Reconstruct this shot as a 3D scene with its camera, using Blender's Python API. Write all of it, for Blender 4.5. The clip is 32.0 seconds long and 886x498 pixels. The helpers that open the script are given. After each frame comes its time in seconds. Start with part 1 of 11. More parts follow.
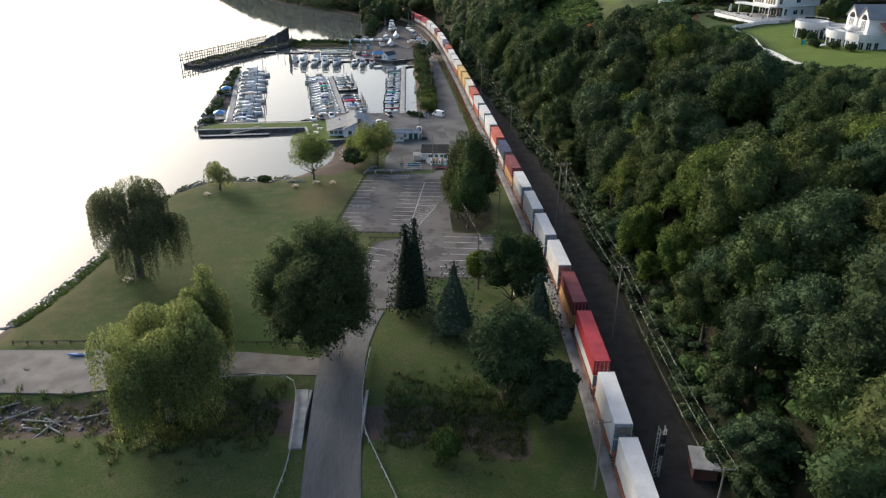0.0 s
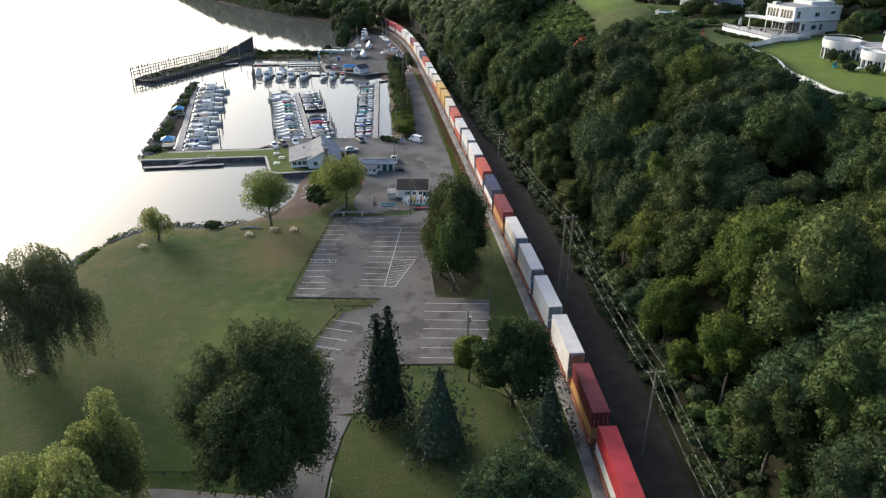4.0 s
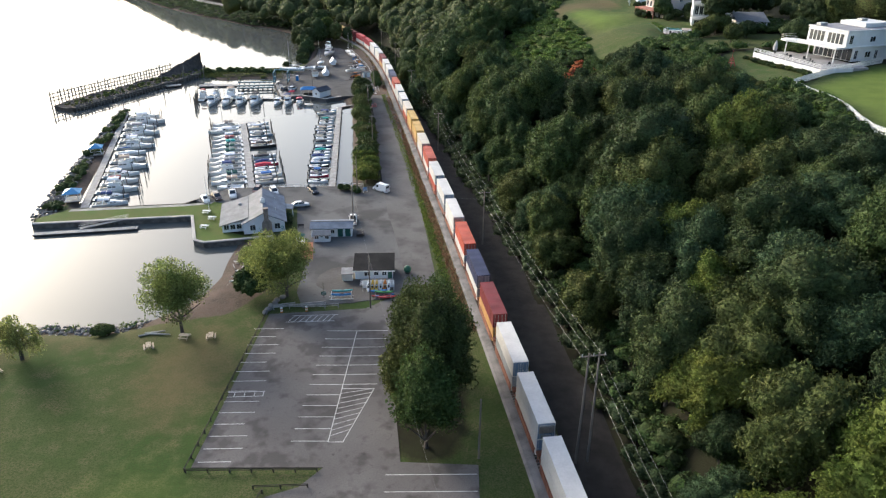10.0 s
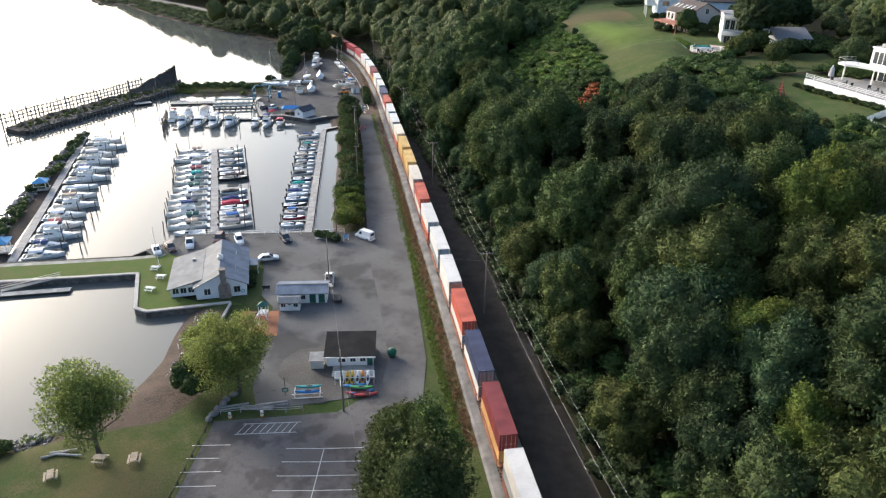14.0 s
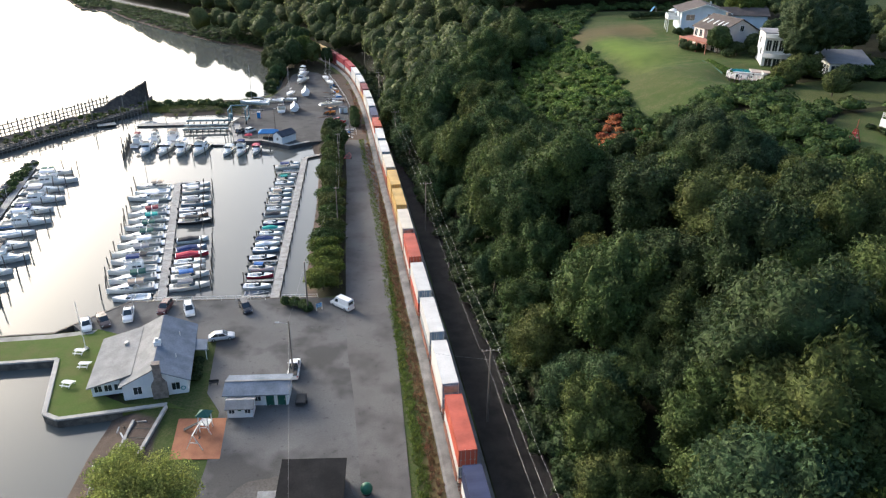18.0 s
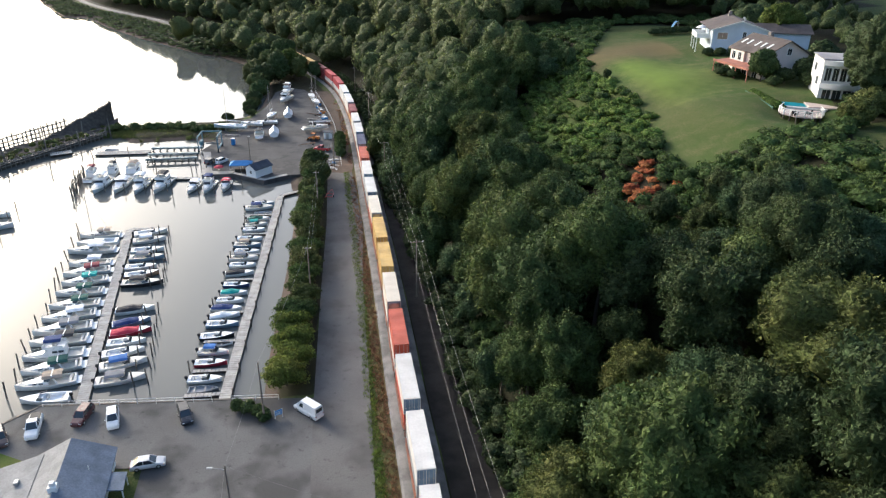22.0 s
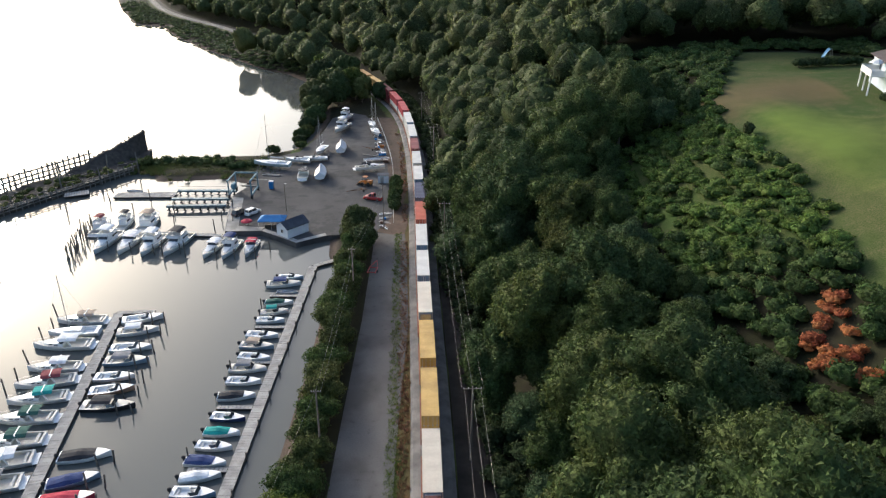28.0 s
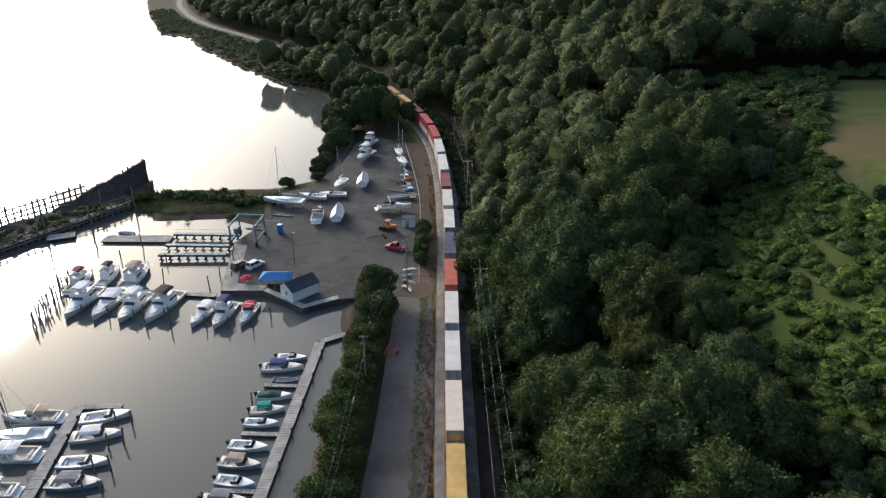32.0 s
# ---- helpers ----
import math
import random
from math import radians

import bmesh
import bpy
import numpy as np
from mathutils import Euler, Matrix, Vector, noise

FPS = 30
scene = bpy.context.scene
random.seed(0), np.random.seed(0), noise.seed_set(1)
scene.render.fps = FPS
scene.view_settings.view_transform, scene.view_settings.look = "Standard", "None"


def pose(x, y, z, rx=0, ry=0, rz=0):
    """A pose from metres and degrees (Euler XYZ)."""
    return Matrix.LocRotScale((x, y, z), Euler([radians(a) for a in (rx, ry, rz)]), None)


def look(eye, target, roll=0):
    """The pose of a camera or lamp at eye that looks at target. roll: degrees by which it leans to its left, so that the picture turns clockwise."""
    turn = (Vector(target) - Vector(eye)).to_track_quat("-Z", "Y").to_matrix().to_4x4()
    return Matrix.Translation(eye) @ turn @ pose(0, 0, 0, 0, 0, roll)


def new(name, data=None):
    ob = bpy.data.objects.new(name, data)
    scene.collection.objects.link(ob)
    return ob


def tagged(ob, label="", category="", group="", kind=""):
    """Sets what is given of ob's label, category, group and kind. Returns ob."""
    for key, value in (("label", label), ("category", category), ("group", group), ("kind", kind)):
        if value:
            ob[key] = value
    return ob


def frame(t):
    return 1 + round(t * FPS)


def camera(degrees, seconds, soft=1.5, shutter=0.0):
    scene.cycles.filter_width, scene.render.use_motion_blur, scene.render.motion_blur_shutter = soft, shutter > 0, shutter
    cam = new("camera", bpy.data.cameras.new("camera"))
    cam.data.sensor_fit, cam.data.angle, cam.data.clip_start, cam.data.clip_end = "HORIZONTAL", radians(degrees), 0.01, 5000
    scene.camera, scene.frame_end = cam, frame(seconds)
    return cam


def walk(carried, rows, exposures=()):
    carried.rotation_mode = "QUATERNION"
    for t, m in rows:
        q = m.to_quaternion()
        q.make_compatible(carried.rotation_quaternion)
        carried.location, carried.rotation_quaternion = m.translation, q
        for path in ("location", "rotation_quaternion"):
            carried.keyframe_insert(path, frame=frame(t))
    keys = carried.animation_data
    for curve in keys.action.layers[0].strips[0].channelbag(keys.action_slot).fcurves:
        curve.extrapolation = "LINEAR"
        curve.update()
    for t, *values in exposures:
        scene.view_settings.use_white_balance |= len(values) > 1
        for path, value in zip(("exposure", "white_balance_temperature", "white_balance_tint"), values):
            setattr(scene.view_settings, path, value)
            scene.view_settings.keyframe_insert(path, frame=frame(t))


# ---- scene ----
cam = camera(65.1, 32.0, soft=1.25)
EXPOSURE = 1.05
METRES, EYE, TILT, LEAN, TURN = 255.0, 71.5, -25.7, 0.0, 0.0
ROWS = [
    (0.0, 0.0, 0.0, 0.0, -0.0, 0.0, 0.0),
    (0.5, -0.0009, 0.0139, 0.0067, 0.0, 0.04, -0.03),
    (1.0, -0.0016, 0.0278, 0.0133, 0.01, 0.08, -0.06),
    (1.5, -0.002, 0.0417, 0.0199, -0.06, 0.08, -0.06),
    (2.0, -0.0023, 0.0555, 0.0266, -0.29, 0.11, 0.03),
    (2.5, -0.0024, 0.0694, 0.0333, -0.51, 0.12, 0.1),
    (3.0, -0.0023, 0.0833, 0.0399, -0.8, 0.12, 0.22),
    (3.5, -0.0022, 0.0973, 0.0464, -1.19, 0.13, 0.34),
    (5.5, -0.0004, 0.1529, 0.0734, -3.53, 0.1, 1.23),
    (6.0, 0.0005, 0.1669, 0.0799, -3.53, 0.11, 1.23),
    (6.5, 0.0016, 0.181, 0.0866, -3.53, 0.12, 1.23),
    (7.0, 0.0027, 0.195, 0.0931, -3.55, 0.12, 1.23),
    (7.5, 0.004, 0.2089, 0.0998, -3.56, 0.13, 1.23),
    (8.0, 0.0054, 0.223, 0.1062, -3.57, 0.15, 1.22),
    (8.5, 0.0067, 0.237, 0.1128, -3.6, 0.17, 1.22),
    (9.0, 0.0081, 0.2509, 0.1194, -3.61, 0.2, 1.22),
    (9.5, 0.0097, 0.265, 0.1259, -3.62, 0.21, 1.21),
    (10.0, 0.011, 0.2789, 0.1325, -3.64, 0.23, 1.23),
    (10.5, 0.0124, 0.293, 0.1389, -3.66, 0.27, 1.19),
    (11.0, 0.0136, 0.3067, 0.1457, -3.69, 0.27, 1.21),
    (11.5, 0.0154, 0.3211, 0.1521, -3.68, 0.31, 1.21),
    (12.0, 0.017, 0.3351, 0.1589, -3.69, 0.33, 1.21),
    (12.5, 0.0188, 0.3491, 0.1657, -3.69, 0.33, 1.23),
    (13.0, 0.0202, 0.3632, 0.1722, -3.72, 0.36, 1.2),
    (13.5, 0.0219, 0.3767, 0.1789, -3.72, 0.36, 1.23),
    (14.0, 0.0232, 0.3907, 0.1857, -3.76, 0.37, 1.22),
    (14.5, 0.0249, 0.4048, 0.1926, -3.78, 0.37, 1.21),
    (16.5, 0.0312, 0.4608, 0.2198, -3.83, 0.48, 1.12),
    (17.0, 0.033, 0.475, 0.2266, -3.8, 0.5, 1.12),
    (17.5, 0.0344, 0.4889, 0.2334, -3.84, 0.52, 1.1),
    (18.0, 0.036, 0.5029, 0.2403, -3.84, 0.54, 1.09),
    (18.5, 0.0376, 0.5171, 0.2471, -3.85, 0.56, 1.08),
    (19.0, 0.0392, 0.5312, 0.254, -3.85, 0.59, 1.07),
    (19.5, 0.0406, 0.5452, 0.261, -3.87, 0.61, 1.08),
    (20.0, 0.0422, 0.5595, 0.2679, -3.88, 0.66, 1.07),
    (20.5, 0.0438, 0.5735, 0.2749, -3.88, 0.69, 1.08),
    (21.0, 0.0453, 0.5876, 0.2818, -3.9, 0.73, 1.07),
    (21.5, 0.0467, 0.6017, 0.2887, -3.92, 0.77, 1.05),
    (22.0, 0.0484, 0.6158, 0.2958, -3.91, 0.78, 1.07),
    (22.5, 0.05, 0.6301, 0.3027, -3.92, 0.82, 1.03),
    (23.0, 0.0512, 0.6441, 0.3098, -3.25, 0.85, 0.73),
    (23.5, 0.0529, 0.6582, 0.3166, -2.33, 0.89, 0.37),
    (24.0, 0.0546, 0.6726, 0.3234, -2.31, 0.94, 0.38),
    (24.5, 0.0559, 0.6868, 0.3302, -2.35, 0.94, 0.39),
    (26.5, 0.061, 0.7432, 0.3578, -0.82, 0.99, -0.24),
    (27.0, 0.0617, 0.7574, 0.3646, 0.18, 0.98, -0.61),
    (27.5, 0.0619, 0.7715, 0.3713, 1.19, 0.99, -1.04),
    (28.0, 0.0621, 0.7859, 0.3781, 2.24, 0.96, -1.41),
    (28.5, 0.0619, 0.8001, 0.385, 2.46, 0.95, -1.5),
    (29.0, 0.0614, 0.8143, 0.3918, 2.44, 0.96, -1.49),
    (29.5, 0.0603, 0.8283, 0.3986, 2.91, 0.96, -1.71),
    (30.0, 0.0592, 0.8427, 0.4054, 3.56, 0.95, -1.97),
    (30.5, 0.0581, 0.8564, 0.4125, 4.21, 0.9, -2.18),
    (31.0, 0.0564, 0.8707, 0.4194, 4.77, 0.9, -2.42),
    (31.5, 0.0545, 0.8849, 0.4264, 4.76, 0.95, -2.39),
    (32.0, 0.0527, 0.8976, 0.4328, 4.76, 1.2, -2.37),
]
walk(cam, [(t, pose(0, 0, EYE, TILT, LEAN, TURN) @ pose(METRES * x, METRES * y, METRES * z, 90 + pitch, roll, yaw)) for t, x, y, z, yaw, pitch, roll in ROWS],
     exposures=[(t, EXPOSURE + e, 6200, 9.0) for t, e in ((0.0, -0.2), (5.0, 0.0), (11.0, 0.2), (17.0, 0.28), (22.0, 0.27), (28.0, -0.1), (30.5, -0.32), (32.0, -0.4))])

# ---- light: hazy low sun over the river, ahead and to the side ----
SUN_AZ, SUN_EL = 43.0, 20.0     # degrees from +y towards -x, and above the horizon
world = bpy.data.worlds.new("sky")
scene.world = world
world.use_nodes = True
wt = world.node_tree
wt.nodes.clear()
sky = wt.nodes.new("ShaderNodeTexSky")
sky.sky_type = "NISHITA"
sky.sun_disc = False
sky.sun_elevation = radians(SUN_EL)
sky.sun_rotation = radians(-SUN_AZ)
sky.air_density, sky.dust_density, sky.ozone_density = 1.0, 4.5, 2.0
bg = wt.nodes.new("ShaderNodeBackground")
bg.inputs["Strength"].default_value = 0.15
wo = wt.nodes.new("ShaderNodeOutputWorld")
wt.links.new(sky.outputs[0], bg.inputs[0])
wt.links.new(bg.outputs[0], wo.inputs[0])

sun_data = bpy.data.lights.new("sun", "SUN")
sun_data.energy, sun_data.angle, sun_data.color = 1.4, radians(14), (1.0, 0.94, 0.85)
sun = new("sun", sun_data)
_sd = Vector((-math.sin(radians(SUN_AZ)) * math.cos(radians(SUN_EL)), math.cos(radians(SUN_AZ)) * math.cos(radians(SUN_EL)), math.sin(radians(SUN_EL))))
sun.matrix_world = look(_sd * 400, (0, 0, 0))

# ---- materials ----
def surf(name, c1, c2=None, scale=0.5, rough=0.75, metal=0.0, bump=0.15, fine=6.0, rnd=0.0, island=0.0, spec=0.4, grit=0.25, stretch=(1, 1, 1)):
    """A surface with a broad mottling from c1 to c2, a fine grain, a relief and wear in its gloss."""
    m = bpy.data.materials.new(name)
    m.use_nodes = True
    t = m.node_tree
    n, l = t.nodes, t.links
    b = n["Principled BSDF"]
    c2 = c2 or tuple(0.72 * c for c in c1)
    geo = n.new("ShaderNodeNewGeometry")
    mp = n.new("ShaderNodeMapping")
    mp.inputs["Scale"].default_value = stretch
    l.new(geo.outputs["Position"], mp.inputs["Vector"])
    n1 = n.new("ShaderNodeTexNoise")
    n1.inputs["Scale"].default_value, n1.inputs["Detail"].default_value = scale, 5.0
    n2 = n.new("ShaderNodeTexNoise")
    n2.inputs["Scale"].default_value, n2.inputs["Detail"].default_value = fine, 4.0
    l.new(mp.outputs[0], n1.inputs["Vector"]), l.new(mp.outputs[0], n2.inputs["Vector"])
    ramp = n.new("ShaderNodeMapRange")
    ramp.inputs[1].default_value, ramp.inputs[2].default_value = 0.35, 0.65
    l.new(n1.outputs["Fac"], ramp.inputs[0])
    mix = n.new("ShaderNodeMix")
    mix.data_type = "RGBA"
    mix.inputs[6].default_value, mix.inputs[7].default_value = (*c1, 1), (*c2, 1)
    l.new(ramp.outputs[0], mix.inputs[0])
    hsv = n.new("ShaderNodeHueSaturation")
    l.new(mix.outputs[2], hsv.inputs["Color"])
    val = n.new("ShaderNodeMath")
    val.operation = "MULTIPLY_ADD"
    val.inputs[1].default_value, val.inputs[2].default_value = grit * 2, 1 - grit
    l.new(n2.outputs["Fac"], val.inputs[0])
    last = val.outputs[0]
    for amount, node, sock in ((rnd, "ShaderNodeObjectInfo", "Random"), (island, "ShaderNodeNewGeometry", "Random Per Island")):
        if amount:
            src = n.new(node)
            a = n.new("ShaderNodeMath")
            a.operation = "MULTIPLY_ADD"
            a.inputs[1].default_value, a.inputs[2].default_value = amount * 2, 1 - amount
            l.new(src.outputs[sock], a.inputs[0])
            k = n.new("ShaderNodeMath")
            k.operation = "MULTIPLY"
            l.new(last, k.inputs[0]), l.new(a.outputs[0], k.inputs[1])
            last = k.outputs[0]
    l.new(last, hsv.inputs["Value"])
    l.new(hsv.outputs[0], b.inputs["Base Color"])
    rr = n.new("ShaderNodeMapRange")
    rr.inputs[3].default_value, rr.inputs[4].default_value = max(0.02, rough - 0.12), min(1.0, rough + 0.12)
    l.new(n1.outputs["Fac"], rr.inputs[0])
    l.new(rr.outputs[0], b.inputs["Roughness"])
    b.inputs["Metallic"].default_value = metal
    b.inputs["Specular IOR Level"].default_value = spec
    if bump:
        bp = n.new("ShaderNodeBump")
        bp.inputs["Strength"].default_value, bp.inputs["Distance"].default_value = bump, 0.05
        l.new(n2.outputs["Fac"], bp.inputs["Height"])
        l.new(bp.outputs[0], b.inputs["Normal"])
    return m


def foliage(name, c1, c2, c3, vary=0.3, trans=0.25):
    """Leaves: each leaf and each tree differs in hue and value; some light comes through."""
    m = bpy.data.materials.new(name)
    m.use_nodes = True
    t = m.node_tree
    n, l = t.nodes, t.links
    n.clear()
    out = n.new("ShaderNodeOutputMaterial")
    geo, info = n.new("ShaderNodeNewGeometry"), n.new("ShaderNodeObjectInfo")
    at = n.new("ShaderNodeAttribute")
    at.attribute_name = "tint"
    add = n.new("ShaderNodeMath")
    l.new(info.outputs["Random"], add.inputs[0]), l.new(at.outputs["Fac"], add.inputs[1])
    fr = n.new("ShaderNodeMath")
    fr.operation = "FRACT"
    l.new(add.outputs[0], fr.inputs[0])
    ramp = n.new("ShaderNodeValToRGB")
    e = ramp.color_ramp.elements
    e[0].position, e[0].color = 0.0, (*c1, 1)
    e[1].position, e[1].color = 1.0, (*c3, 1)
    mid = ramp.color_ramp.elements.new(0.62)
    mid.color = (*c2, 1)
    l.new(fr.outputs[0], ramp.inputs[0])
    hsv = n.new("ShaderNodeHueSaturation")
    l.new(ramp.outputs[0], hsv.inputs["Color"])
    v = n.new("ShaderNodeMath")
    v.operation = "MULTIPLY_ADD"
    v.inputs[1].default_value, v.inputs[2].default_value = 2 * vary, 1 - vary
    l.new(geo.outputs["Random Per Island"], v.inputs[0])
    fine = n.new("ShaderNodeTexNoise")
    fine.inputs["Scale"].default_value, fine.inputs["Detail"].default_value = 2.4, 3.0
    l.new(geo.outputs["Position"], fine.inputs["Vector"])
    fm = n.new("ShaderNodeMapRange")
    fm.inputs[1].default_value, fm.inputs[2].default_value, fm.inputs[3].default_value, fm.inputs[4].default_value = 0.32, 0.68, 0.55, 1.45
    l.new(fine.outputs["Fac"], fm.inputs[0])
    both = n.new("ShaderNodeMath")
    both.operation = "MULTIPLY"
    l.new(v.outputs[0], both.inputs[0]), l.new(fm.outputs[0], both.inputs[1])
    l.new(both.outputs[0], hsv.inputs["Value"])
    no = n.new("ShaderNodeTexNoise")
    no.inputs["Scale"].default_value = 0.35
    l.new(geo.outputs["Position"], no.inputs["Vector"])
    h = n.new("ShaderNodeMapRange")
    h.inputs[1].default_value, h.inputs[2].default_value, h.inputs[3].default_value, h.inputs[4].default_value = 0.3, 0.7, 0.48, 0.515
    l.new(no.outputs["Fac"], h.inputs[0])
    l.new(h.outputs[0], hsv.inputs["Hue"])
    d = n.new("ShaderNodeBsdfPrincipled")
    d.inputs["Roughness"].default_value, d.inputs["Specular IOR Level"].default_value = 0.75, 0.14
    bp = n.new("ShaderNodeBump")
    bp.inputs["Strength"].default_value, bp.inputs["Distance"].default_value = 0.8, 0.35
    l.new(fine.outputs["Fac"], bp.inputs["Height"])
    l.new(bp.outputs[0], d.inputs["Normal"])
    tr = n.new("ShaderNodeBsdfTranslucent")
    mx = n.new("ShaderNodeMixShader")
    mx.inputs[0].default_value = trans
    l.new(hsv.outputs[0], d.inputs["Base Color"]), l.new(hsv.outputs[0], tr.inputs["Color"])
    l.new(d.outputs[0], mx.inputs[1]), l.new(tr.outputs[0], mx.inputs[2])
    l.new(mx.outputs[0], out.inputs[0])
    return m


def cover_ground(name):
    """Soil under everything: turf, woodland floor, mud and stone by the masks that the terrain carries."""
    m = bpy.data.materials.new(name)
    m.use_nodes = True
    t = m.node_tree
    n, l = t.nodes, t.links
    b = n["Principled BSDF"]
    geo = n.new("ShaderNodeNewGeometry")

    def noise_tex(scale, detail=5.0):
        x = n.new("ShaderNodeTexNoise")
        x.inputs["Scale"].default_value, x.inputs["Detail"].default_value = scale, detail
        l.new(geo.outputs["Position"], x.inputs["Vector"])
        return x

    def blend(fac, a, c):
        x = n.new("ShaderNodeMix")
        x.data_type = "RGBA"
        if fac is not None:
            l.new(fac, x.inputs[0])
        for i, s in ((6, a), (7, c)):
            if isinstance(s, tuple):
                x.inputs[i].default_value = (*s, 1)
            else:
                l.new(s, x.inputs[i])
        return x.outputs[2]

    def stretch_range(sock, lo, hi):
        x = n.new("ShaderNodeMapRange")
        x.inputs[1].default_value, x.inputs[2].default_value = lo, hi
        l.new(sock, x.inputs[0])
        return x.outputs[0]
    big, mid, small = noise_tex(0.045), noise_tex(0.35), noise_tex(5.0)
    turf = blend(stretch_range(big.outputs["Fac"], 0.38, 0.62), (0.044, 0.080, 0.019), (0.084, 0.090, 0.034))
    turf = blend(stretch_range(mid.outputs["Fac"], 0.42, 0.70), turf, (0.105, 0.10, 0.045))
    turf = blend(stretch_range(small.outputs["Fac"], 0.42, 0.62), turf, (0.042, 0.066, 0.017))
    # floor tone: dark leaf litter with the trees' shade mixed into the colour
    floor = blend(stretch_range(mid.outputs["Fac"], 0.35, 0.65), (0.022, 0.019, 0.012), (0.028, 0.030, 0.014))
    mud = blend(stretch_range(mid.outputs["Fac"], 0.35, 0.65), (0.105, 0.075, 0.058), (0.065, 0.05, 0.038))
    mud = blend(stretch_range(small.outputs["Fac"], 0.45, 0.65), mud, (0.12, 0.095, 0.078))
    col = turf
    # sunlit patches of the lawns are laid over the turf as brighter green
    for key, paint in (("sunlit", (0.128, 0.178, 0.034)), ("dry", (0.13, 0.10, 0.048)), ("floor", floor), ("mud", mud)):
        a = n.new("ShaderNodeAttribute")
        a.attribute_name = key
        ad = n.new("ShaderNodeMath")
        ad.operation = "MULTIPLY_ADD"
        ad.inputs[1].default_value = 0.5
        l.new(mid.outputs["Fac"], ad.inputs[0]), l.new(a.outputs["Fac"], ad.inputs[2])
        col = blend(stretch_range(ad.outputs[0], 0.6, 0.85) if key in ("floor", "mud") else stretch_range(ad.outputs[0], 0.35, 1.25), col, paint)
    l.new(col, b.inputs["Base Color"])
    b.inputs["Roughness"].default_value, b.inputs["Specular IOR Level"].default_value = 0.95, 0.1
    bp = n.new("ShaderNodeBump")
    bp.inputs["Strength"].default_value, bp.inputs["Distance"].default_value = 0.6, 0.12
    l.new(small.outputs["Fac"], bp.inputs["Height"])
    l.new(bp.outputs[0], b.inputs["Normal"])
    return m


def water_surface():
    m = bpy.data.materials.new("river_water")
    m.use_nodes = True
    n, l = m.node_tree.nodes, m.node_tree.links
    b = n["Principled BSDF"]
    b.inputs["Base Color"].default_value = (0.105, 0.11, 0.102, 1)
    b.inputs["IOR"].default_value = 1.33
    b.inputs["Specular IOR Level"].default_value = 0.6
    geo = n.new("ShaderNodeNewGeometry")
    a, c = n.new("ShaderNodeTexNoise"), n.new("ShaderNodeTexNoise")
    a.inputs["Scale"].default_value, a.inputs["Detail"].default_value = 0.05, 3.0
    c.inputs["Scale"].default_value, c.inputs["Detail"].default_value = 1.6, 3.0
    l.new(geo.outputs["Position"], a.inputs["Vector"]), l.new(geo.outputs["Position"], c.inputs["Vector"])
    r = n.new("ShaderNodeMapRange")
    r.inputs[1].default_value, r.inputs[2].default_value, r.inputs[3].default_value, r.inputs[4].default_value = 0.35, 0.65, 0.02, 0.055
    l.new(a.outputs["Fac"], r.inputs[0]), l.new(r.outputs[0], b.inputs["Roughness"])
    bp = n.new("ShaderNodeBump")
    bp.inputs["Strength"].default_value, bp.inputs["Distance"].default_value = 0.035, 0.05
    l.new(c.outputs["Fac"], bp.inputs["Height"]), l.new(bp.outputs[0], b.inputs["Normal"])
    return m


GROUND = cover_ground("soil_and_turf")
WATER = water_surface()


def patched(name, pale, dark, size=0.22, soft=0.0):
    """Old car park asphalt: pale worn ground, dark repairs with sharp edges, oil spots and cracks."""
    m = surf(name, pale, tuple(0.8 * c for c in pale), 0.12, 0.92, bump=0.3, fine=5, grit=0.3, spec=0.12)
    n, l = m.node_tree.nodes, m.node_tree.links
    b = n["Principled BSDF"]
    col = b.inputs["Base Color"].links[0].from_socket
    geo = n.new("ShaderNodeNewGeometry")
    for kind, scale, lo, hi, strength in (("patch", size, 0.50 - soft, 0.61 + soft, 0.62), ("spot", 0.8, 0.62, 0.72, 0.6), ("crack", 0.45, 0.0, 0.012, 0.3)):
        if kind == "crack":
            t = n.new("ShaderNodeTexVoronoi")
            t.feature = "DISTANCE_TO_EDGE"
            out = t.outputs["Distance"]
            wob = n.new("ShaderNodeTexNoise")
            wob.inputs["Scale"].default_value, wob.inputs["Detail"].default_value = 0.8, 4.0
            add = n.new("ShaderNodeVectorMath")
            add.operation = "MULTIPLY_ADD"
            add.inputs[1].default_value = (1.6, 1.6, 0)
            l.new(geo.outputs["Position"], wob.inputs["Vector"]), l.new(wob.outputs["Color"], add.inputs[0]), l.new(geo.outputs["Position"], add.inputs[2])
            l.new(add.outputs[0], t.inputs["Vector"])
        else:
            t = n.new("ShaderNodeTexNoise")
            t.inputs["Detail"].default_value, t.inputs["Roughness"].default_value = 3.0, 0.62
            out = t.outputs["Fac"]
            l.new(geo.outputs["Position"], t.inputs["Vector"])
        t.inputs["Scale"].default_value = scale
        r = n.new("ShaderNodeMapRange")
        r.inputs[1].default_value, r.inputs[2].default_value = lo, hi
        r.inputs[3].default_value, r.inputs[4].default_value = (strength, 0.0) if kind == "crack" else (0.0, strength)
        l.new(out, r.inputs[0])
        mix = n.new("ShaderNodeMix")
        mix.data_type = "RGBA"
        mix.inputs[7].default_value = (*dark, 1)
        l.new(r.outputs[0], mix.inputs[0]), l.new(col, mix.inputs[6])
        col = mix.outputs[2]
    l.new(col, b.inputs["Base Color"])
    return m


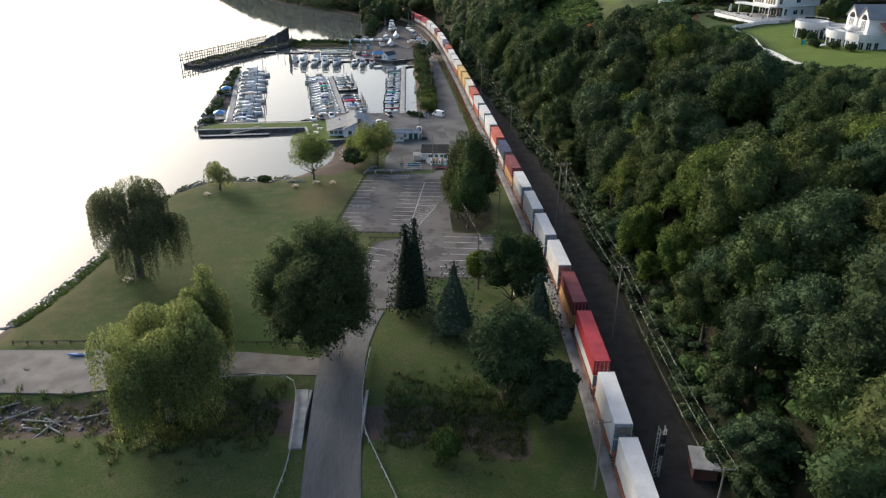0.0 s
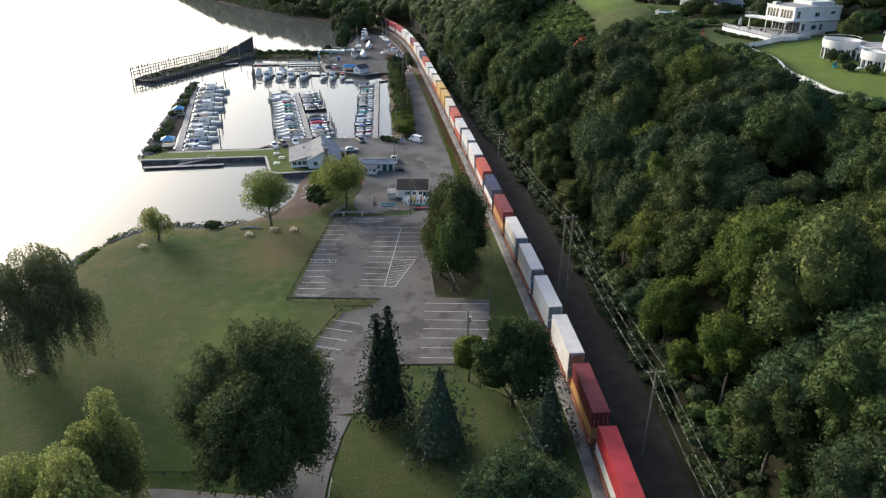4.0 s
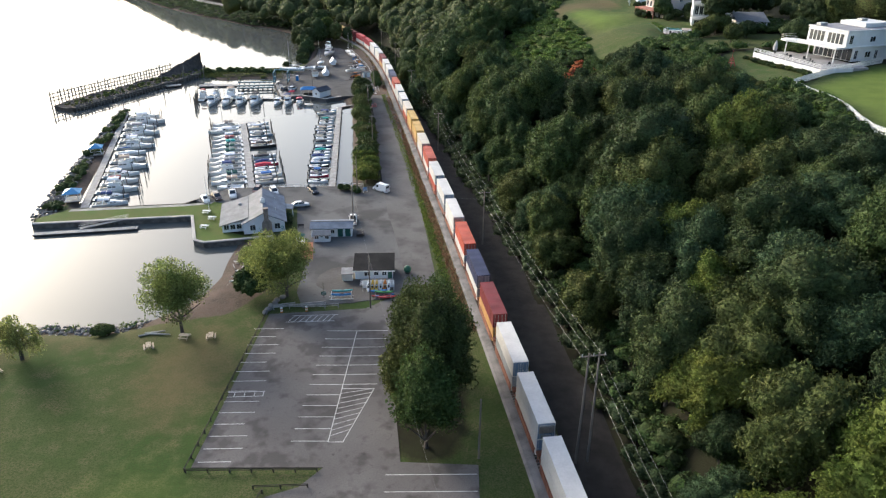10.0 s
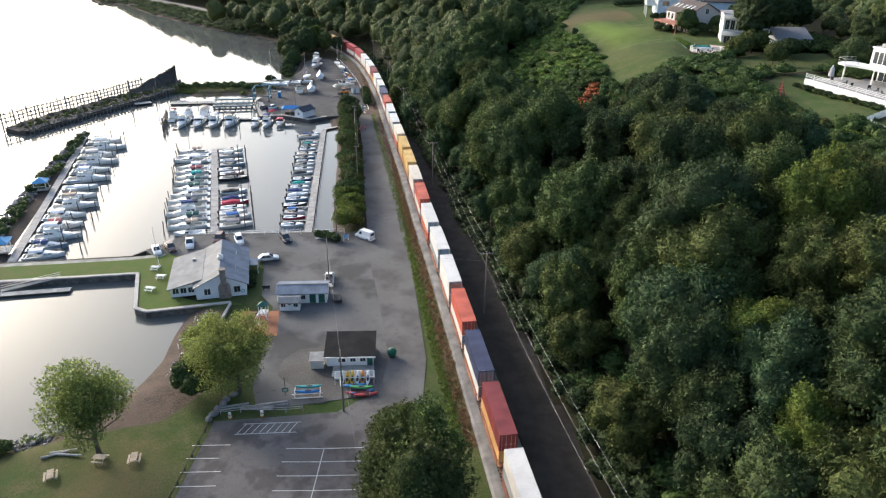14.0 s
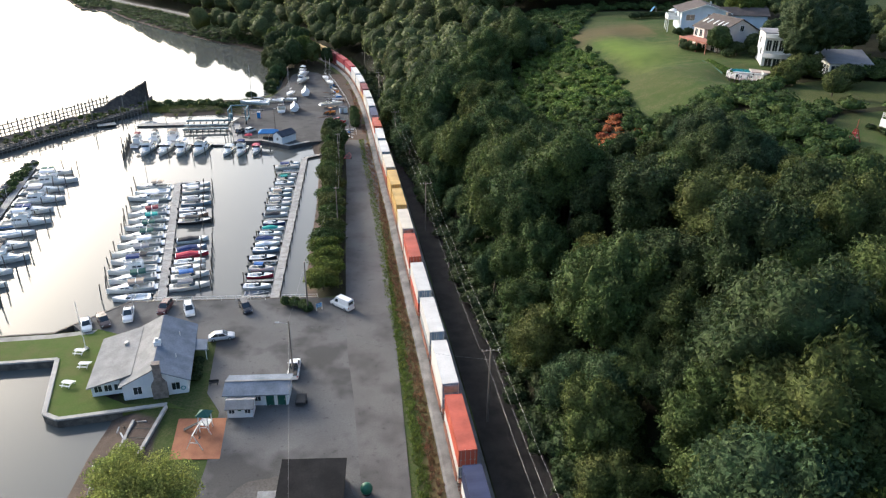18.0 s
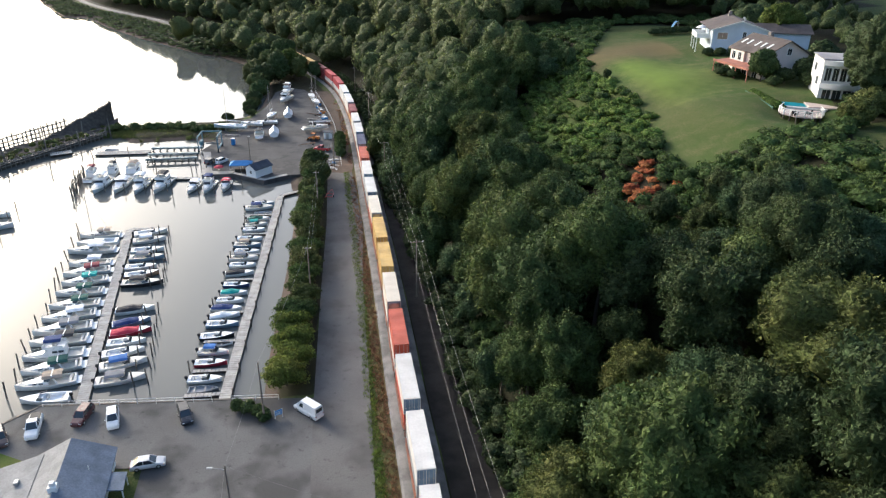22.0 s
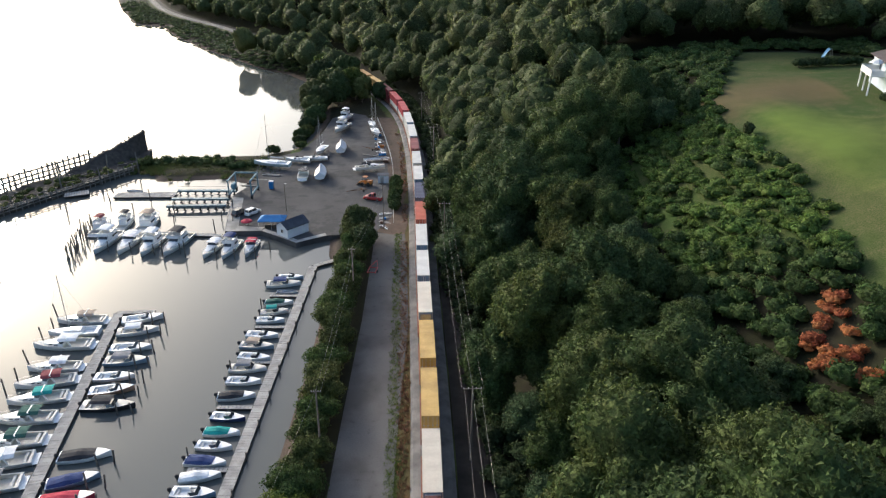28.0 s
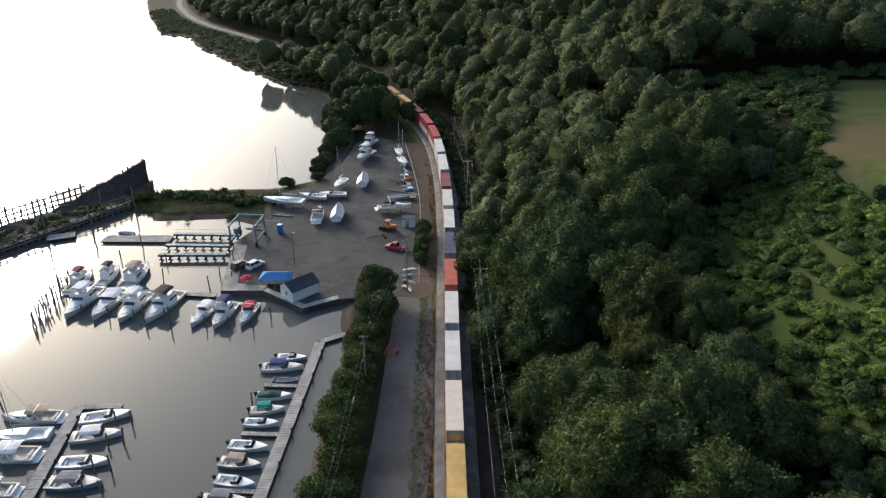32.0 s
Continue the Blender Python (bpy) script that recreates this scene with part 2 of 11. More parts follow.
CAR_PARK = patched("patched_car_park", (0.150, 0.138, 0.130), (0.058, 0.052, 0.049))
ROADTOP = surf("road_asphalt", (0.175, 0.168, 0.162), (0.105, 0.10, 0.096), 0.16, 0.9, bump=0.3, fine=4, grit=0.32, spec=0.15, stretch=(1, 0.14, 1))
LANE_TAR = patched("worn_lane_asphalt", (0.150, 0.143, 0.136), (0.066, 0.062, 0.059), 0.10, 0.03)
MARINA_TAR = patched("stained_marina_asphalt", (0.142, 0.138, 0.134), (0.046, 0.044, 0.042), 0.085, 0.0)
YARD_TAR = patched("dark_yard_asphalt", (0.094, 0.091, 0.090), (0.050, 0.049, 0.050))
LEAF_PINE = foliage("blue_pine_needles", (0.038, 0.060, 0.036), (0.045, 0.068, 0.040), (0.054, 0.078, 0.044), trans=0.15)
PAINT_LINE = surf("worn_line_paint", (0.62, 0.61, 0.58), (0.40, 0.39, 0.37), 1.2, 0.8, fine=9, grit=0.3)
BALLAST = surf("ballast_stone", (0.22, 0.208, 0.198), (0.12, 0.114, 0.108), 0.4, 0.95, bump=0.9, fine=11, grit=0.5)
# dark ballast, its colour deepened for the shadow of train and trees
BALLAST_DARK = surf("shaded_dark_ballast", (0.034, 0.028, 0.023), (0.018, 0.015, 0.013), 0.4, 0.95, bump=0.8, fine=9, grit=0.4)
CONCRETE = surf("weathered_concrete", (0.36, 0.34, 0.31), (0.22, 0.21, 0.19), 0.5, 0.9, fine=5)
TIMBER_GREY = surf("grey_timber", (0.40, 0.38, 0.35), (0.27, 0.255, 0.235), 0.7, 0.85, fine=7, grit=0.3, island=0.15)
TIMBER_DARK = surf("wet_dark_timber", (0.075, 0.062, 0.05), (0.04, 0.034, 0.028), 0.8, 0.85, fine=5, grit=0.3)
RUST = surf("rusty_steel", (0.16, 0.085, 0.05), (0.09, 0.05, 0.035), 0.8, 0.75, metal=0.3, fine=6)
STEEL = surf("worn_steel", (0.40, 0.39, 0.38), (0.25, 0.24, 0.23), 0.8, 0.45, metal=0.8, fine=6)
GALV = surf("galvanised_steel", (0.48, 0.48, 0.47), (0.34, 0.34, 0.33), 0.8, 0.5, metal=0.5, fine=8)
BARK = surf("bark", (0.13, 0.105, 0.085), (0.07, 0.056, 0.045), 1.2, 0.95, bump=0.7, fine=7, stretch=(1, 1, 0.2))
WHITE = surf("white_paint", (0.78, 0.78, 0.76), (0.66, 0.66, 0.63), 0.5, 0.6, bump=0.05, fine=4, grit=0.06)
BLACK = surf("black_rubber", (0.03, 0.03, 0.03), (0.02, 0.02, 0.02), 1.0, 0.7, fine=5)
GLASS = surf("dark_window_glass", (0.03, 0.04, 0.045), (0.02, 0.025, 0.03), 0.4, 0.14, bump=0, spec=0.9, grit=0.05)
STONE = surf("grey_riprap", (0.27, 0.25, 0.235), (0.15, 0.14, 0.13), 0.6, 0.95, bump=0.5, fine=4, island=0.35)
LEAF_WOOD = foliage("woodland_leaves", (0.046, 0.073, 0.025), (0.057, 0.085, 0.026), (0.079, 0.101, 0.030))
LEAF_DARK = foliage("dark_leaves", (0.035, 0.055, 0.023), (0.043, 0.064, 0.024), (0.055, 0.074, 0.025))
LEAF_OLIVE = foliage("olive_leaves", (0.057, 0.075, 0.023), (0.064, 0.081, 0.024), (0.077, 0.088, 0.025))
LEAF_BLUISH = foliage("locust_leaves", (0.046, 0.077, 0.035), (0.053, 0.085, 0.037), (0.059, 0.090, 0.035))
# haze over the far bank put into the leaf colour as paler greens
LEAF_FAR_HAZE = foliage("hazy_bank_leaves", (0.082, 0.108, 0.044), (0.094, 0.118, 0.048), (0.110, 0.122, 0.050), trans=0.5)
LEAF_WILLOW = foliage("willow_leaves", (0.215, 0.25, 0.085), (0.235, 0.26, 0.088), (0.25, 0.265, 0.09), trans=0.5)
# woodland green lightened to carry the haze over the hilltop
LEAF_TOP_HAZE = foliage("hazy_hilltop_leaves", (0.060, 0.086, 0.034), (0.072, 0.096, 0.036), (0.090, 0.108, 0.038), trans=0.4)
# darker, greyer copy of the willow leaves: backlight put into their colour
LEAF_WILLOW_BACKLIT = foliage("backlit_willow_leaves", (0.105, 0.122, 0.058), (0.115, 0.128, 0.06), (0.125, 0.132, 0.06), trans=0.5)
LEAF_BRIGHT = foliage("bright_leaves", (0.082, 0.118, 0.026), (0.100, 0.134, 0.030), (0.122, 0.148, 0.034), trans=0.45)
LEAF_SPRUCE = foliage("spruce_needles", (0.025, 0.04, 0.022), (0.03, 0.05, 0.026), (0.036, 0.055, 0.03), trans=0.1)
LEAF_RED = foliage("red_sumac", (0.32, 0.105, 0.045), (0.38, 0.135, 0.055), (0.30, 0.14, 0.055), trans=0.35)
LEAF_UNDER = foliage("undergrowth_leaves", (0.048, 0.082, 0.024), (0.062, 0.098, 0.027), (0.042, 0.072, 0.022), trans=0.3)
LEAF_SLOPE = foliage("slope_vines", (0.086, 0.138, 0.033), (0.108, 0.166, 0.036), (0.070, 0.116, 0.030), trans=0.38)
LEAF_PARK = foliage("park_tree_leaves", (0.080, 0.105, 0.042), (0.092, 0.116, 0.044), (0.112, 0.126, 0.048), trans=0.35)
LEAF_SHORE = foliage("shore_tree_leaves", (0.165, 0.215, 0.062), (0.185, 0.230, 0.066), (0.21, 0.24, 0.07), trans=0.5)
LEAF_GRASS = foliage("verge_grass", (0.115, 0.165, 0.040), (0.135, 0.185, 0.044), (0.15, 0.175, 0.05), trans=0.4)
LEAF_VINE = foliage("vine_leaves", (0.078, 0.126, 0.030), (0.098, 0.150, 0.034), (0.064, 0.106, 0.027), trans=0.38)

# ---- building tools ----


class Geo:
    """Collects faces for one mesh."""

    def __init__(self):
        self.v, self.f = [], []

    def add(self, verts, faces):
        k = len(self.v)
        self.v.extend(tuple(p) for p in verts)
        self.f.extend(tuple(i + k for i in q) for q in faces)
        return self

    def box(self, x, y, z, sx, sy, sz, rz=0.0, c=0.0, rx=0.0):
        """A box whose base centre is (x, y, z); c: chamfer of its edges."""
        hx, hy = sx / 2, sy / 2
        if c <= 0:
            p = [(-hx, -hy, 0), (hx, -hy, 0), (hx, hy, 0), (-hx, hy, 0), (-hx, -hy, sz), (hx, -hy, sz), (hx, hy, sz), (-hx, hy, sz)]
            q = [(3, 2, 1, 0), (4, 5, 6, 7), (0, 1, 5, 4), (1, 2, 6, 5), (2, 3, 7, 6), (3, 0, 4, 7)]
        else:
            c = min(c, hx * 0.9, hy * 0.9, sz * 0.45)
            ring = [(-hx + c, -hy), (hx - c, -hy), (hx, -hy + c), (hx, hy - c), (hx - c, hy), (-hx + c, hy), (-hx, hy - c), (-hx, -hy + c)]
            inner = [(a * (1 - c / max(hx, 1e-6)), b * (1 - c / max(hy, 1e-6))) for a, b in ring]
            p = [(a, b, 0) for a, b in inner] + [(a, b, c) for a, b in ring] + [(a, b, sz - c) for a, b in ring] + [(a, b, sz) for a, b in inner]
            q = [tuple(range(7, -1, -1)), tuple(range(24, 32))]
            for k in range(3):
                for i in range(8):
                    j = (i + 1) % 8
                    q.append((8 * k + i, 8 * k + j, 8 * k + 8 + j, 8 * k + 8 + i))
        if rx:
            cr, sr = math.cos(rx), math.sin(rx)
            p = [(a, b * cr - d * sr, b * sr + d * cr) for a, b, d in p]
        cz, sn = math.cos(rz), math.sin(rz)
        return self.add([(x + a * cz - b * sn, y + a * sn + b * cz, z + d) for a, b, d in p], q)

    def rod(self, a, b, r0, r1=None, n=6):
        """A round bar from a to b, tapering from r0 to r1."""
        a, b = Vector(a), Vector(b)
        r1 = r0 if r1 is None else r1
        d = (b - a).normalized()
        u = d.orthogonal().normalized()
        w = d.cross(u)
        ring = [(math.cos(2 * math.pi * i / n), math.sin(2 * math.pi * i / n)) for i in range(n)]
        p = [a + (u * s + w * t) * r0 for s, t in ring] + [b + (u * s + w * t) * r1 for s, t in ring]
        q = [(i, (i + 1) % n, n + (i + 1) % n, n + i) for i in range(n)]
        return self.add(p, q + [tuple(range(n - 1, -1, -1)), tuple(range(n, 2 * n))])

    def beam(self, a, b, w, h):
        """A squared bar from a to b."""
        a, b = Vector(a), Vector(b)
        d = (b - a).normalized()
        u = d.cross(Vector((0, 0, 1)))
        u = (u if u.length > 1e-3 else Vector((1, 0, 0))).normalized()
        t = u.cross(d)
        s = [(-w / 2, -h / 2), (w / 2, -h / 2), (w / 2, h / 2), (-w / 2, h / 2)]
        p = [a + u * i + t * j for i, j in s] + [b + u * i + t * j for i, j in s]
        return self.add(p, [(3, 2, 1, 0), (4, 5, 6, 7), (0, 1, 5, 4), (1, 2, 6, 5), (2, 3, 7, 6), (3, 0, 4, 7)])

    def slab(self, outline, z0, z1):
        """An upright prism over a plan outline, from z0 to z1 (top)."""
        area = sum(a[0] * b[1] - b[0] * a[1] for a, b in zip(outline, outline[1:] + outline[:1]))
        o = list(outline) if area > 0 else list(outline)[::-1]
        n = len(o)
        p = [(x, y, z0) for x, y in o] + [(x, y, z1) for x, y in o]
        return self.add(p, [tuple(range(n - 1, -1, -1)), tuple(range(n, 2 * n))] + [(i, (i + 1) % n, n + (i + 1) % n, n + i) for i in range(n)])

    def loft(self, rings, cap=True, closed=True):
        """Skin over rings of equally many points."""
        n = len(rings[0])
        p = [q for r in rings for q in r]
        f = []
        for k in range(len(rings) - 1):
            for i in range(n if closed else n - 1):
                j = (i + 1) % n
                f.append((k * n + i, k * n + j, (k + 1) * n + j, (k + 1) * n + i))
        if cap:
            f += [tuple(range(n - 1, -1, -1)), tuple(range((len(rings) - 1) * n, len(rings) * n))]
        return self.add(p, f)

    def ball(self, x, y, z, rx, ry, rz, n=8, m=5):
        rings = []
        for k in range(m + 1):
            a = -math.pi / 2 + math.pi * (k + 0.02) / (m + 0.04)
            rings.append([(x + rx * math.cos(a) * math.cos(2 * math.pi * i / n), y + ry * math.cos(a) * math.sin(2 * math.pi * i / n), z + rz * math.sin(a)) for i in range(n)])
        return self.loft(rings)

    def mesh(self, name, material, smooth=False):
        me = bpy.data.meshes.new(name)
        me.from_pydata(self.v, [], self.f)
        me.materials.append(material)
        if smooth:
            me.shade_smooth()
        me.update()
        return me


def thing(name, x, y, z, rz=0.0, label="", category="", group="", kind=""):
    """An Empty at a thing's base; its parts hang on it."""
    ob = new(name)
    ob.empty_display_size = 0.2
    ob.matrix_basis = pose(x, y, z, 0, 0, rz)
    return tagged(ob, label, category, group, kind)


def part(name, geo, material, parent, label="", smooth=False):
    """One mesh under a thing or a part, in the parent's own coordinates."""
    me = geo if isinstance(geo, bpy.types.Mesh) else geo.mesh(name, material, smooth)
    ob = new(name, me)
    ob.parent = parent
    return tagged(ob, label)


def solid(name, geo, material, label="", category="", group="", kind="", smooth=False):
    """A thing of one mesh, in world coordinates."""
    return tagged(new(name, geo.mesh(name, material, smooth)), label, category, group, kind)


def spline(points, step=2.0):
    """A smooth line through plan points, as an array of equally spaced points."""
    p = np.array(points, float)
    p = np.vstack([2 * p[0] - p[1], p, 2 * p[-1] - p[-2]])
    out = []
    for i in range(1, len(p) - 2):
        a, b, c, d = p[i - 1:i + 3]
        for t in np.linspace(0, 1, 24, endpoint=False):
            out.append(0.5 * (2 * b + (c - a) * t + (2 * a - 5 * b + 4 * c - d) * t * t + (3 * b - a - 3 * c + d) * t ** 3))
    out.append(p[-2])
    out = np.array(out)
    s = np.concatenate([[0], np.cumsum(np.linalg.norm(np.diff(out, axis=0), axis=1))])
    k = np.linspace(0, s[-1], max(2, int(s[-1] / step)))
    return np.stack([np.interp(k, s, out[:, j]) for j in range(out.shape[1])], 1)


def line_frame(line):
    """Arc lengths and left normals of a plan line."""
    d = np.gradient(line[:, :2], axis=0)
    d /= np.linalg.norm(d, axis=1)[:, None]
    s = np.concatenate([[0], np.cumsum(np.linalg.norm(np.diff(line[:, :2], axis=0), axis=1))])
    return s, d, np.stack([-d[:, 1], d[:, 0]], 1)


def ribbon(line, left, right, z, geo=None, drop=0.0):
    """A band along a plan line between offsets left and right of it (left positive)."""
    geo = geo or Geo()
    s, d, nrm = line_frame(line)
    n = len(line)
    a, b = line[:, :2] + nrm * left, line[:, :2] + nrm * right
    v = [(p[0], p[1], z) for p in a] + [(p[0], p[1], z) for p in b]
    f = [(i, n + i, n + i + 1, i + 1) for i in range(n - 1)]
    geo.add(v, f)
    if drop:
        for side, rev in ((a, False), (b, True)):
            v = [(p[0], p[1], z) for p in side] + [(p[0], p[1], z - drop) for p in side]
            q = [(i, i + 1, n + i + 1, n + i) for i in range(n - 1)]
            geo.add(v, [x[::-1] for x in q] if rev else q)
    return geo


def inside_dist(px, py, poly):
    """Signed distance to a plan polygon, positive inside."""
    P = np.array(poly, float)
    d2 = np.full(px.shape, 1e18)
    odd = np.zeros(px.shape, bool)
    for (x0, y0), (x1, y1) in zip(P, np.roll(P, -1, 0)):
        ex, ey = x1 - x0, y1 - y0
        t = np.clip(((px - x0) * ex + (py - y0) * ey) / (ex * ex + ey * ey + 1e-9), 0, 1)
        d2 = np.minimum(d2, (px - x0 - t * ex) ** 2 + (py - y0 - t * ey) ** 2)
        if y0 != y1:
            odd ^= ((y0 > py) != (y1 > py)) & (px < ex * (py - y0) / ey + x0)
    return np.where(odd, 1, -1) * np.sqrt(d2)


def line_dist(px, py, line):
    """Signed offset from a plan line, positive to its right."""
    best = np.full(px.shape, 1e18)
    sign = np.zeros(px.shape)
    for (x0, y0), (x1, y1) in zip(line[:-1, :2], line[1:, :2]):
        ex, ey = x1 - x0, y1 - y0
        t = np.clip(((px - x0) * ex + (py - y0) * ey) / (ex * ex + ey * ey + 1e-9), 0, 1)
        d2 = (px - x0 - t * ex) ** 2 + (py - y0 - t * ey) ** 2
        near = d2 < best
        best = np.where(near, d2, best)
        sign = np.where(near, np.sign((px - x0) * ey - (py - y0) * ex), sign)
    return sign * np.sqrt(best)

# ---- plan: railway, shore, hill ----
RAIL_PTS = [(23.0, -160), (24.2, 0), (25.0, 70), (25.2, 92), (25.0, 110), (24.3, 130), (23.1, 150), (21.8, 168), (20.3, 187), (17.3, 225),
            (15.5, 247), (13.6, 267), (11.9, 288), (9.6, 315), (7.0, 342), (5.2, 361), (2.8, 387), (-0.3, 418), (-5.2, 457), (-11.8, 494),
            (-20.2, 523), (-32, 552), (-47, 585), (-64, 625), (-84, 669), (-139, 725), (-189, 786), (-239, 843), (-296, 928), (-370, 1078), (-440, 1300)]
RAIL = spline(RAIL_PTS, 4.0)
SHORE = [(-90, -600), (-88, 40), (-86.5, 85), (-84.6, 112.7), (-82.6, 121), (-81, 134.6), (-80.5, 143), (-80.2, 173), (-79.3, 181), (-76.2, 187.3),
         (-71.9, 192.8), (-64.5, 196.5), (-52.2, 195.3), (-46.5, 198.3), (-42.2, 203), (-38.5, 209), (-36.8, 216), (-37, 224), (-36.5, 232), (-40, 238),
         (-45, 245), (-60, 249), (-84, 247), (-88, 247), (-91, 262), (-97.5, 308), (-109, 366), (-105, 364), (-92.5, 308), (-83.5, 262),
         (-80, 252), (-50, 254), (-42, 262), (-10, 264), (-11.5, 278), (-12.3, 295), (-13.4, 322), (-15, 346), (-15.5, 363), (-19, 372),
         (-21, 384), (-44, 386), (-50, 408), (-53, 421), (-62, 425), (-82, 421), (-92, 438), (-91, 447), (-71, 450), (-57, 452), (-48, 460), (-45, 475),
         (-46, 500), (-52, 535), (-66, 570), (-86, 598), (-104, 612), (-136, 650), (-160, 677), (-200, 731), (-236, 790), (-262, 800), (-328, 915),
         (-421, 1092), (-640, 1450), (-1100, 2000), (-1400, 4000), (4000, 4000), (4000, -600)]
LAWN_NORTH = [(66.5, 291), (66, 301), (70.5, 322), (71, 340), (70, 360), (71, 380), (80, 405), (92, 432), (116, 430), (130, 400), (138, 380), (130, 345), (118, 328), (108, 326), (100, 298), (84, 294), (74, 294)]
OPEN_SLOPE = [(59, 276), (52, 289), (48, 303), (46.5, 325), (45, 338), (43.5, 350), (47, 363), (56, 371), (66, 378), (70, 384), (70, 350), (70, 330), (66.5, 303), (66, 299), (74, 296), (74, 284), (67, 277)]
LAWN_HOUSE = [(91.2, 227.2), (91.0, 211), (88.6, 197), (87.9, 184), (88.3, 174), (100, 160), (150, 165), (150, 240), (121, 243.5)]
LAWN_SIDE = [(90, 283), (92, 276), (99, 271), (108, 272), (118, 282), (120, 292), (112, 299), (102, 297), (96, 292)]
LAWN_FAR = [(160, 370), (176, 364), (250, 415), (330, 500), (215, 478), (182, 428), (166, 398)]
LAWN_TERRACE = [(87.5, 260), (84.5, 247), (84, 229), (91, 231), (110, 236), (104, 268), (95, 268)]
CREEK = spline([(-95, 84), (-68, 85.5), (-40, 86.5), (-20, 86), (-2, 84.5), (12, 81), (40, 78)], 3)
HILL_D = [-1e4, 12.5, 22.5, 35, 50, 62, 69, 75, 90, 150, 400, 1500]
HILL_Z = [0, 0, 8.5, 18.5, 28, 33.6, 36.5, 37.2, 38.2, 40.3, 52, 90]


def cleared(y):
    """How far the strip beside the track is kept free of trees, across the track."""
    return np.interp(y, [60, 150, 195, 215, 240, 262, 285, 310, 344, 378, 430], [14.5, 13.5, 14.2, 13.2, 12.2, 11.2, 10.5, 9.3, 7.5, 5.5, 6.5])


def land_height(px, py):
    """Height of the ground at plan points, and its masks."""
    px, py = np.asarray(px, float), np.asarray(py, float)
    sd = inside_dist(px, py, SHORE)
    d = line_dist(px, py, RAIL)
    z = np.minimum(1.3, -0.25 + 0.30 * sd)
    z = np.maximum(z, -3.5)
    hill = np.interp(d, HILL_D, HILL_Z)
    rough = np.array([noise.noise((a * 0.05, b * 0.05, 3.1)) for a, b in zip(px.ravel(), py.ravel())]).reshape(px.shape)
    z = z + hill + np.clip(d - 10, 0, 30) / 30 * rough * 1.4
    z = z - 3.0 * np.exp(-((px - 93) / 8) ** 2 - ((py - 304) / 9) ** 2)
    c = np.abs(line_dist(px, py, CREEK))
    ditch = np.clip((6.5 - c) / 4.5, 0, 1) * (px < 14)
    z = np.where(sd > 0, np.minimum(z, 1.3 + hill - 1.15 * ditch), z)
    lawn = np.maximum.reduce([inside_dist(px, py, q) for q in (LAWN_NORTH, LAWN_HOUSE, LAWN_TERRACE, LAWN_SIDE, LAWN_FAR)])
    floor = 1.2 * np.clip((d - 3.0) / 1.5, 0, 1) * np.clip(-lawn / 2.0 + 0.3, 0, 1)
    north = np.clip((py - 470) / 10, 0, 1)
    # below the hedge, shade and bare soil share the dark floor tone
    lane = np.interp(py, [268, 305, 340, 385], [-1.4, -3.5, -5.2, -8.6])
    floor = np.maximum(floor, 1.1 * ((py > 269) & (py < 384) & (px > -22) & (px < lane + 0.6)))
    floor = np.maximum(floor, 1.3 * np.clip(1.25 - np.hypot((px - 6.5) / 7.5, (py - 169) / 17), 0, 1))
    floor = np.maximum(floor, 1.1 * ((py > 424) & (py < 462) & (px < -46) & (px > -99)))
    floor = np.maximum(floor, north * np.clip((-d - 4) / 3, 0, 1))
    # dim south and west of the open slope: shade drawn as dark floor
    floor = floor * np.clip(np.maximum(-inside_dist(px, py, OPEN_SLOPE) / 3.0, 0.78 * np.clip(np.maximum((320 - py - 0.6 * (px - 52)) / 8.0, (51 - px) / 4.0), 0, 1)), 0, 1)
    mud = np.maximum(np.clip((5.0 - sd) / 4.0, 0, 1) * (py > 60), np.clip((5.0 - c) / 2, 0, 1) * (px < 14))
    mud = np.maximum(mud, np.clip(inside_dist(px, py, [(-50, 192), (-30, 197), (-24, 206), (-27, 232), (-40, 236), (-44, 200)]) / 2, 0, 1))
    mud = np.maximum(mud, 0.78 * ((d < -3) & (d > -13) & (py > 386) & (py < 505)))
    return z, floor, mud, d, sd, lawn


def dryness(px, py):
    """Parched grass: a band across the hill lawn, the river side of the park and the corner by the beach."""
    band = np.clip(1.3 - np.abs((py - 381) - 0.25 * (px - 80)) / 13, 0, 1) * (px > 62) * (px < 98)
    shore = np.clip(1.1 - inside_dist(px, py, SHORE) / 16, 0, 1) * (py > 105) * (py < 200)
    corner = np.clip(1.4 - np.hypot((px + 34) / 9, (py - 180) / 16), 0, 1)
    d = line_dist(px, py, RAIL)
    track = np.clip((d + np.where(py > 384, 12.5, 4.9)) / 0.6, 0, 1) * (d < 0) * (py > 188) * (py < 480)
    return np.clip(np.maximum.reduce([band * 0.85, shore * 0.5, corner * 0.6, track * np.where(py > 384, 0.55, 1.0)]), 0, 1)


def sun_patches(px, py):
    """Sunlight painted as brighter grass: open part of the hill lawn and the park."""
    hill_part = np.clip(inside_dist(px, py, LAWN_NORTH) / 6, 0, 1) * 0.9 * np.clip(1.5 - np.hypot((px - 75) / 15, (py - 350) / 22), 0, 1)
    park = np.clip(1.4 - np.hypot((px + 33) / 11, (py - 140) / 18), 0, 1) * 0.35
    house = np.clip(inside_dist(px, py, LAWN_HOUSE) / 5, 0, 1) * 0.7
    return np.maximum.reduce([hill_part, park, house])


def ground_at(x, y):
    return float(land_height(np.array([x]), np.array([y]))[0][0])


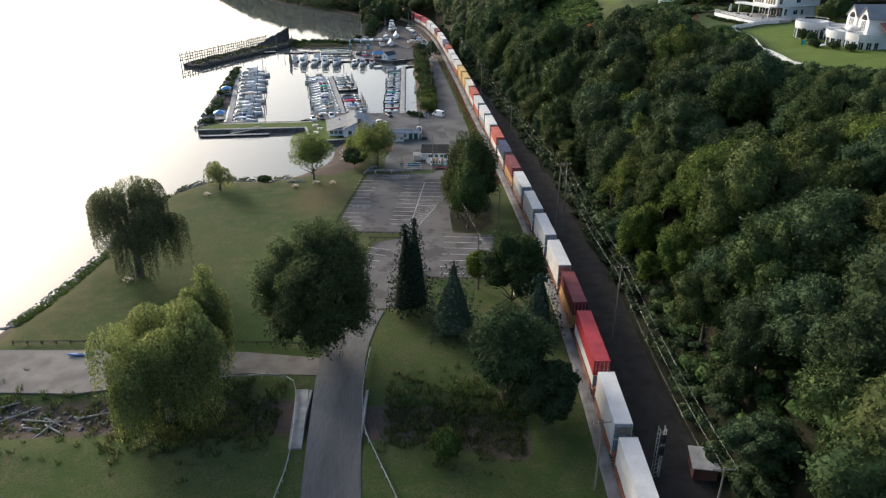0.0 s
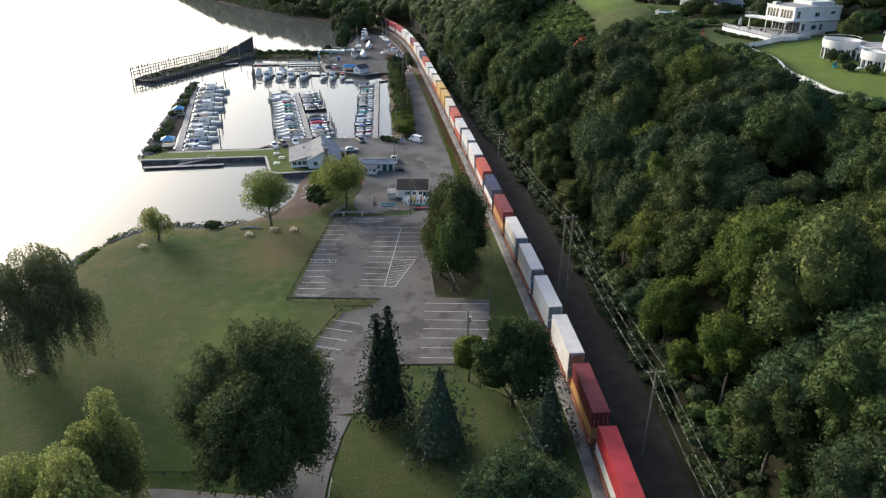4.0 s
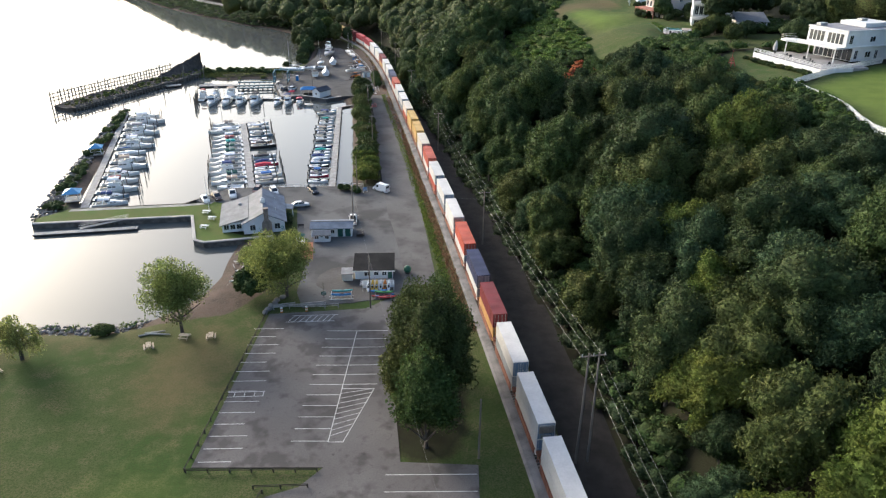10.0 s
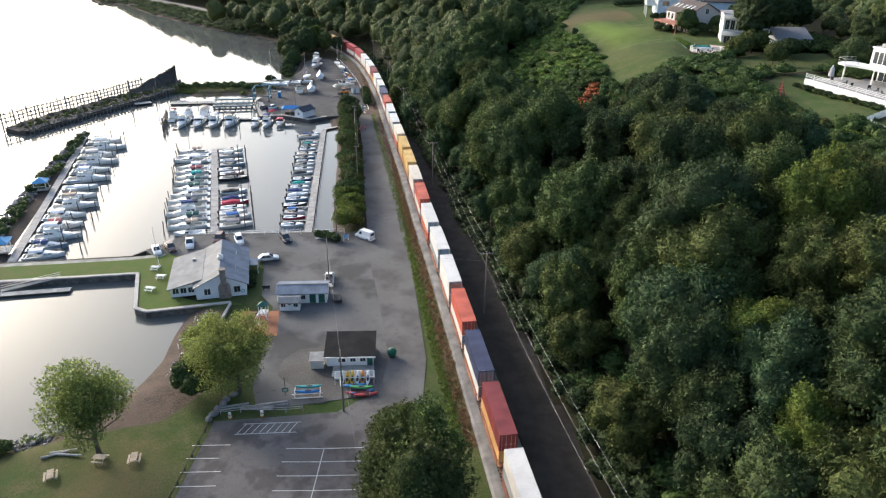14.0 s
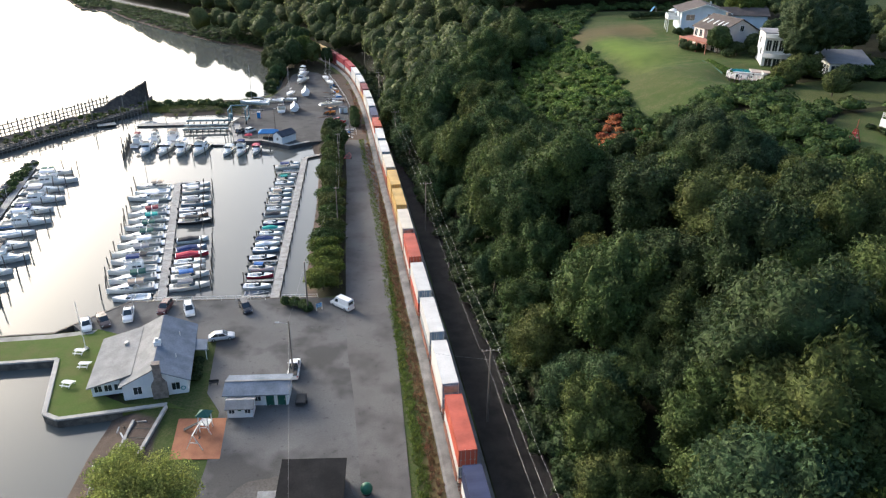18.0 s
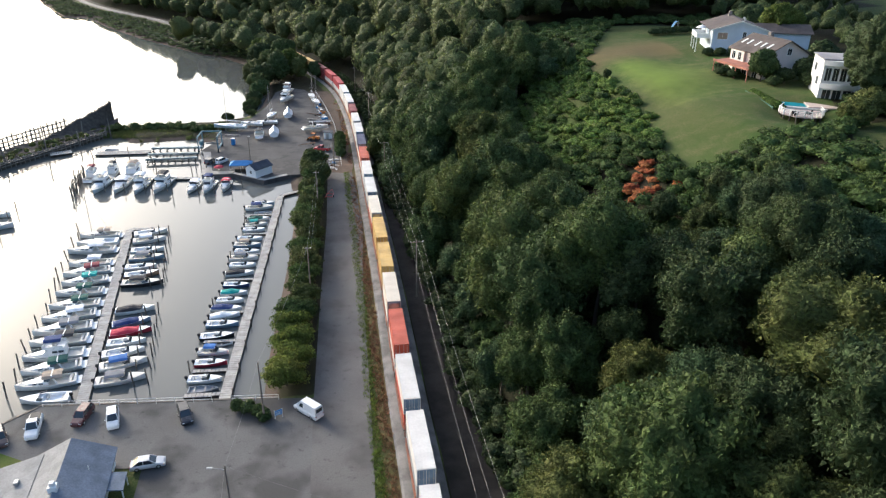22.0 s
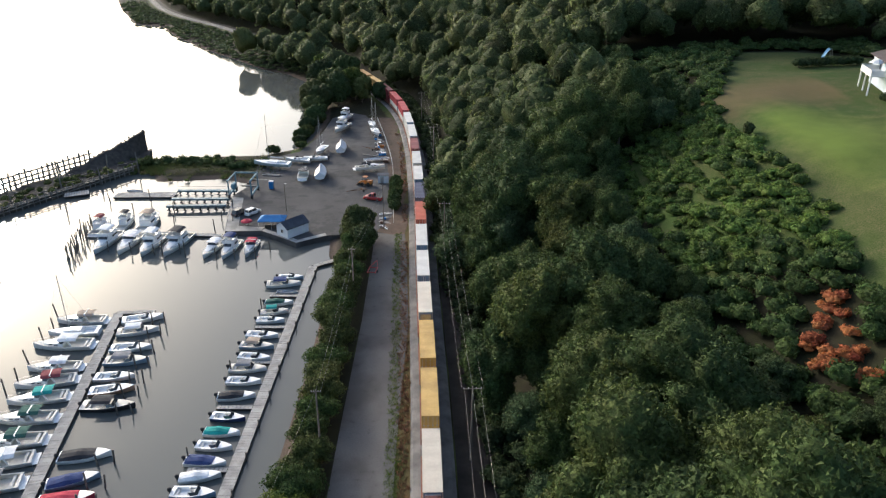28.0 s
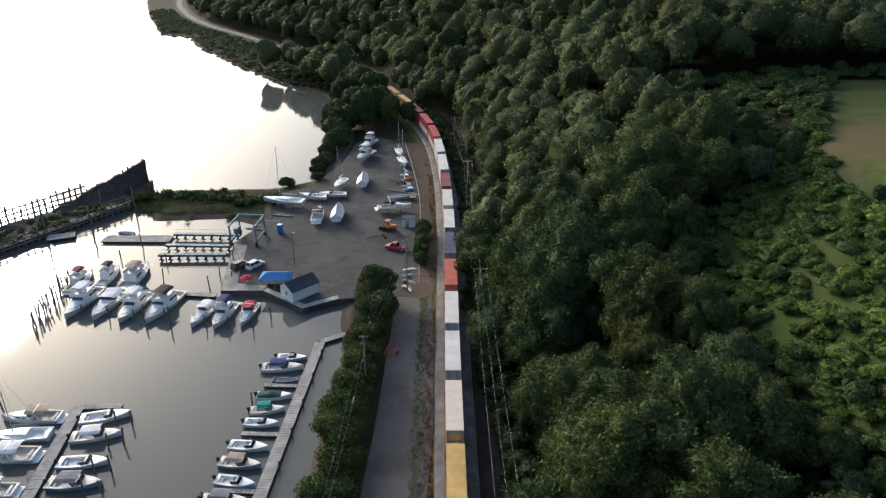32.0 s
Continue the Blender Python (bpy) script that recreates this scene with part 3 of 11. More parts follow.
def steps(a, b, fine_a, fine_b, fine, grow=1.25):
    out = list(np.arange(fine_a, fine_b + fine, fine))
    s, k = fine, out[-1]
    while k < b:
        s *= grow
        k += s
        out.append(k)
    s, k = fine, out[0]
    while k > a:
        s *= grow
        k -= s
        out.insert(0, k)
    return np.array(out)


gx = np.unique(np.concatenate([steps(-3800, -420, -420, -414, 6.0)[:-2], np.arange(-420, -112, 6.0), np.arange(-112, 133, 2.0), steps(133, 3800, 134, 136, 2.0)[:]]))
gx = gx[np.concatenate([[True], np.diff(gx) > 0.5])]
gy = np.concatenate([steps(-580, 56, 56, 58, 2.0)[:-1], np.arange(60, 500, 2.0), np.arange(500, 1000, 5.0), steps(1000, 3900, 1000, 1010, 8.0)[:]])
gy = gy[np.concatenate([[True], np.diff(gy) > 0.5])]
GX, GY = np.meshgrid(gx, gy)
GZ, FLOOR, MUD, _, _, _ = land_height(GX, GY)
nx, ny = len(gx), len(gy)
idx = np.arange(nx * ny).reshape(ny, nx)
quads = np.stack([idx[:-1, :-1], idx[:-1, 1:], idx[1:, 1:], idx[1:, :-1]], -1).reshape(-1, 4)
me = bpy.data.meshes.new("ground")
me.from_pydata(np.stack([GX, GY, GZ], -1).reshape(-1, 3).tolist(), [], quads.tolist())
for key, arr in (("floor", FLOOR), ("mud", MUD), ("dry", dryness(GX, GY)), ("sunlit", sun_patches(GX, GY))):
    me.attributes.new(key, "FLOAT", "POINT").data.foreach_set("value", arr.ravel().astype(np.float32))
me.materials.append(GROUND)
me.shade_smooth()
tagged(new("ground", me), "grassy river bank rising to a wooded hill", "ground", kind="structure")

solid("water", Geo().add([(-4500, -4500, 0), (4500, -4500, 0), (4500, 4500, 0), (-4500, 4500, 0)], [(0, 1, 2, 3)]), WATER,
      "calm grey river mirroring a bright hazy sky", "river", kind="structure")


def paved(name, outline, material, label, z0=0.9, z1=1.36, category="pavement"):
    return solid(name, Geo().slab(outline, z0, z1), material, label, category, kind="structure")


# park road, crossing the creek, then the car parks
PARK_ROAD = spline([(-12, 20), (-13.5, 55), (-15.0, 69), (-15.9, 78), (-17.1, 92.5), (-17.6, 103), (-16.6, 113), (-15.4, 118.6)], 2.0)
road = solid("road", ribbon(PARK_ROAD, 4.0, -4.0, 1.42, drop=0.5), ROADTOP, "grey asphalt park road crossing a creek", "road", kind="structure")
lot = paved("parking_lot", [(-26.9, 155.6), (-22.6, 197.3), (-4, 198.5), (5, 206), (4.5, 196), (3.6, 190), (3.2, 184), (1.8, 166), (2.4, 155.0), (13.4, 153.8), (12.2, 139.6), (10.9, 131.2),
                            (-3.8, 131.6), (-9.5, 119), (-20.5, 117), (-23, 126), (-22.4, 131), (-19.4, 139.8), (-15.8, 149.4), (-11.5, 151), (-8.4, 154.6)],
            CAR_PARK, "cracked asphalt car park with painted bays", 0.9, 1.40)
landing = paved("boat_landing", [(-84, 92), (-84, 104), (-60, 104), (-35, 103.4), (-21, 101.5), (-20.8, 96.5), (-34, 97), (-60, 91.5)], surf("gravel", (0.21, 0.19, 0.17), (0.14, 0.125, 0.11), 0.3, 0.95, fine=6),
                "grey gravel boat landing beside the creek", 0.6, 1.385)
RIVER_ROAD_L = [(2.0, 200), (4.0, 212.6), (1.8, 235), (0.1, 248), (-1.3, 267), (-3.5, 305), (-5.2, 340), (-7.5, 372), (-8.5, 383)]
RIVER_ROAD_R = [(9.4, 200), (10.6, 212.3), (9.6, 234.5), (8.6, 255), (7.4, 274), (5.4, 305), (4.0, 340), (0.6, 372), (-0.8, 383)]
paved("road_north", RIVER_ROAD_L + RIVER_ROAD_R[::-1], LANE_TAR, "straight grey asphalt lane beside the railway", 0.9, 1.42, "road")
marina_lot = paved("marina_lot", [(-16.5, 199.5), (4, 203), (6, 212), (4, 234), (2.5, 250), (1.0, 268), (-7.4, 268.2), (-44.5, 268), (-52, 259.5), (-47, 254.5), (-41, 253.5), (-24, 253), (-22, 237), (-19, 232), (-18.2, 220), (-18.4, 206)],
                   MARINA_TAR, "worn and stained grey asphalt marina yard", -1.6, 1.39)
paved("boat_yard", [(-8, 383), (-20.3, 380.9), (-27.0, 376.0), (-32.2, 379.5), (-37.6, 382.9), (-46.7, 382.0), (-53.0, 407.0), (-50, 421), (-56, 440), (-44, 452), (-41, 474), (-41.5, 499), (-36, 509), (-29, 505), (-22, 490), (-13.8, 454), (-9.8, 422), (-5.5, 398), (-1, 383)],
      YARD_TAR, "dark asphalt boat yard on a quay", -1.6, 1.40)
paved("quay_walk", [(-37.7, 383.0), (-46.6, 382.1), (-52.9, 406.9), (-49.4, 406.2), (-44.4, 385.8), (-37.4, 385.2)], CONCRETE, "pale concrete walk along the quay edge", 1.2, 1.406)
paved("quay_apron", [(-20.4, 381.0), (-27.0, 376.1), (-32.2, 379.6), (-37.5, 383.0), (-37.0, 384.3), (-31.6, 381.0), (-27.0, 377.9), (-21.0, 382.4)], TIMBER_GREY, "weathered timber apron along the quay edge", 1.2, 1.407)

# ---- railway ----
bed = Geo()
s_r, d_r, n_r = line_frame(RAIL)
rings = []
for i in range(len(RAIL)):
    p, nn = RAIL[i], n_r[i]
    rings.append([(p[0] + nn[0] * o, p[1] + nn[1] * o, z) for o, z in ((3.2, 1.1), (2.6, 1.6), (1.7, 1.75), (-1.7, 1.75), (-2.9, 1.6), (-3.8, 1.1))])
bed.loft(rings, cap=False, closed=False)
for k, f in enumerate(bed.f):
    bed.f[k] = f[::-1]
railway = solid("railway_bed", bed, BALLAST, "single railway track on grey ballast", "railway", kind="structure")
for off in (0.7175, -0.7175):
    g = Geo()
    prof = [(0.036, 1.90), (0.036, 2.06), (-0.036, 2.06), (-0.036, 1.90)]
    g.loft([[(RAIL[i][0] + n_r[i][0] * (off + o), RAIL[i][1] + n_r[i][1] * (off + o), z) for o, z in prof] for i in range(len(RAIL))])
    part("rail", g, STEEL, railway, "polished steel rail")
# strip right of the track; the train's shadow is part of its colour
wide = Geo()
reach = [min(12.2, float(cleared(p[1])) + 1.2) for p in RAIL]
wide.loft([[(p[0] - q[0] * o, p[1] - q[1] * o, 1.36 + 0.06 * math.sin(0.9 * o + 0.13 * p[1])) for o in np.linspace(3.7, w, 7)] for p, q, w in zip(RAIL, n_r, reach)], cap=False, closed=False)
solid("track_verge", wide, BALLAST_DARK, "dark ground strip beside the railway, train shadow in its colour", "verge", kind="structure")

# sleepers, too many to count: one mesh
g = Geo()
along = np.arange(0, s_r[-1] * 0.55, 0.62)
for s in along:
    x, y = np.interp(s, s_r, RAIL[:, 0]), np.interp(s, s_r, RAIL[:, 1])
    dx, dy = np.interp(s, s_r, d_r[:, 0]), np.interp(s, s_r, d_r[:, 1])
    if 40 < y < 560:
        g.box(x, y, 1.70, 2.6, 0.23, 0.19, math.atan2(dy, dx) - math.pi / 2)
tagged(part("sleepers", g, TIMBER_DARK, railway), kind="stuff")

# ---- trees ----
ICO = None


def ico_points(sub=1):
    bm = bmesh.new()
    bmesh.ops.create_icosphere(bm, subdivisions=sub, radius=1.0)
    v = np.array([p.co[:] for p in bm.verts])
    f = np.array([[q.index for q in t.verts] for t in bm.faces])
    bm.free()
    return v, f


ICO = ico_points(2)
ICO_LOW = ico_points(1)


def leaf_cards(points, normals, size, rng, droop=0.0, jitter=0.5, aspect=0.6):
    """Small pointed leaf sprays at points, roughly facing along the normals."""
    n = len(points)
    nr = normals + rng.normal(0, jitter, (n, 3))
    nr /= np.linalg.norm(nr, axis=1)[:, None] + 1e-9
    up = np.tile([0.0, 0.0, -1.0], (n, 1)) if droop else rng.normal(0, 1, (n, 3))
    if droop:
        up += rng.normal(0, 1 - droop, (n, 3))
    u = up - nr * (up * nr).sum(1)[:, None]
    u /= np.linalg.norm(u, axis=1)[:, None] + 1e-9
    w = np.cross(nr, u)
    s = (size * rng.uniform(0.6, 1.4, n))[:, None]
    lift = nr * s * 0.12
    a, b, c = points - u * s * 0.5 - w * s * 0.5 * aspect, points + u * s * 0.5 - lift, points + w * s * 0.62 * aspect + lift
    v = np.stack([a, c, b], 1).reshape(-1, 3)
    k = np.arange(n)[:, None] * 3
    return v, (k + np.array([[0, 1, 2, 2]]))


def face_normals(V, F):
    a, b, c = V[F[:, 0]], V[F[:, 1]], V[F[:, 2]]
    n = np.cross(b - a, c - a)
    ar = np.linalg.norm(n, axis=1)
    return n / (ar[:, None] + 1e-9), ar * 0.5


SPHERES = {k: ico_points(k) for k in (2, 3, 4, 5)}


def caps(dirs, rng, count, width, lowest=-0.35):
    """Rounded bumps spread over a sphere of directions: the height of the foremost one at each."""
    i = np.arange(count) + 0.5
    z = 1 - (1 - lowest) * i / count
    a = i * 2.39996 + rng.uniform(-0.35, 0.35, count) / np.sqrt(count) * 6
    z = np.clip(z + rng.normal(0, 0.5 / math.sqrt(count), count), -0.9, 1)
    r = np.sqrt(1 - z * z)
    c = np.stack([r * np.cos(a), r * np.sin(a), z], 1)
    ang = np.arccos(np.clip(dirs @ c.T, -1, 1)) / (width * rng.uniform(0.75, 1.25, count))
    h = np.sqrt(np.clip(1 - ang ** 2, 0, 1)) * rng.uniform(0.55, 1.0, count)
    return h.max(1)


def crown_arrays(R, H, rng, lobes=9, leaves=1500, size=0.5, detail=4, base=0.25, clumps=80, jitter=0.55, lobe_amp=0.40, clump_amp=0.23, loose=0.0):
    """Vertices and faces of an uneven broadleaf crown: boughs and leaf clumps on a full dome, covered in leaf sprays. R: radius, H: height, base at z = 0."""
    q, f = SPHERES[detail]
    q = q + rng.normal(0, 0.012, q.shape)
    q /= np.linalg.norm(q, axis=1)[:, None]
    env = 1 / np.sqrt((q[:, 0] ** 2 + q[:, 1] ** 2) / R ** 2 + (q[:, 2] / (H * 0.5)) ** 2)
    rad = env * (1.02 - lobe_amp - clump_amp + lobe_amp * 1.35 * caps(q, rng, lobes, 2.1 / math.sqrt(lobes), -0.6) + clump_amp * 1.35 * caps(q, rng, clumps, 2.0 / math.sqrt(clumps), -0.7))
    rad *= 1 + rng.uniform(-0.075, 0.075, len(q))
    lean = rng.normal(0, 0.10, 2)
    V = q * rad[:, None]
    V[:, 2] = np.where(V[:, 2] < 0, V[:, 2] * (1 - base), V[:, 2]) + H * 0.5
    V[:, 0] += lean[0] * (V[:, 2] - H * 0.5)
    V[:, 1] += lean[1] * (V[:, 2] - H * 0.5)
    n, ar = face_normals(V, f)
    core = V if not loose else (V - np.array([0, 0, H * 0.5])) * (1 - 0.34 * loose) + np.array([0, 0, H * 0.5])
    w = ar * np.clip(n[:, 2] + 0.85, 0.12, 1)
    pick = rng.choice(len(f), leaves, p=w / w.sum())
    t = rng.dirichlet((1, 1, 1), leaves)
    p = (V[f[pick]] * t[:, :, None]).sum(1) + n[pick] * (size * rng.uniform(-0.1, 0.8, leaves))[:, None]
    if loose:
        p -= (p - np.array([0, 0, H * 0.5])) * (rng.uniform(0, 1, leaves) ** 1.5 * 0.42 * loose)[:, None]
    lv, lf = leaf_cards(p, n[pick], size, rng, jitter=jitter)
    return np.vstack([core, lv]), np.vstack([np.hstack([f, f[:, -1:]]), lf + len(V)])


def array_mesh(name, V, F, material, tint=None):
    """A mesh from arrays; a face of four whose last two corners agree is a triangle."""
    tri = F[:, 2] == F[:, 3]
    loops = np.concatenate([F[tri][:, :3].ravel(), F[~tri].ravel()]).astype(np.int32)
    counts = np.concatenate([np.full(tri.sum(), 3), np.full((~tri).sum(), 4)]).astype(np.int32)
    me = bpy.data.meshes.new(name)
    me.vertices.add(len(V)), me.loops.add(len(loops)), me.polygons.add(len(counts))
    me.vertices.foreach_set("co", V.astype(np.float32).ravel())
    me.loops.foreach_set("vertex_index", loops)
    me.polygons.foreach_set("loop_start", np.concatenate([[0], np.cumsum(counts)[:-1]]).astype(np.int32))
    me.attributes.new("tint", "FLOAT", "POINT").data.foreach_set("value", np.zeros(len(V), np.float32) if tint is None else tint.astype(np.float32))
    me.materials.append(material)
    me.update(calc_edges=True)
    me.validate()
    return me


def blade_arrays(rng, blades=16, h=0.9, spread=0.45, width=0.09):
    """A tuft of upright blades and stems."""
    a = rng.uniform(0, 6.28, blades)
    r = spread * np.sqrt(rng.uniform(0, 1, blades))
    base = np.stack([r * np.cos(a), r * np.sin(a), np.full(blades, -0.05)], 1)
    hh = h * rng.uniform(0.5, 1.15, blades)
    tip = base + np.stack([np.cos(a) * 0.35 * hh + rng.normal(0, .08, blades), np.sin(a) * 0.35 * hh + rng.normal(0, .08, blades), hh], 1)
    t = rng.uniform(0, 6.28, blades)
    side = np.stack([np.cos(t), np.sin(t), np.zeros(blades)], 1) * width
    v = np.stack([base - side, base + side, tip], 1).reshape(-1, 3)
    return v, np.arange(blades)[:, None] * 3 + np.array([[0, 1, 2, 2]])


def trunk_geo(h, r, rng, limbs=4, spread=2.0, crown_h=6.0):
    g = Geo()
    bend = Vector((rng.uniform(-.3, .3), rng.uniform(-.3, .3), h))
    g.rod((0, 0, -0.6), (bend.x * .4, bend.y * .4, h * 0.5), r * 1.25, r * 0.85, 8)
    g.rod((bend.x * .4, bend.y * .4, h * 0.5), bend, r * 0.85, r * 0.6, 8)
    for i in range(limbs):
        a = 2 * math.pi * i / limbs + rng.uniform(-.4, .4)
        st = Vector((bend.x * .7, bend.y * .7, h * rng.uniform(0.7, 1.0)))
        en = st + Vector((math.cos(a) * spread, math.sin(a) * spread, crown_h * rng.uniform(0.35, 0.6)))
        g.rod(st, en, r * 0.5, r * 0.14, 6)
    g.rod(bend, bend + Vector((0, 0, crown_h * 0.6)), r * 0.6, r * 0.15, 6)
    return g


def make_tree(name, x, y, z, trunk_mesh, crown_mesh, trunk_h, rz, scale, label, group=""):
    ob = thing(name, x, y, z, rz, label, "tree", group)
    ob.scale = scale
    part("trunk", trunk_mesh, None, ob)
    c = part("crown", crown_mesh, None, ob)
    c.location = (0, 0, trunk_h)
    return ob


# woodland on the hill: twelve crowns, each tree turned and stretched its own way
TRUNK_H = 6.0
WOOD_CROWNS, WOOD_ARR, FAR_ARR = [], [], []
WOOD_MIX = [LEAF_WOOD, LEAF_DARK, LEAF_WOOD, LEAF_OLIVE, LEAF_DARK, LEAF_WOOD, LEAF_BLUISH, LEAF_WOOD, LEAF_BRIGHT, LEAF_DARK, LEAF_OLIVE, LEAF_BLUISH]
for k in range(12):
    rg = np.random.default_rng(40 + k)
    R, H = rg.uniform(5.4, 7.2), rg.uniform(11.5, 15)
    V, F = crown_arrays(R, H, rg, lobes=int(rg.integers(10, 17)), leaves=6200, size=0.47, detail=4, base=-0.3, clumps=int(rg.integers(110, 190)), jitter=0.8, lobe_amp=0.42, clump_amp=0.20, loose=0.35)
    WOOD_CROWNS.append(array_mesh("crown", V, F, WOOD_MIX[k]))
    WOOD_ARR.append(crown_arrays(R, H, np.random.default_rng(70 + k), lobes=12, leaves=2800, size=0.5, detail=3, base=-0.3, clumps=80, jitter=0.8, loose=0.25))
    FAR_ARR.append(crown_arrays(R * 0.85, H * 0.85, np.random.default_rng(170 + k), lobes=8, leaves=190, size=1.2, detail=2, base=-0.3, clumps=24))
WOOD_TRUNKS = [trunk_geo(TRUNK_H + 1.5, 0.26, np.random.default_rng(90 + k), 4, 2.4, 6).mesh("trunk", BARK) for k in range(3)]


rg = np.random.default_rng(11)
cells = []
for y in np.arange(40, 470, 7.4):
    for x in np.arange(12, 190, 7.4):
        cells.append((x + rg.uniform(-2.6, 2.6), y + rg.uniform(-2.6, 2.6)))
cells = np.array(cells)
CZ, _, _, CD, CS, CL = land_height(cells[:, 0], cells[:, 1])
HOUSES_CLEAR = [(119, 250, 17), (100, 247, 14), (112, 200, 20), (104, 210, 12), (105, 343, 12), (112, 380, 15), (125, 384, 11), (108, 321, 12), (95, 310, 12), (116, 303, 10), (88, 250, 9), (103, 300, 8), (96, 290, 5)]
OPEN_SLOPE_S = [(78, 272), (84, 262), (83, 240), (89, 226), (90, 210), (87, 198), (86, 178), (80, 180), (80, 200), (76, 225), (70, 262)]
keep = (CD > cleared(cells[:, 1]) + 1.6) & (CL < -2.0)
for hx, hy, hr in HOUSES_CLEAR:
    keep &= np.hypot(cells[:, 0] - hx, cells[:, 1] - hy) > hr
scrub = (inside_dist(cells[:, 0], cells[:, 1], OPEN_SLOPE) > 0) | (inside_dist(cells[:, 0], cells[:, 1], OPEN_SLOPE_S) > 0)
keep &= ~scrub
cand = [(cells[i, 0], cells[i, 1], CZ[i], CD[i]) for i in np.flatnonzero(keep)]
near = [c for c in cand if c[3] < 54 and 60 < c[1] < 380]
rg.shuffle(near)
near.sort(key=lambda c: c[3] + rg.uniform(0, 25))
single = near[:300]
taken = set((c[0], c[1]) for c in single)
rest = [c for c in cand if (c[0], c[1]) not in taken]


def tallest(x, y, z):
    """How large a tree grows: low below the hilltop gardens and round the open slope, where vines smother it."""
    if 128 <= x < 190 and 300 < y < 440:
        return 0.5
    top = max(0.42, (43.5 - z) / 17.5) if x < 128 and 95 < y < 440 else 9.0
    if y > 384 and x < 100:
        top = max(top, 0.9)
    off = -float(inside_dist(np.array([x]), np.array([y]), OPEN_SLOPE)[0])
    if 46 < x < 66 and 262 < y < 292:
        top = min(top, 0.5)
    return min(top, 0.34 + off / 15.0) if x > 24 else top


for i, (x, y, z, d) in enumerate(single):
    k = int(rg.integers(12))
    if min(math.hypot(x - 43, y - 122), math.hypot(x - 41, y - 107)) < 8:
        k = 8
    elif k == 8 and (y > 215 or rg.uniform() < 0.5):
        k = 0
    elif y > 190 and i % 10 < 7:
        # paler leaves where haze lifts the wood, darker where the hill is shaded
        k = {1: 0, 4: 3, 9: 7}.get(k, k) if x < 44 or y > 310 else {0: 1, 2: 4, 3: 4, 5: 9, 7: 1}.get(k, k)
    s = float(np.clip(rg.normal(0.95, 0.2), 0.62, 1.35)) * (0.85 if d < cleared(y) + 7 else 1.0)
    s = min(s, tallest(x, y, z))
    make_tree("tree", x, y, z, WOOD_TRUNKS[k % 3], WOOD_CROWNS[k], TRUNK_H * 0.55, float(rg.uniform(0, 360)),
              (s, s * rg.uniform(0.9, 1.1), s * rg.uniform(0.85, 1.15)), "leafy green woodland tree on the steep hillside", "hillside trees")


def woods(name, spots, label, scale=(0.8, 1.2), arrays=WOOD_ARR, lift=4.0, material=None, seed=5, limit=None):
    """A stand of trees that nobody could count, as one mesh of leaf crowns."""
    r = np.random.default_rng(seed)
    VV, FF, TT, k = [], [], [], 0
    for x, y, z in spots:
        V, F = arrays[int(r.integers(len(arrays)))]
        a, s = r.uniform(0, 6.28), r.uniform(*scale)
        if limit:
            s = min(s, limit(x, y, z) * r.uniform(0.85, 1.1))
        ca, sa = math.cos(a), math.sin(a)
        W = np.stack([V[:, 0] * ca - V[:, 1] * sa, V[:, 0] * sa + V[:, 1] * ca, V[:, 2] * r.uniform(0.85, 1.15)], 1) * s + np.array([x, y, z + lift * s])
        VV.append(W), FF.append(F + k), TT.append(np.full(len(W), r.uniform(0, 1)))
        k += len(W)
    return tagged(new(name, array_mesh(name, np.vstack(VV), np.vstack(FF), material or LEAF_WOOD, np.concatenate(TT))), label, "woodland", kind="stuff")


hill_rest = [c for c in rest if c[0] < 165 and not (c[3] > 52 and c[0] < 128 and 150 < c[1] < 440)]
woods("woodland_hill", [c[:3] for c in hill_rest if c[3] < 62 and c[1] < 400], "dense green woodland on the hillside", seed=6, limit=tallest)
back = np.array([(x + rg.uniform(-3, 3), y + rg.uniform(-3, 3)) for y in np.arange(-70, 470, 9.0) for x in np.arange(36, 270, 9.0) if x > 168 or y < 38])
back_z, _, _, _, _, back_l = land_height(back[:, 0], back[:, 1])
woods("woodland_top", [c[:3] for c in hill_rest if not (c[3] < 62 and c[1] < 400)] + [(back[i, 0], back[i, 1], back_z[i]) for i in range(len(back)) if back_l[i] < -2], "green woodland over the hilltop", arrays=FAR_ARR, material=LEAF_TOP_HAZE, seed=26, limit=tallest)
woods("hilltop_thicket", [(x, y, z) for x, y, z, d in rest if d > 52 and x < 128 and 150 < y < 440 and z < 34], "low thicket below the hilltop gardens", scale=(0.35, 0.6), lift=2.0, seed=7)
far = []
for y in np.arange(466, 1150, 9.0):
    for x in np.arange(-560, 250, 9.0):
        far.append((x + rg.uniform(-4, 4), y + rg.uniform(-4, 4)))
far = np.array(far)
fz, _, _, fd, fs, fl = land_height(far[:, 0], far[:, 1])
# what lies within the view's wedge, off the track, the yard and the water
ok = (np.abs(fd) > 8.5) & (fs > 3.0) & (fd < 210) & (fl < -3)
ok &= ~((far[:, 1] < 528) & (fd < 0) & (far[:, 0] > -47))
ok &= (np.abs(far[:, 0] - 12) < 0.72 * (far[:, 1] - 150))
ok &= ~((fd < 0) & (far[:, 1] > 640))
woods("woodland_far", [(far[i, 0], far[i, 1], fz[i]) for i in np.flatnonzero(ok)], "hazy green woods along the far river bank", scale=(0.85, 1.35), arrays=FAR_ARR, material=LEAF_FAR_HAZE, seed=8)

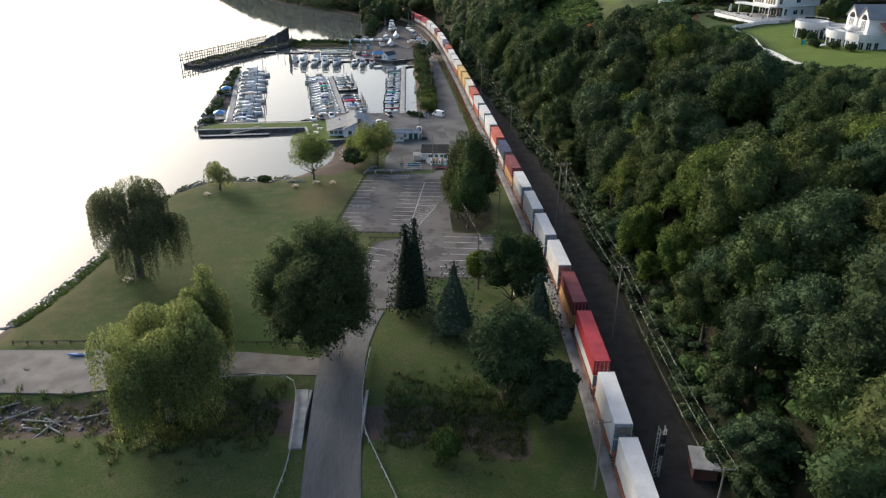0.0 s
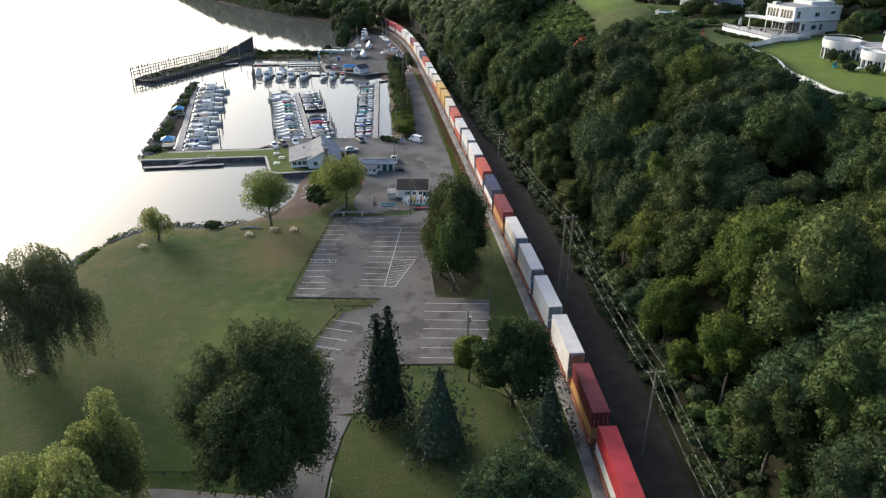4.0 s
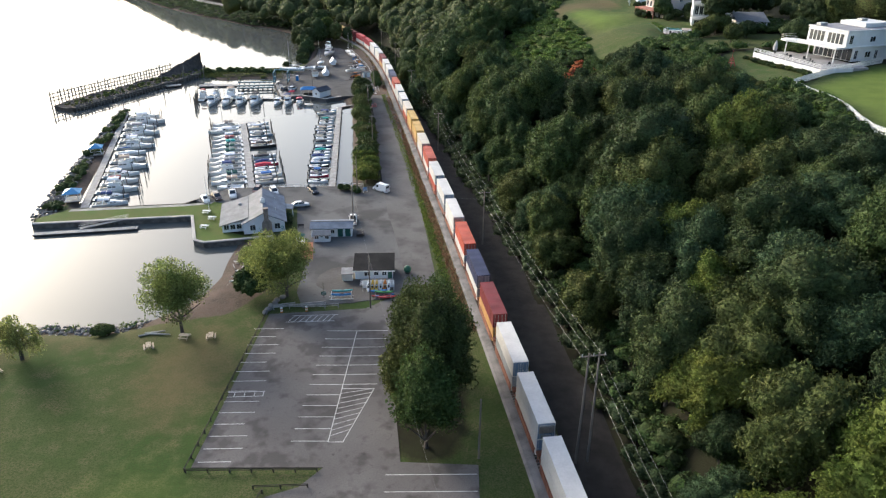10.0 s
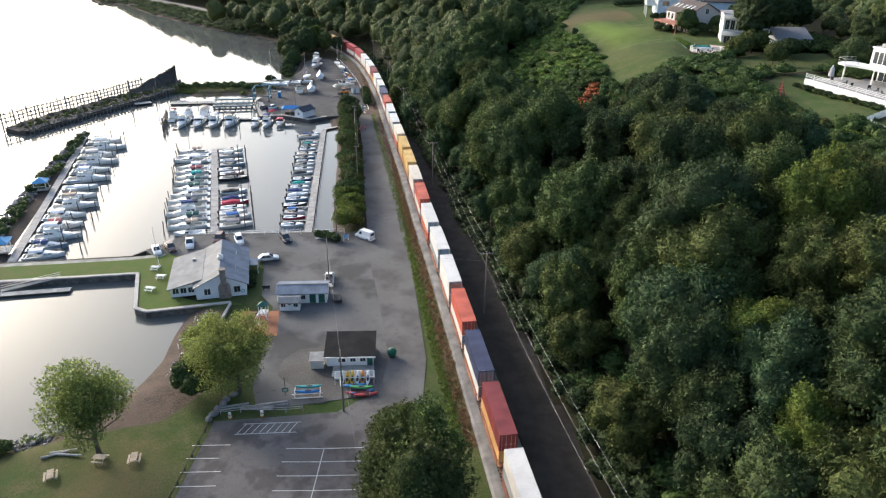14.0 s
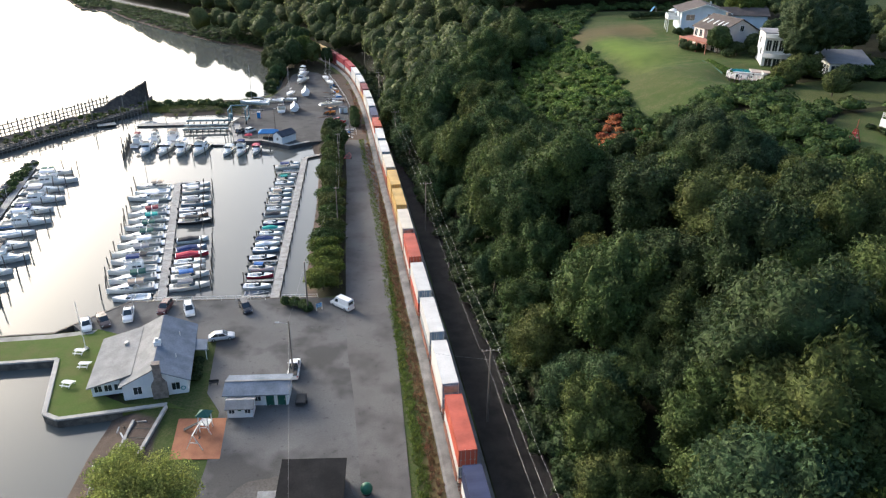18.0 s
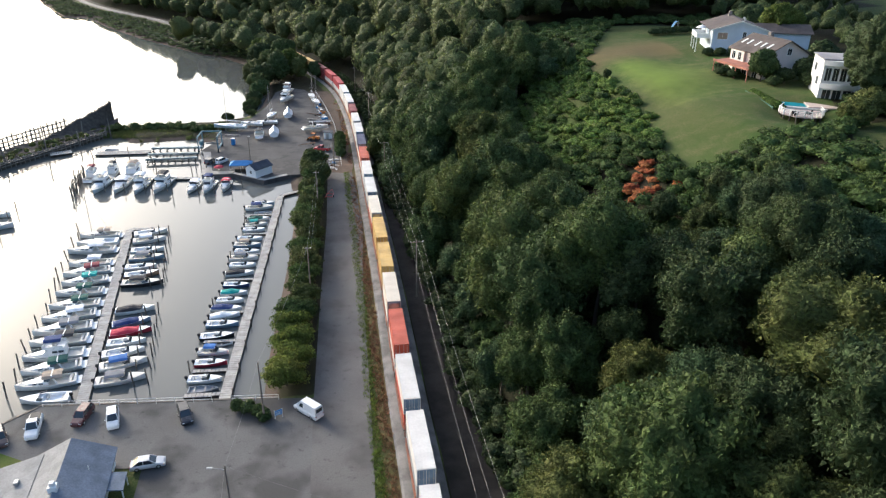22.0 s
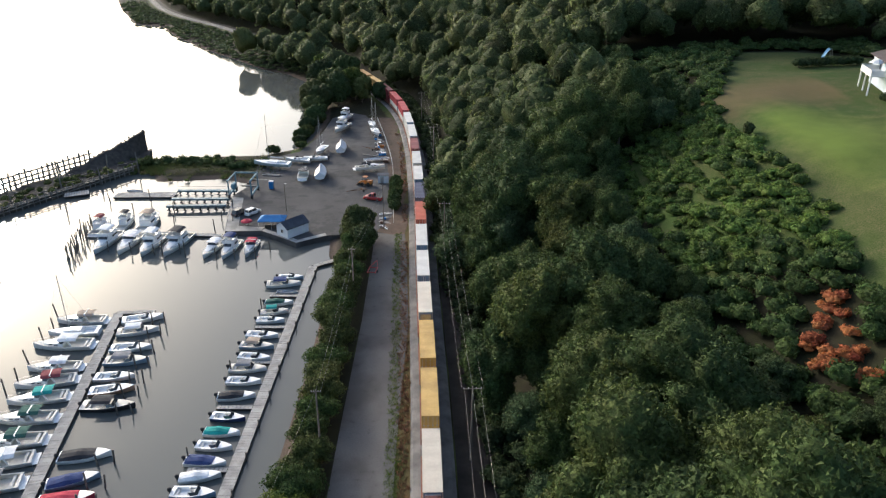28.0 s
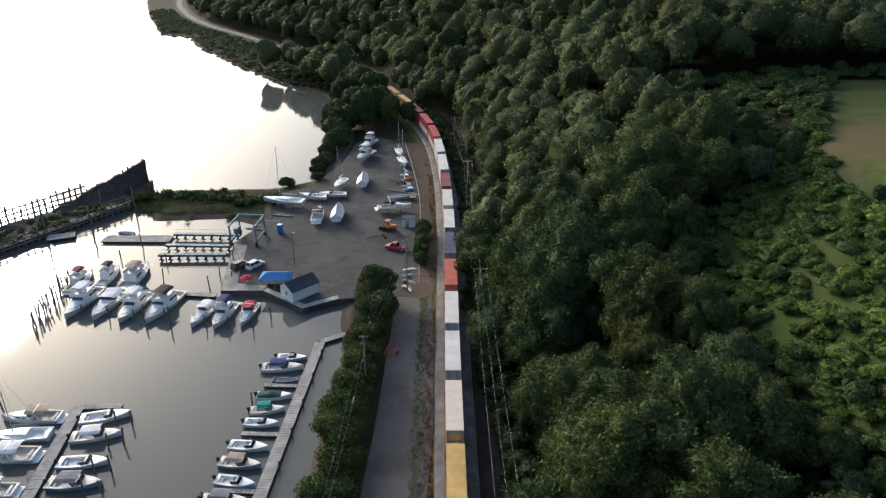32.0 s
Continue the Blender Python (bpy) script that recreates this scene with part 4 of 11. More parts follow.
# scrub and vines on the open slopes
SHRUB_ARR = [crown_arrays(1.9, 2.4, np.random.default_rng(120 + k), lobes=6, leaves=110, size=0.55, detail=2, base=0.5, clumps=14) for k in range(5)]
MOUND_ARR = [crown_arrays(2.3, 1.9, np.random.default_rng(140 + k), lobes=7, leaves=120, size=0.55, detail=3, base=0.3, clumps=26, lobe_amp=0.45) for k in range(6)]
sp = []
for y in np.arange(195, 395, 2.3):
    for x in np.arange(40, 110, 2.3):
        sp.append((x + rg.uniform(-1.3, 1.3), y + rg.uniform(-1.3, 1.3)))
sp = np.array(sp)
sz, _, _, sdd, _, sl = land_height(sp[:, 0], sp[:, 1])
edge = (sl > -9) & (sl < -1.2) & ((sp[:, 0] < 80) | (sp[:, 1] < 236))
open_ground = (inside_dist(sp[:, 0], sp[:, 1], OPEN_SLOPE) > -5) | (inside_dist(sp[:, 0], sp[:, 1], OPEN_SLOPE_S) > -3)
patchy = np.array([noise.noise((x * 0.11, y * 0.11, 7.7)) for x, y in sp])
# south of this line the slope's shade is put into darker leaves
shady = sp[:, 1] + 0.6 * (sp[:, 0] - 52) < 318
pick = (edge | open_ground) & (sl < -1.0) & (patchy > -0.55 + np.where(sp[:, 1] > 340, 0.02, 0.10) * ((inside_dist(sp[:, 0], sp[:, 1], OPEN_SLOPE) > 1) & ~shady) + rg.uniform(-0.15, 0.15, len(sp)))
for hx, hy, hr in HOUSES_CLEAR:
    pick &= np.hypot(sp[:, 0] - hx, sp[:, 1] - hy) > hr - 5
red = (np.hypot((sp[:, 0] - 60) / 4.6, (sp[:, 1] - 294) / 8) < 1) & (patchy > -0.3)
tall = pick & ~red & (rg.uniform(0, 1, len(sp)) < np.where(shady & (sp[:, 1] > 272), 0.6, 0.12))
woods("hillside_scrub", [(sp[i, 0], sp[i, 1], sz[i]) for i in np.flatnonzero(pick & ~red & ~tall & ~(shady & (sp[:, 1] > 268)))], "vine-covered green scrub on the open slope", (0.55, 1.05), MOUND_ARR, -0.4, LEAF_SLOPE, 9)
woods("slope_bushes", [(sp[i, 0], sp[i, 1], sz[i]) for i in np.flatnonzero(tall | (pick & ~red & shady & (sp[:, 1] > 268)))], "scattered bushes on the open slope, darkened for its shade", (0.6, 1.25), SHRUB_ARR, -0.2, LEAF_UNDER, 29)
woods("sumac_patch", [(sp[i, 0], sp[i, 1], sz[i]) for i in np.flatnonzero(red)], "patch of rusty red sumac on the slope", (0.4, 0.72), MOUND_ARR, 0.1, LEAF_RED, 10)
# undergrowth wherever no tree covers the hillside
ug = np.array([(x + rg.uniform(-1.2, 1.2), y + rg.uniform(-1.2, 1.2)) for y in np.arange(70, 440, 2.8) for x in np.arange(28, 130, 2.8)])
uz, _, _, ud, _, ul = land_height(ug[:, 0], ug[:, 1])
tree_at = np.array([(c[0], c[1]) for c in cand])
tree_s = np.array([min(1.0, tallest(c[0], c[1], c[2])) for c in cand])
free = (ud > cleared(ug[:, 1]) + 1.0) & (ul < -1.0)
for hx, hy, hr in HOUSES_CLEAR:
    free &= np.hypot(ug[:, 0] - hx, ug[:, 1] - hy) > hr - 5
for i in np.flatnonzero(free):
    if (np.hypot(tree_at[:, 0] - ug[i, 0], tree_at[:, 1] - ug[i, 1]) < 2.6 * tree_s).any():
        free[i] = False
free &= ~(inside_dist(ug[:, 0], ug[:, 1], OPEN_SLOPE) > -4)
UNDER_ARR = [crown_arrays(2.2, 2.0, np.random.default_rng(180 + k), lobes=6, leaves=80, size=0.6, detail=2, base=0.5, clumps=16) for k in range(5)]
woods("undergrowth", [(ug[i, 0], ug[i, 1], uz[i]) for i in np.flatnonzero(free)], "tangled green undergrowth between the hillside trees", (0.7, 1.4), UNDER_ARR, -0.2, LEAF_UNDER, 35)
LOW_ARR = [crown_arrays(2.7, 1.8, np.random.default_rng(160 + k), lobes=6, leaves=36, size=0.8, detail=2, base=0.6, clumps=16) for k in range(5)]
fb = np.array([(x + rg.uniform(-1.7, 1.7), y + rg.uniform(-1.7, 1.7)) for y in np.arange(590, 960, 4.0) for x in np.arange(-340, -60, 4.0)])
bz, _, _, bd, bs, _ = land_height(fb[:, 0], fb[:, 1])
bank_low = (bd < -9) & (bs > 1.5) & (rg.uniform(0, 1, len(fb)) < 0.85)
woods("far_bank_growth", [(fb[i, 0], fb[i, 1], bz[i]) for i in np.flatnonzero(bank_low)], "low green growth on the far river bank", (0.5, 1.15), LOW_ARR, -0.15, LEAF_WOOD, 12)

# ---- train ----
def on_track(s):
    x, y = np.interp(s, s_r, RAIL[:, 0]), np.interp(s, s_r, RAIL[:, 1])
    dx, dy = np.interp(s, s_r, d_r[:, 0]), np.interp(s, s_r, d_r[:, 1])
    return float(x), float(y), math.degrees(math.atan2(dy, dx)) - 90


def track_s(y):
    return float(np.interp(y, RAIL[:, 1], s_r))


def painted(name, c, wear=0.7):
    return surf(name, c, tuple(wear * k for k in c), 0.35, 0.6, bump=0.05, fine=3, grit=0.12, rnd=0.06)


BOX_PAINT = {"red": painted("red_container_paint", (0.42, 0.035, 0.045)), "maroon": painted("maroon_container_paint", (0.20, 0.03, 0.035)),
             "white": painted("white_container_paint", (0.64, 0.62, 0.59), 0.86), "cream": painted("cream_container_paint", (0.62, 0.555, 0.46), 0.88),
             "tan": painted("ochre_container_paint", (0.52, 0.30, 0.11)), "yellow": painted("yellow_container_paint", (0.62, 0.40, 0.13)),
             "navy": painted("navy_container_paint", (0.03, 0.04, 0.10)), "orange": painted("orange_red_container_paint", (0.50, 0.10, 0.06)),
             "grey": painted("grey_container_paint", (0.30, 0.32, 0.34)), "blue": painted("blue_door_paint", (0.16, 0.24, 0.34))}
WELL = surf("rust_red_well_steel", (0.26, 0.10, 0.06), (0.15, 0.06, 0.04), 0.5, 0.75, fine=4)


def corrugated(length, width, h, depth=0.045, pitch=0.28):
    """A container body with ribbed long sides and end, its base at z = 0."""
    g = Geo()
    n = int(length / pitch) * 2
    prof = []
    for i in range(n + 1):
        y = -length / 2 + 0.12 + (length - 0.24) * i / n
        prof.append((y, depth if (i // 2) % 2 else 0.0))
    for side in (1, -1):
        v = []
        for y, o in prof:
            v += [(side * (width / 2 - o), y, 0.16), (side * (width / 2 - o), y, h - 0.12)]
        f = [(2 * i, 2 * i + 2, 2 * i + 3, 2 * i + 1) for i in range(n)]
        g.add(v, f if side > 0 else [q[::-1] for q in f])
        g.box(side * (width / 2 - 0.05), 0, 0, 0.10, length, 0.17), g.box(side * (width / 2 - 0.04), 0, h - 0.13, 0.08, length, 0.13)
    m = int(length / 1.2) * 2
    v = []
    for i in range(m + 1):
        y = -length / 2 + 0.1 + (length - 0.2) * i / m
        zz = h - (0.025 if (i // 2) % 2 else 0.0)
        v += [(-width / 2 + 0.06, y, zz), (width / 2 - 0.06, y, zz)]
    g.add(v, [(2 * i, 2 * i + 1, 2 * i + 3, 2 * i + 2) for i in range(m)])
    for sy in (1, -1):
        g.box(0, sy * (length / 2 - 0.03), 0, width - 0.06, 0.06, h)
        for sx in (1, -1):
            g.box(sx * (width / 2 - 0.08), sy * (length / 2 - 0.08), 0, 0.17, 0.17, h + 0.01)
    return g


_body, _door, _bars, _reefer = {}, {}, {}, {}


def container(parent, name, color, length, z, reefer=False):
    h, w = 2.75, 2.55
    key = (color, length)
    if key not in _body:
        _body[key] = corrugated(length, w, h).mesh(name, BOX_PAINT[color])
    c = part(name, _body[key], None, parent, color + " ribbed steel shipping container")
    c.location = (0, 0, z)
    if length not in _bars:
        b = Geo()
        for x in (-0.95, -0.35, 0.35, 0.95):
            b.rod((x, -length / 2 - 0.05, 0.15), (x, -length / 2 - 0.05, h - 0.15), 0.03)
            b.box(x, -length / 2 - 0.06, 1.1, 0.3, 0.05, 0.08)
        _bars[length] = b.mesh("door_bar", GALV)
    dtone = "blue" if color in ("white", "cream") else ("grey" if color == "navy" else color)
    if (dtone, length) not in _door:
        d = Geo()
        for x in (-0.6, 0.6):
            d.box(x, -length / 2 - 0.02, 0.12, 1.14, 0.045, h - 0.24, c=0.015)
        _door[dtone, length] = d.mesh("end_door", BOX_PAINT[dtone])
    dd = part("end_door", _door[dtone, length], None, c)
    dd.location = (0, 0, 0)
    bb = part("door_bar", _bars[length], None, c, "galvanised locking bars")
    if reefer:
        if length not in _reefer:
            r = Geo()
            r.box(0, -length / 2 - 0.16, 1.2, 2.1, 0.30, 1.35, c=0.06)
            for x in (-0.5, 0.5):
                r.rod((x, -length / 2 - 0.31, 2.05), (x, -length / 2 - 0.36, 2.05), 0.36, 0.36, 12)
            r.box(0, -length / 2 - 0.12, 0.25, 1.5, 0.2, 0.6, c=0.05)
            _reefer[length] = r.mesh("cooling_unit", STEEL)
        part("cooling_unit", _reefer[length], None, c, "grey refrigeration unit")
    return c


_carparts = {}


def well_car(s_mid, pitch, upper, lower, ulen, llen, reefer=False):
    x, y, rz = on_track(s_mid)
    car = thing("container_car", x, y, 2.06, rz, "rust-red well car carrying a stacked " + upper + " container", "railway car", "container train cars")
    if pitch not in _carparts:
        g = Geo()
        L = pitch - 1.0
        for sx in (1, -1):
            g.box(sx * 1.36, 0, 0.32, 0.10, L - 2.6, 0.95, c=0.03)
            g.box(sx * 1.38, 0, 1.24, 0.20, L - 2.4, 0.08, c=0.02)
            g.box(sx * 1.38, 0, 0.28, 0.22, L - 2.6, 0.08, c=0.02)
            for i in range(int(L / 1.5)):
                g.box(sx * 1.42, -L / 2 + 2.2 + i * 1.5, 0.36, 0.06, 0.10, 0.9)
        g.box(0, 0, 0.26, 2.66, L - 2.8, 0.10)
        e = Geo()
        e.box(0, L / 2 - 0.7, 0.75, 2.5, 1.5, 0.45, c=0.05).box(0, L / 2 + 0.3, 0.80, 0.35, 0.9, 0.28, c=0.04)
        for sx in (1, -1):
            e.beam((sx * 1.2, L / 2 - 0.2, 1.2), (sx * 1.2, L / 2 - 0.2, 1.9), 0.05, 0.05)
        w = Geo()
        w.box(0.98, 0, 0.30, 0.14, 2.1, 0.35, c=0.04), w.box(-0.98, 0, 0.30, 0.14, 2.1, 0.35, c=0.04), w.box(0, 0, 0.40, 1.9, 0.4, 0.3, c=0.04)
        wh = Geo()
        wh.rod((-0.79, 0, 0.46), (-0.66, 0, 0.46), 0.46, 0.46, 14), wh.rod((0.66, 0, 0.46), (0.79, 0, 0.46), 0.46, 0.46, 14), wh.rod((-0.66, 0, 0.46), (0.66, 0, 0.46), 0.08, 0.08, 8)
        _carparts[pitch] = (g.mesh("well", WELL), e.mesh("end_platform", WELL), w.mesh("truck", RUST), wh.mesh("wheelset", STEEL), L)
    well, endp, truck, wheel, L = _carparts[pitch]
    part("well", well, None, car)
    part("end_platform", endp, None, car)
    part("end_platform", endp, None, car).matrix_basis = pose(0, 0, 0, 0, 0, 180)
    for sy in (1, -1):
        tr = part("truck", truck, None, car)
        tr.location = (0, sy * (L / 2 - 0.6), 0)
        for o in (0.88, -0.88):
            wl = part("wheelset", wheel, None, tr)
            wl.location = (0, o, 0)
    container(car, "lower_container", lower, llen, 0.38)
    container(car, "upper_container", upper, ulen, 0.38 + 2.77, reefer)
    return car


LOCO_BLUE = painted("black_locomotive_paint", (0.045, 0.045, 0.05), 0.8)
LOCO_TRIM = painted("ochre_locomotive_paint", (0.45, 0.22, 0.08))
LOCO_ROOF = painted("grey_locomotive_roof", (0.34, 0.34, 0.34))


def locomotive(s_mid):
    x, y, rz = on_track(s_mid)
    lo = thing("locomotive", x, y, 2.06, rz, "dark diesel locomotive with ochre trim pulling the train", "locomotive", "locomotives")
    f = Geo()
    f.box(0, 0, 1.05, 3.0, 21.4, 0.35, c=0.05), f.box(0, 0, 0.35, 1.8, 6.5, 0.7, c=0.15), f.box(0, 10.9, 0.45, 2.9, 0.4, 0.95, c=0.08), f.box(0, -10.9, 0.45, 2.9, 0.4, 0.95, c=0.08)
    part("underframe", f, LOCO_BLUE, lo)
    h = Geo()
    h.box(0, -2.2, 1.40, 1.9, 14.5, 2.55, c=0.18), h.box(0, 9.6, 1.40, 1.9, 2.0, 1.35, c=0.25)
    part("engine_hood", h, LOCO_BLUE, lo)
    r = Geo()
    r.box(0, -8.0, 3.6, 2.9, 3.6, 0.65, c=0.22), r.box(0, 0.5, 3.9, 1.6, 3.0, 0.35, c=0.1), r.box(0, -3.6, 3.9, 1.5, 2.0, 0.3, c=0.1)
    part("radiator", r, LOCO_ROOF, lo, "grey roof radiators and fans")
    c = Geo()
    c.box(0, 6.9, 1.40, 3.05, 3.4, 2.75, c=0.2)
    cab = part("cab", c, LOCO_TRIM, lo, "ochre cab")
    w = Geo()
    for sx in (-0.75, 0.75):
        w.box(sx, 8.61, 3.05, 1.1, 0.03, 0.65), w.box(sx, 5.19, 3.1, 0.9, 0.03, 0.55)
    for sx in (1.53, -1.53):
        w.box(sx, 7.2, 3.05, 0.03, 1.6, 0.65)
    part("window", w, GLASS, cab)
    ra = Geo()
    for sx in (1.42, -1.42):
        ra.rod((sx, -10.5, 2.4), (sx, 5.0, 2.4), 0.03, 0.03, 5)
        for k in range(9):
            ra.rod((sx, -10.5 + k * 1.93, 1.4), (sx, -10.5 + k * 1.93, 2.4), 0.025, 0.025, 5)
    part("handrail", ra, WHITE, lo)
    for sy in (1, -1):
        t = Geo()
        for sx in (1, -1):
            t.box(sx * 1.05, 0, 0.35, 0.16, 4.4, 0.5, c=0.05)
        tr = part("truck", t, LOCO_BLUE, lo)
        tr.location = (0, sy * 6.8, 0)
        for o in (-1.75, 0, 1.75):
            wh = Geo()
            wh.rod((-0.79, 0, 0.52), (-0.66, 0, 0.52), 0.52, 0.52, 14), wh.rod((0.66, 0, 0.52), (0.79, 0, 0.52), 0.52, 0.52, 14)
            wl = part("wheelset", wh, STEEL, tr)
            wl.location = (0, o, 0)
    return lo


CARS = [(40, "white", "white", 1), (40, "white", "white", 0), (40, "white", "white", 1), (53, "red", "white", 0), (40, "maroon", "tan", 0), (40, "white", "white", 1), (40, "white", "white", 0),
        (40, "white", "white", 1), (40, "white", "grey", 0), (40, "maroon", "tan", 0), (40, "navy", "white", 0), (40, "orange", "white", 0), (40, "white", "white", 1), (40, "white", "grey", 0), (40, "white", "orange", 0),
        (40, "orange", "white", 0), (40, "cream", "white", 1), (40, "yellow", "tan", 0), (40, "yellow", "tan", 0), (40, "cream", "orange", 1), (40, "white", "grey", 0), (40, "white", "white", 0), (40, "orange", "white", 0),
        (40, "navy", "white", 0), (40, "white", "white", 0), (40, "white", "white", 1), (40, "maroon", "tan", 0), (53, "white", "white", 1), (53, "white", "white", 0), (53, "red", "white", 0), (53, "red", "white", 0),
        (53, "maroon", "maroon", 0), (53, "yellow", "tan", 0), (53, "tan", "tan", 0)]
s_at = track_s(45.0)
for feet, up, low, ref in CARS:
    pitch = 18.6 if feet == 53 else 14.9
    ln = 15.6 if feet == 53 else 12.19
    well_car(s_at + pitch / 2, pitch, up, low, ln, ln, bool(ref))
    s_at += pitch
locomotive(s_at + 11.6)
locomotive(s_at + 11.6 + 22.6)

# ---- park: bays, fences, trees, tables ----
def stripe(a, b, parent, w=0.12, z=1.405):
    g = Geo()
    d = Vector((b[0] - a[0], b[1] - a[1], 0)).normalized()
    nn = Vector((-d.y, d.x, 0)) * w / 2
    p, q = Vector((*a, z)), Vector((*b, z))
    up = Vector((0, 0, 0.006))
    g.add([p - nn, q - nn, q + nn, p + nn, p - nn + up, q - nn + up, q + nn + up, p + nn + up], [(4, 5, 6, 7), (0, 1, 5, 4), (1, 2, 6, 5), (2, 3, 7, 6), (3, 0, 4, 7)])
    return part("bay_line", g, PAINT_LINE, parent)


for i in range(14):
    y = 156.6 + i * 2.72
    x = -26.2 + (y - 156) * 0.045
    stripe((x, y), (x + (5.6 if i % 3 else 4.6), y - 0.15), lot)
for x in (-24.2, -22.6, -21.0, -19.6):
    stripe((x, 171.4), (x, 172.6), lot)
stripe((-25.3, 172.6), (-19.4, 172.6), lot), stripe((-25.3, 171.4), (-19.4, 171.4), lot)
stripe((-5.3, 190.4), (-8.2, 159.8), lot)
for i in range(12):
    y = 160.0 + i * 2.75
    xs = -8.2 + (y - 159.8) * 0.095
    stripe((xs, y), (xs - 5.5, y + 0.3), lot)
    if y > 172:
        stripe((xs, y), (min(xs + 5.7, 0.6), y - 0.15), lot)
tri = [(-7.0, 172.6), (-1.7, 172.4), (-6.0, 159.7), (-8.2, 159.8)]
stripe(tri[1], tri[2], lot), stripe(tri[2], tri[3], lot), stripe(tri[0], tri[1], lot)
for i in range(1, 10):
    t = i / 10
    a = (-8.2 + 1.2 * t, 159.8 + 12.8 * t)
    b = (-6.0 + 4.3 * min(1, t + 0.12), 159.7 + 12.7 * min(1, t + 0.12))
    stripe(a, b, lot, 0.10)
for i in range(7):
    y = 152.6 - 3.18 * i
    stripe((0.3 - 0.18 * i, y), (13.0 - 0.22 * i, y - 0.6), lot)
for i in range(9):
    y = 146.7 - 2.95 * i
    x = -17.7 - 0.30 * (146.7 - y) if y > 131 else -22.0 + 0.12 * (131 - y)
    stripe((x, y), (x + 5.3, y - 1.5), lot)
for i in range(8):
    stripe((-18.6 + i * 1.1, 194.2), (-17.6 + i * 1.1, 196.3), lot, 0.10)
stripe((-19, 194.1), (-9.8, 194.1), lot), stripe((-18, 196.4), (-9.2, 196.4), lot)


def rail_fence(name, pts, label, h=0.75, post=0.09, gap=2.4, rails=(0.45, 0.7), material=TIMBER_DARK, category="fence", flat=0.03, deep=0.12, z=None):
    """Posts and rails along a plan line."""
    line = spline(pts, gap) if len(pts) > 2 else np.linspace(pts[0], pts[1], max(2, int(np.hypot(pts[1][0] - pts[0][0], pts[1][1] - pts[0][1]) / gap)))
    fx, fy = line[0][:2]
    base = ground_at(fx, fy) if z is None else z
    ob = thing(name, float(fx), float(fy), base, 0, label, category)
    pm = Geo().box(0, 0, -0.4, post * 2, post * 2, h + 0.4, c=0.015).mesh("post", material)
    zs = [(ground_at(p[0], p[1]) if z is None else z) - base for p in line]
    for p, dz in zip(line, zs):
        o = part("post", pm, None, ob)
        o.location = (p[0] - fx, p[1] - fy, dz)
    for r in rails:
        for (a, za), (b, zb) in zip(list(zip(line, zs))[:-1], list(zip(line, zs))[1:]):
            g = Geo().beam((a[0] - fx, a[1] - fy, za + r), (b[0] - fx, b[1] - fy, zb + r), flat, deep)
            part("rail", g, material, ob)
    return ob


rail_fence("car_park_fence", [(-27.6, 154.9), (-23.1, 197.6)], "low dark timber fence edging the car park", z=1.3)
rail_fence("car_park_fence", [(-27.4, 154.7), (-9.2, 153.8)], "low dark timber fence edging the car park", z=1.3)
rail_fence("car_park_fence", [(-16.2, 150.2), (-20.0, 139.8), (-22.9, 131)], "low dark timber fence beside parking bays", z=1.3)
rail_fence("car_park_fence", [(-17.5, 151.0), (-10.2, 150.9)], "low dark timber fence on a grass strip", z=1.3)
rail_fence("car_park_fence", [(-4.2, 130.7), (11.2, 130.6)], "low dark timber fence behind parking bays", z=1.3)
rail_fence("guard_rail", [(-38.5, 95.2), (-34, 95.5), (-29, 95.9), (-26, 95.2), (-24.3, 93.0), (-23.2, 87), (-22.3, 80), (-22.0, 74), (-22.6, 66)], "curved galvanised guard rail beside the creek bridge", 0.8, 0.06, 1.9, (0.6,), GALV, "guard rail", 0.06, 0.32, 1.35)
rail_fence("guard_rail", [(-13.0, 104), (-13.1, 92.5), (-11.9, 83), (-10.0, 77.9), (-6.3, 69), (-2.5, 60)], "galvanised guard rail along the park road", 0.8, 0.06, 1.9, (0.6,), GALV, "guard rail", 0.06, 0.32, 1.35)
rail_fence("lawn_fence", [(-78, 106.0), (-60, 106.2), (-36, 106.0), (-26, 105.5)], "low timber rail edging the park lawn", z=1.3)
paved("pavement", [(-24.0, 92.5), (-22.0, 92.5), (-20.6, 78.5), (-22.6, 78.5)], CONCRETE, "narrow concrete footway over the creek", 0.5, 1.47)
g = Geo()
for sx in (-21.6, -12.4):
    g.box(sx, 86, -0.6, 0.5, 13, 2.0, c=0.05)
solid("bridge_wall", g, CONCRETE, "low concrete walls of the creek bridge", "bridge", kind="structure")


def broadleaf(name, x, y, R, H, label, material, leaves=4200, size=0.42, lobes=14, trunk_h=None, base=0.18, seed=1, group="", z=None, trunk_r=None, clumps=None, loose=0.0, amp=0.27):
    rgx = np.random.default_rng(seed)
    th = H * 0.2 if trunk_h is None else trunk_h
    V, F = crown_arrays(R, H - th, rgx, lobes=lobes, leaves=int(leaves * 1.3), size=size, base=base, detail=5 if R > 5 else 4, clumps=clumps or int(40 + R * 13), lobe_amp=amp + 0.12 * (loose > 0), clump_amp=0.18, loose=loose)
    ob = thing(name, x, y, ground_at(x, y) if z is None else z, 0, label, "tree", group)
    part("trunk", trunk_geo(th + 0.8, trunk_r or max(0.16, H * 0.022), rgx, 5, R * 0.55, H * 0.4), BARK, ob)
    c = part("crown", array_mesh("crown", V, F, material), None, ob)
    c.location = (0, 0, th)
    return ob


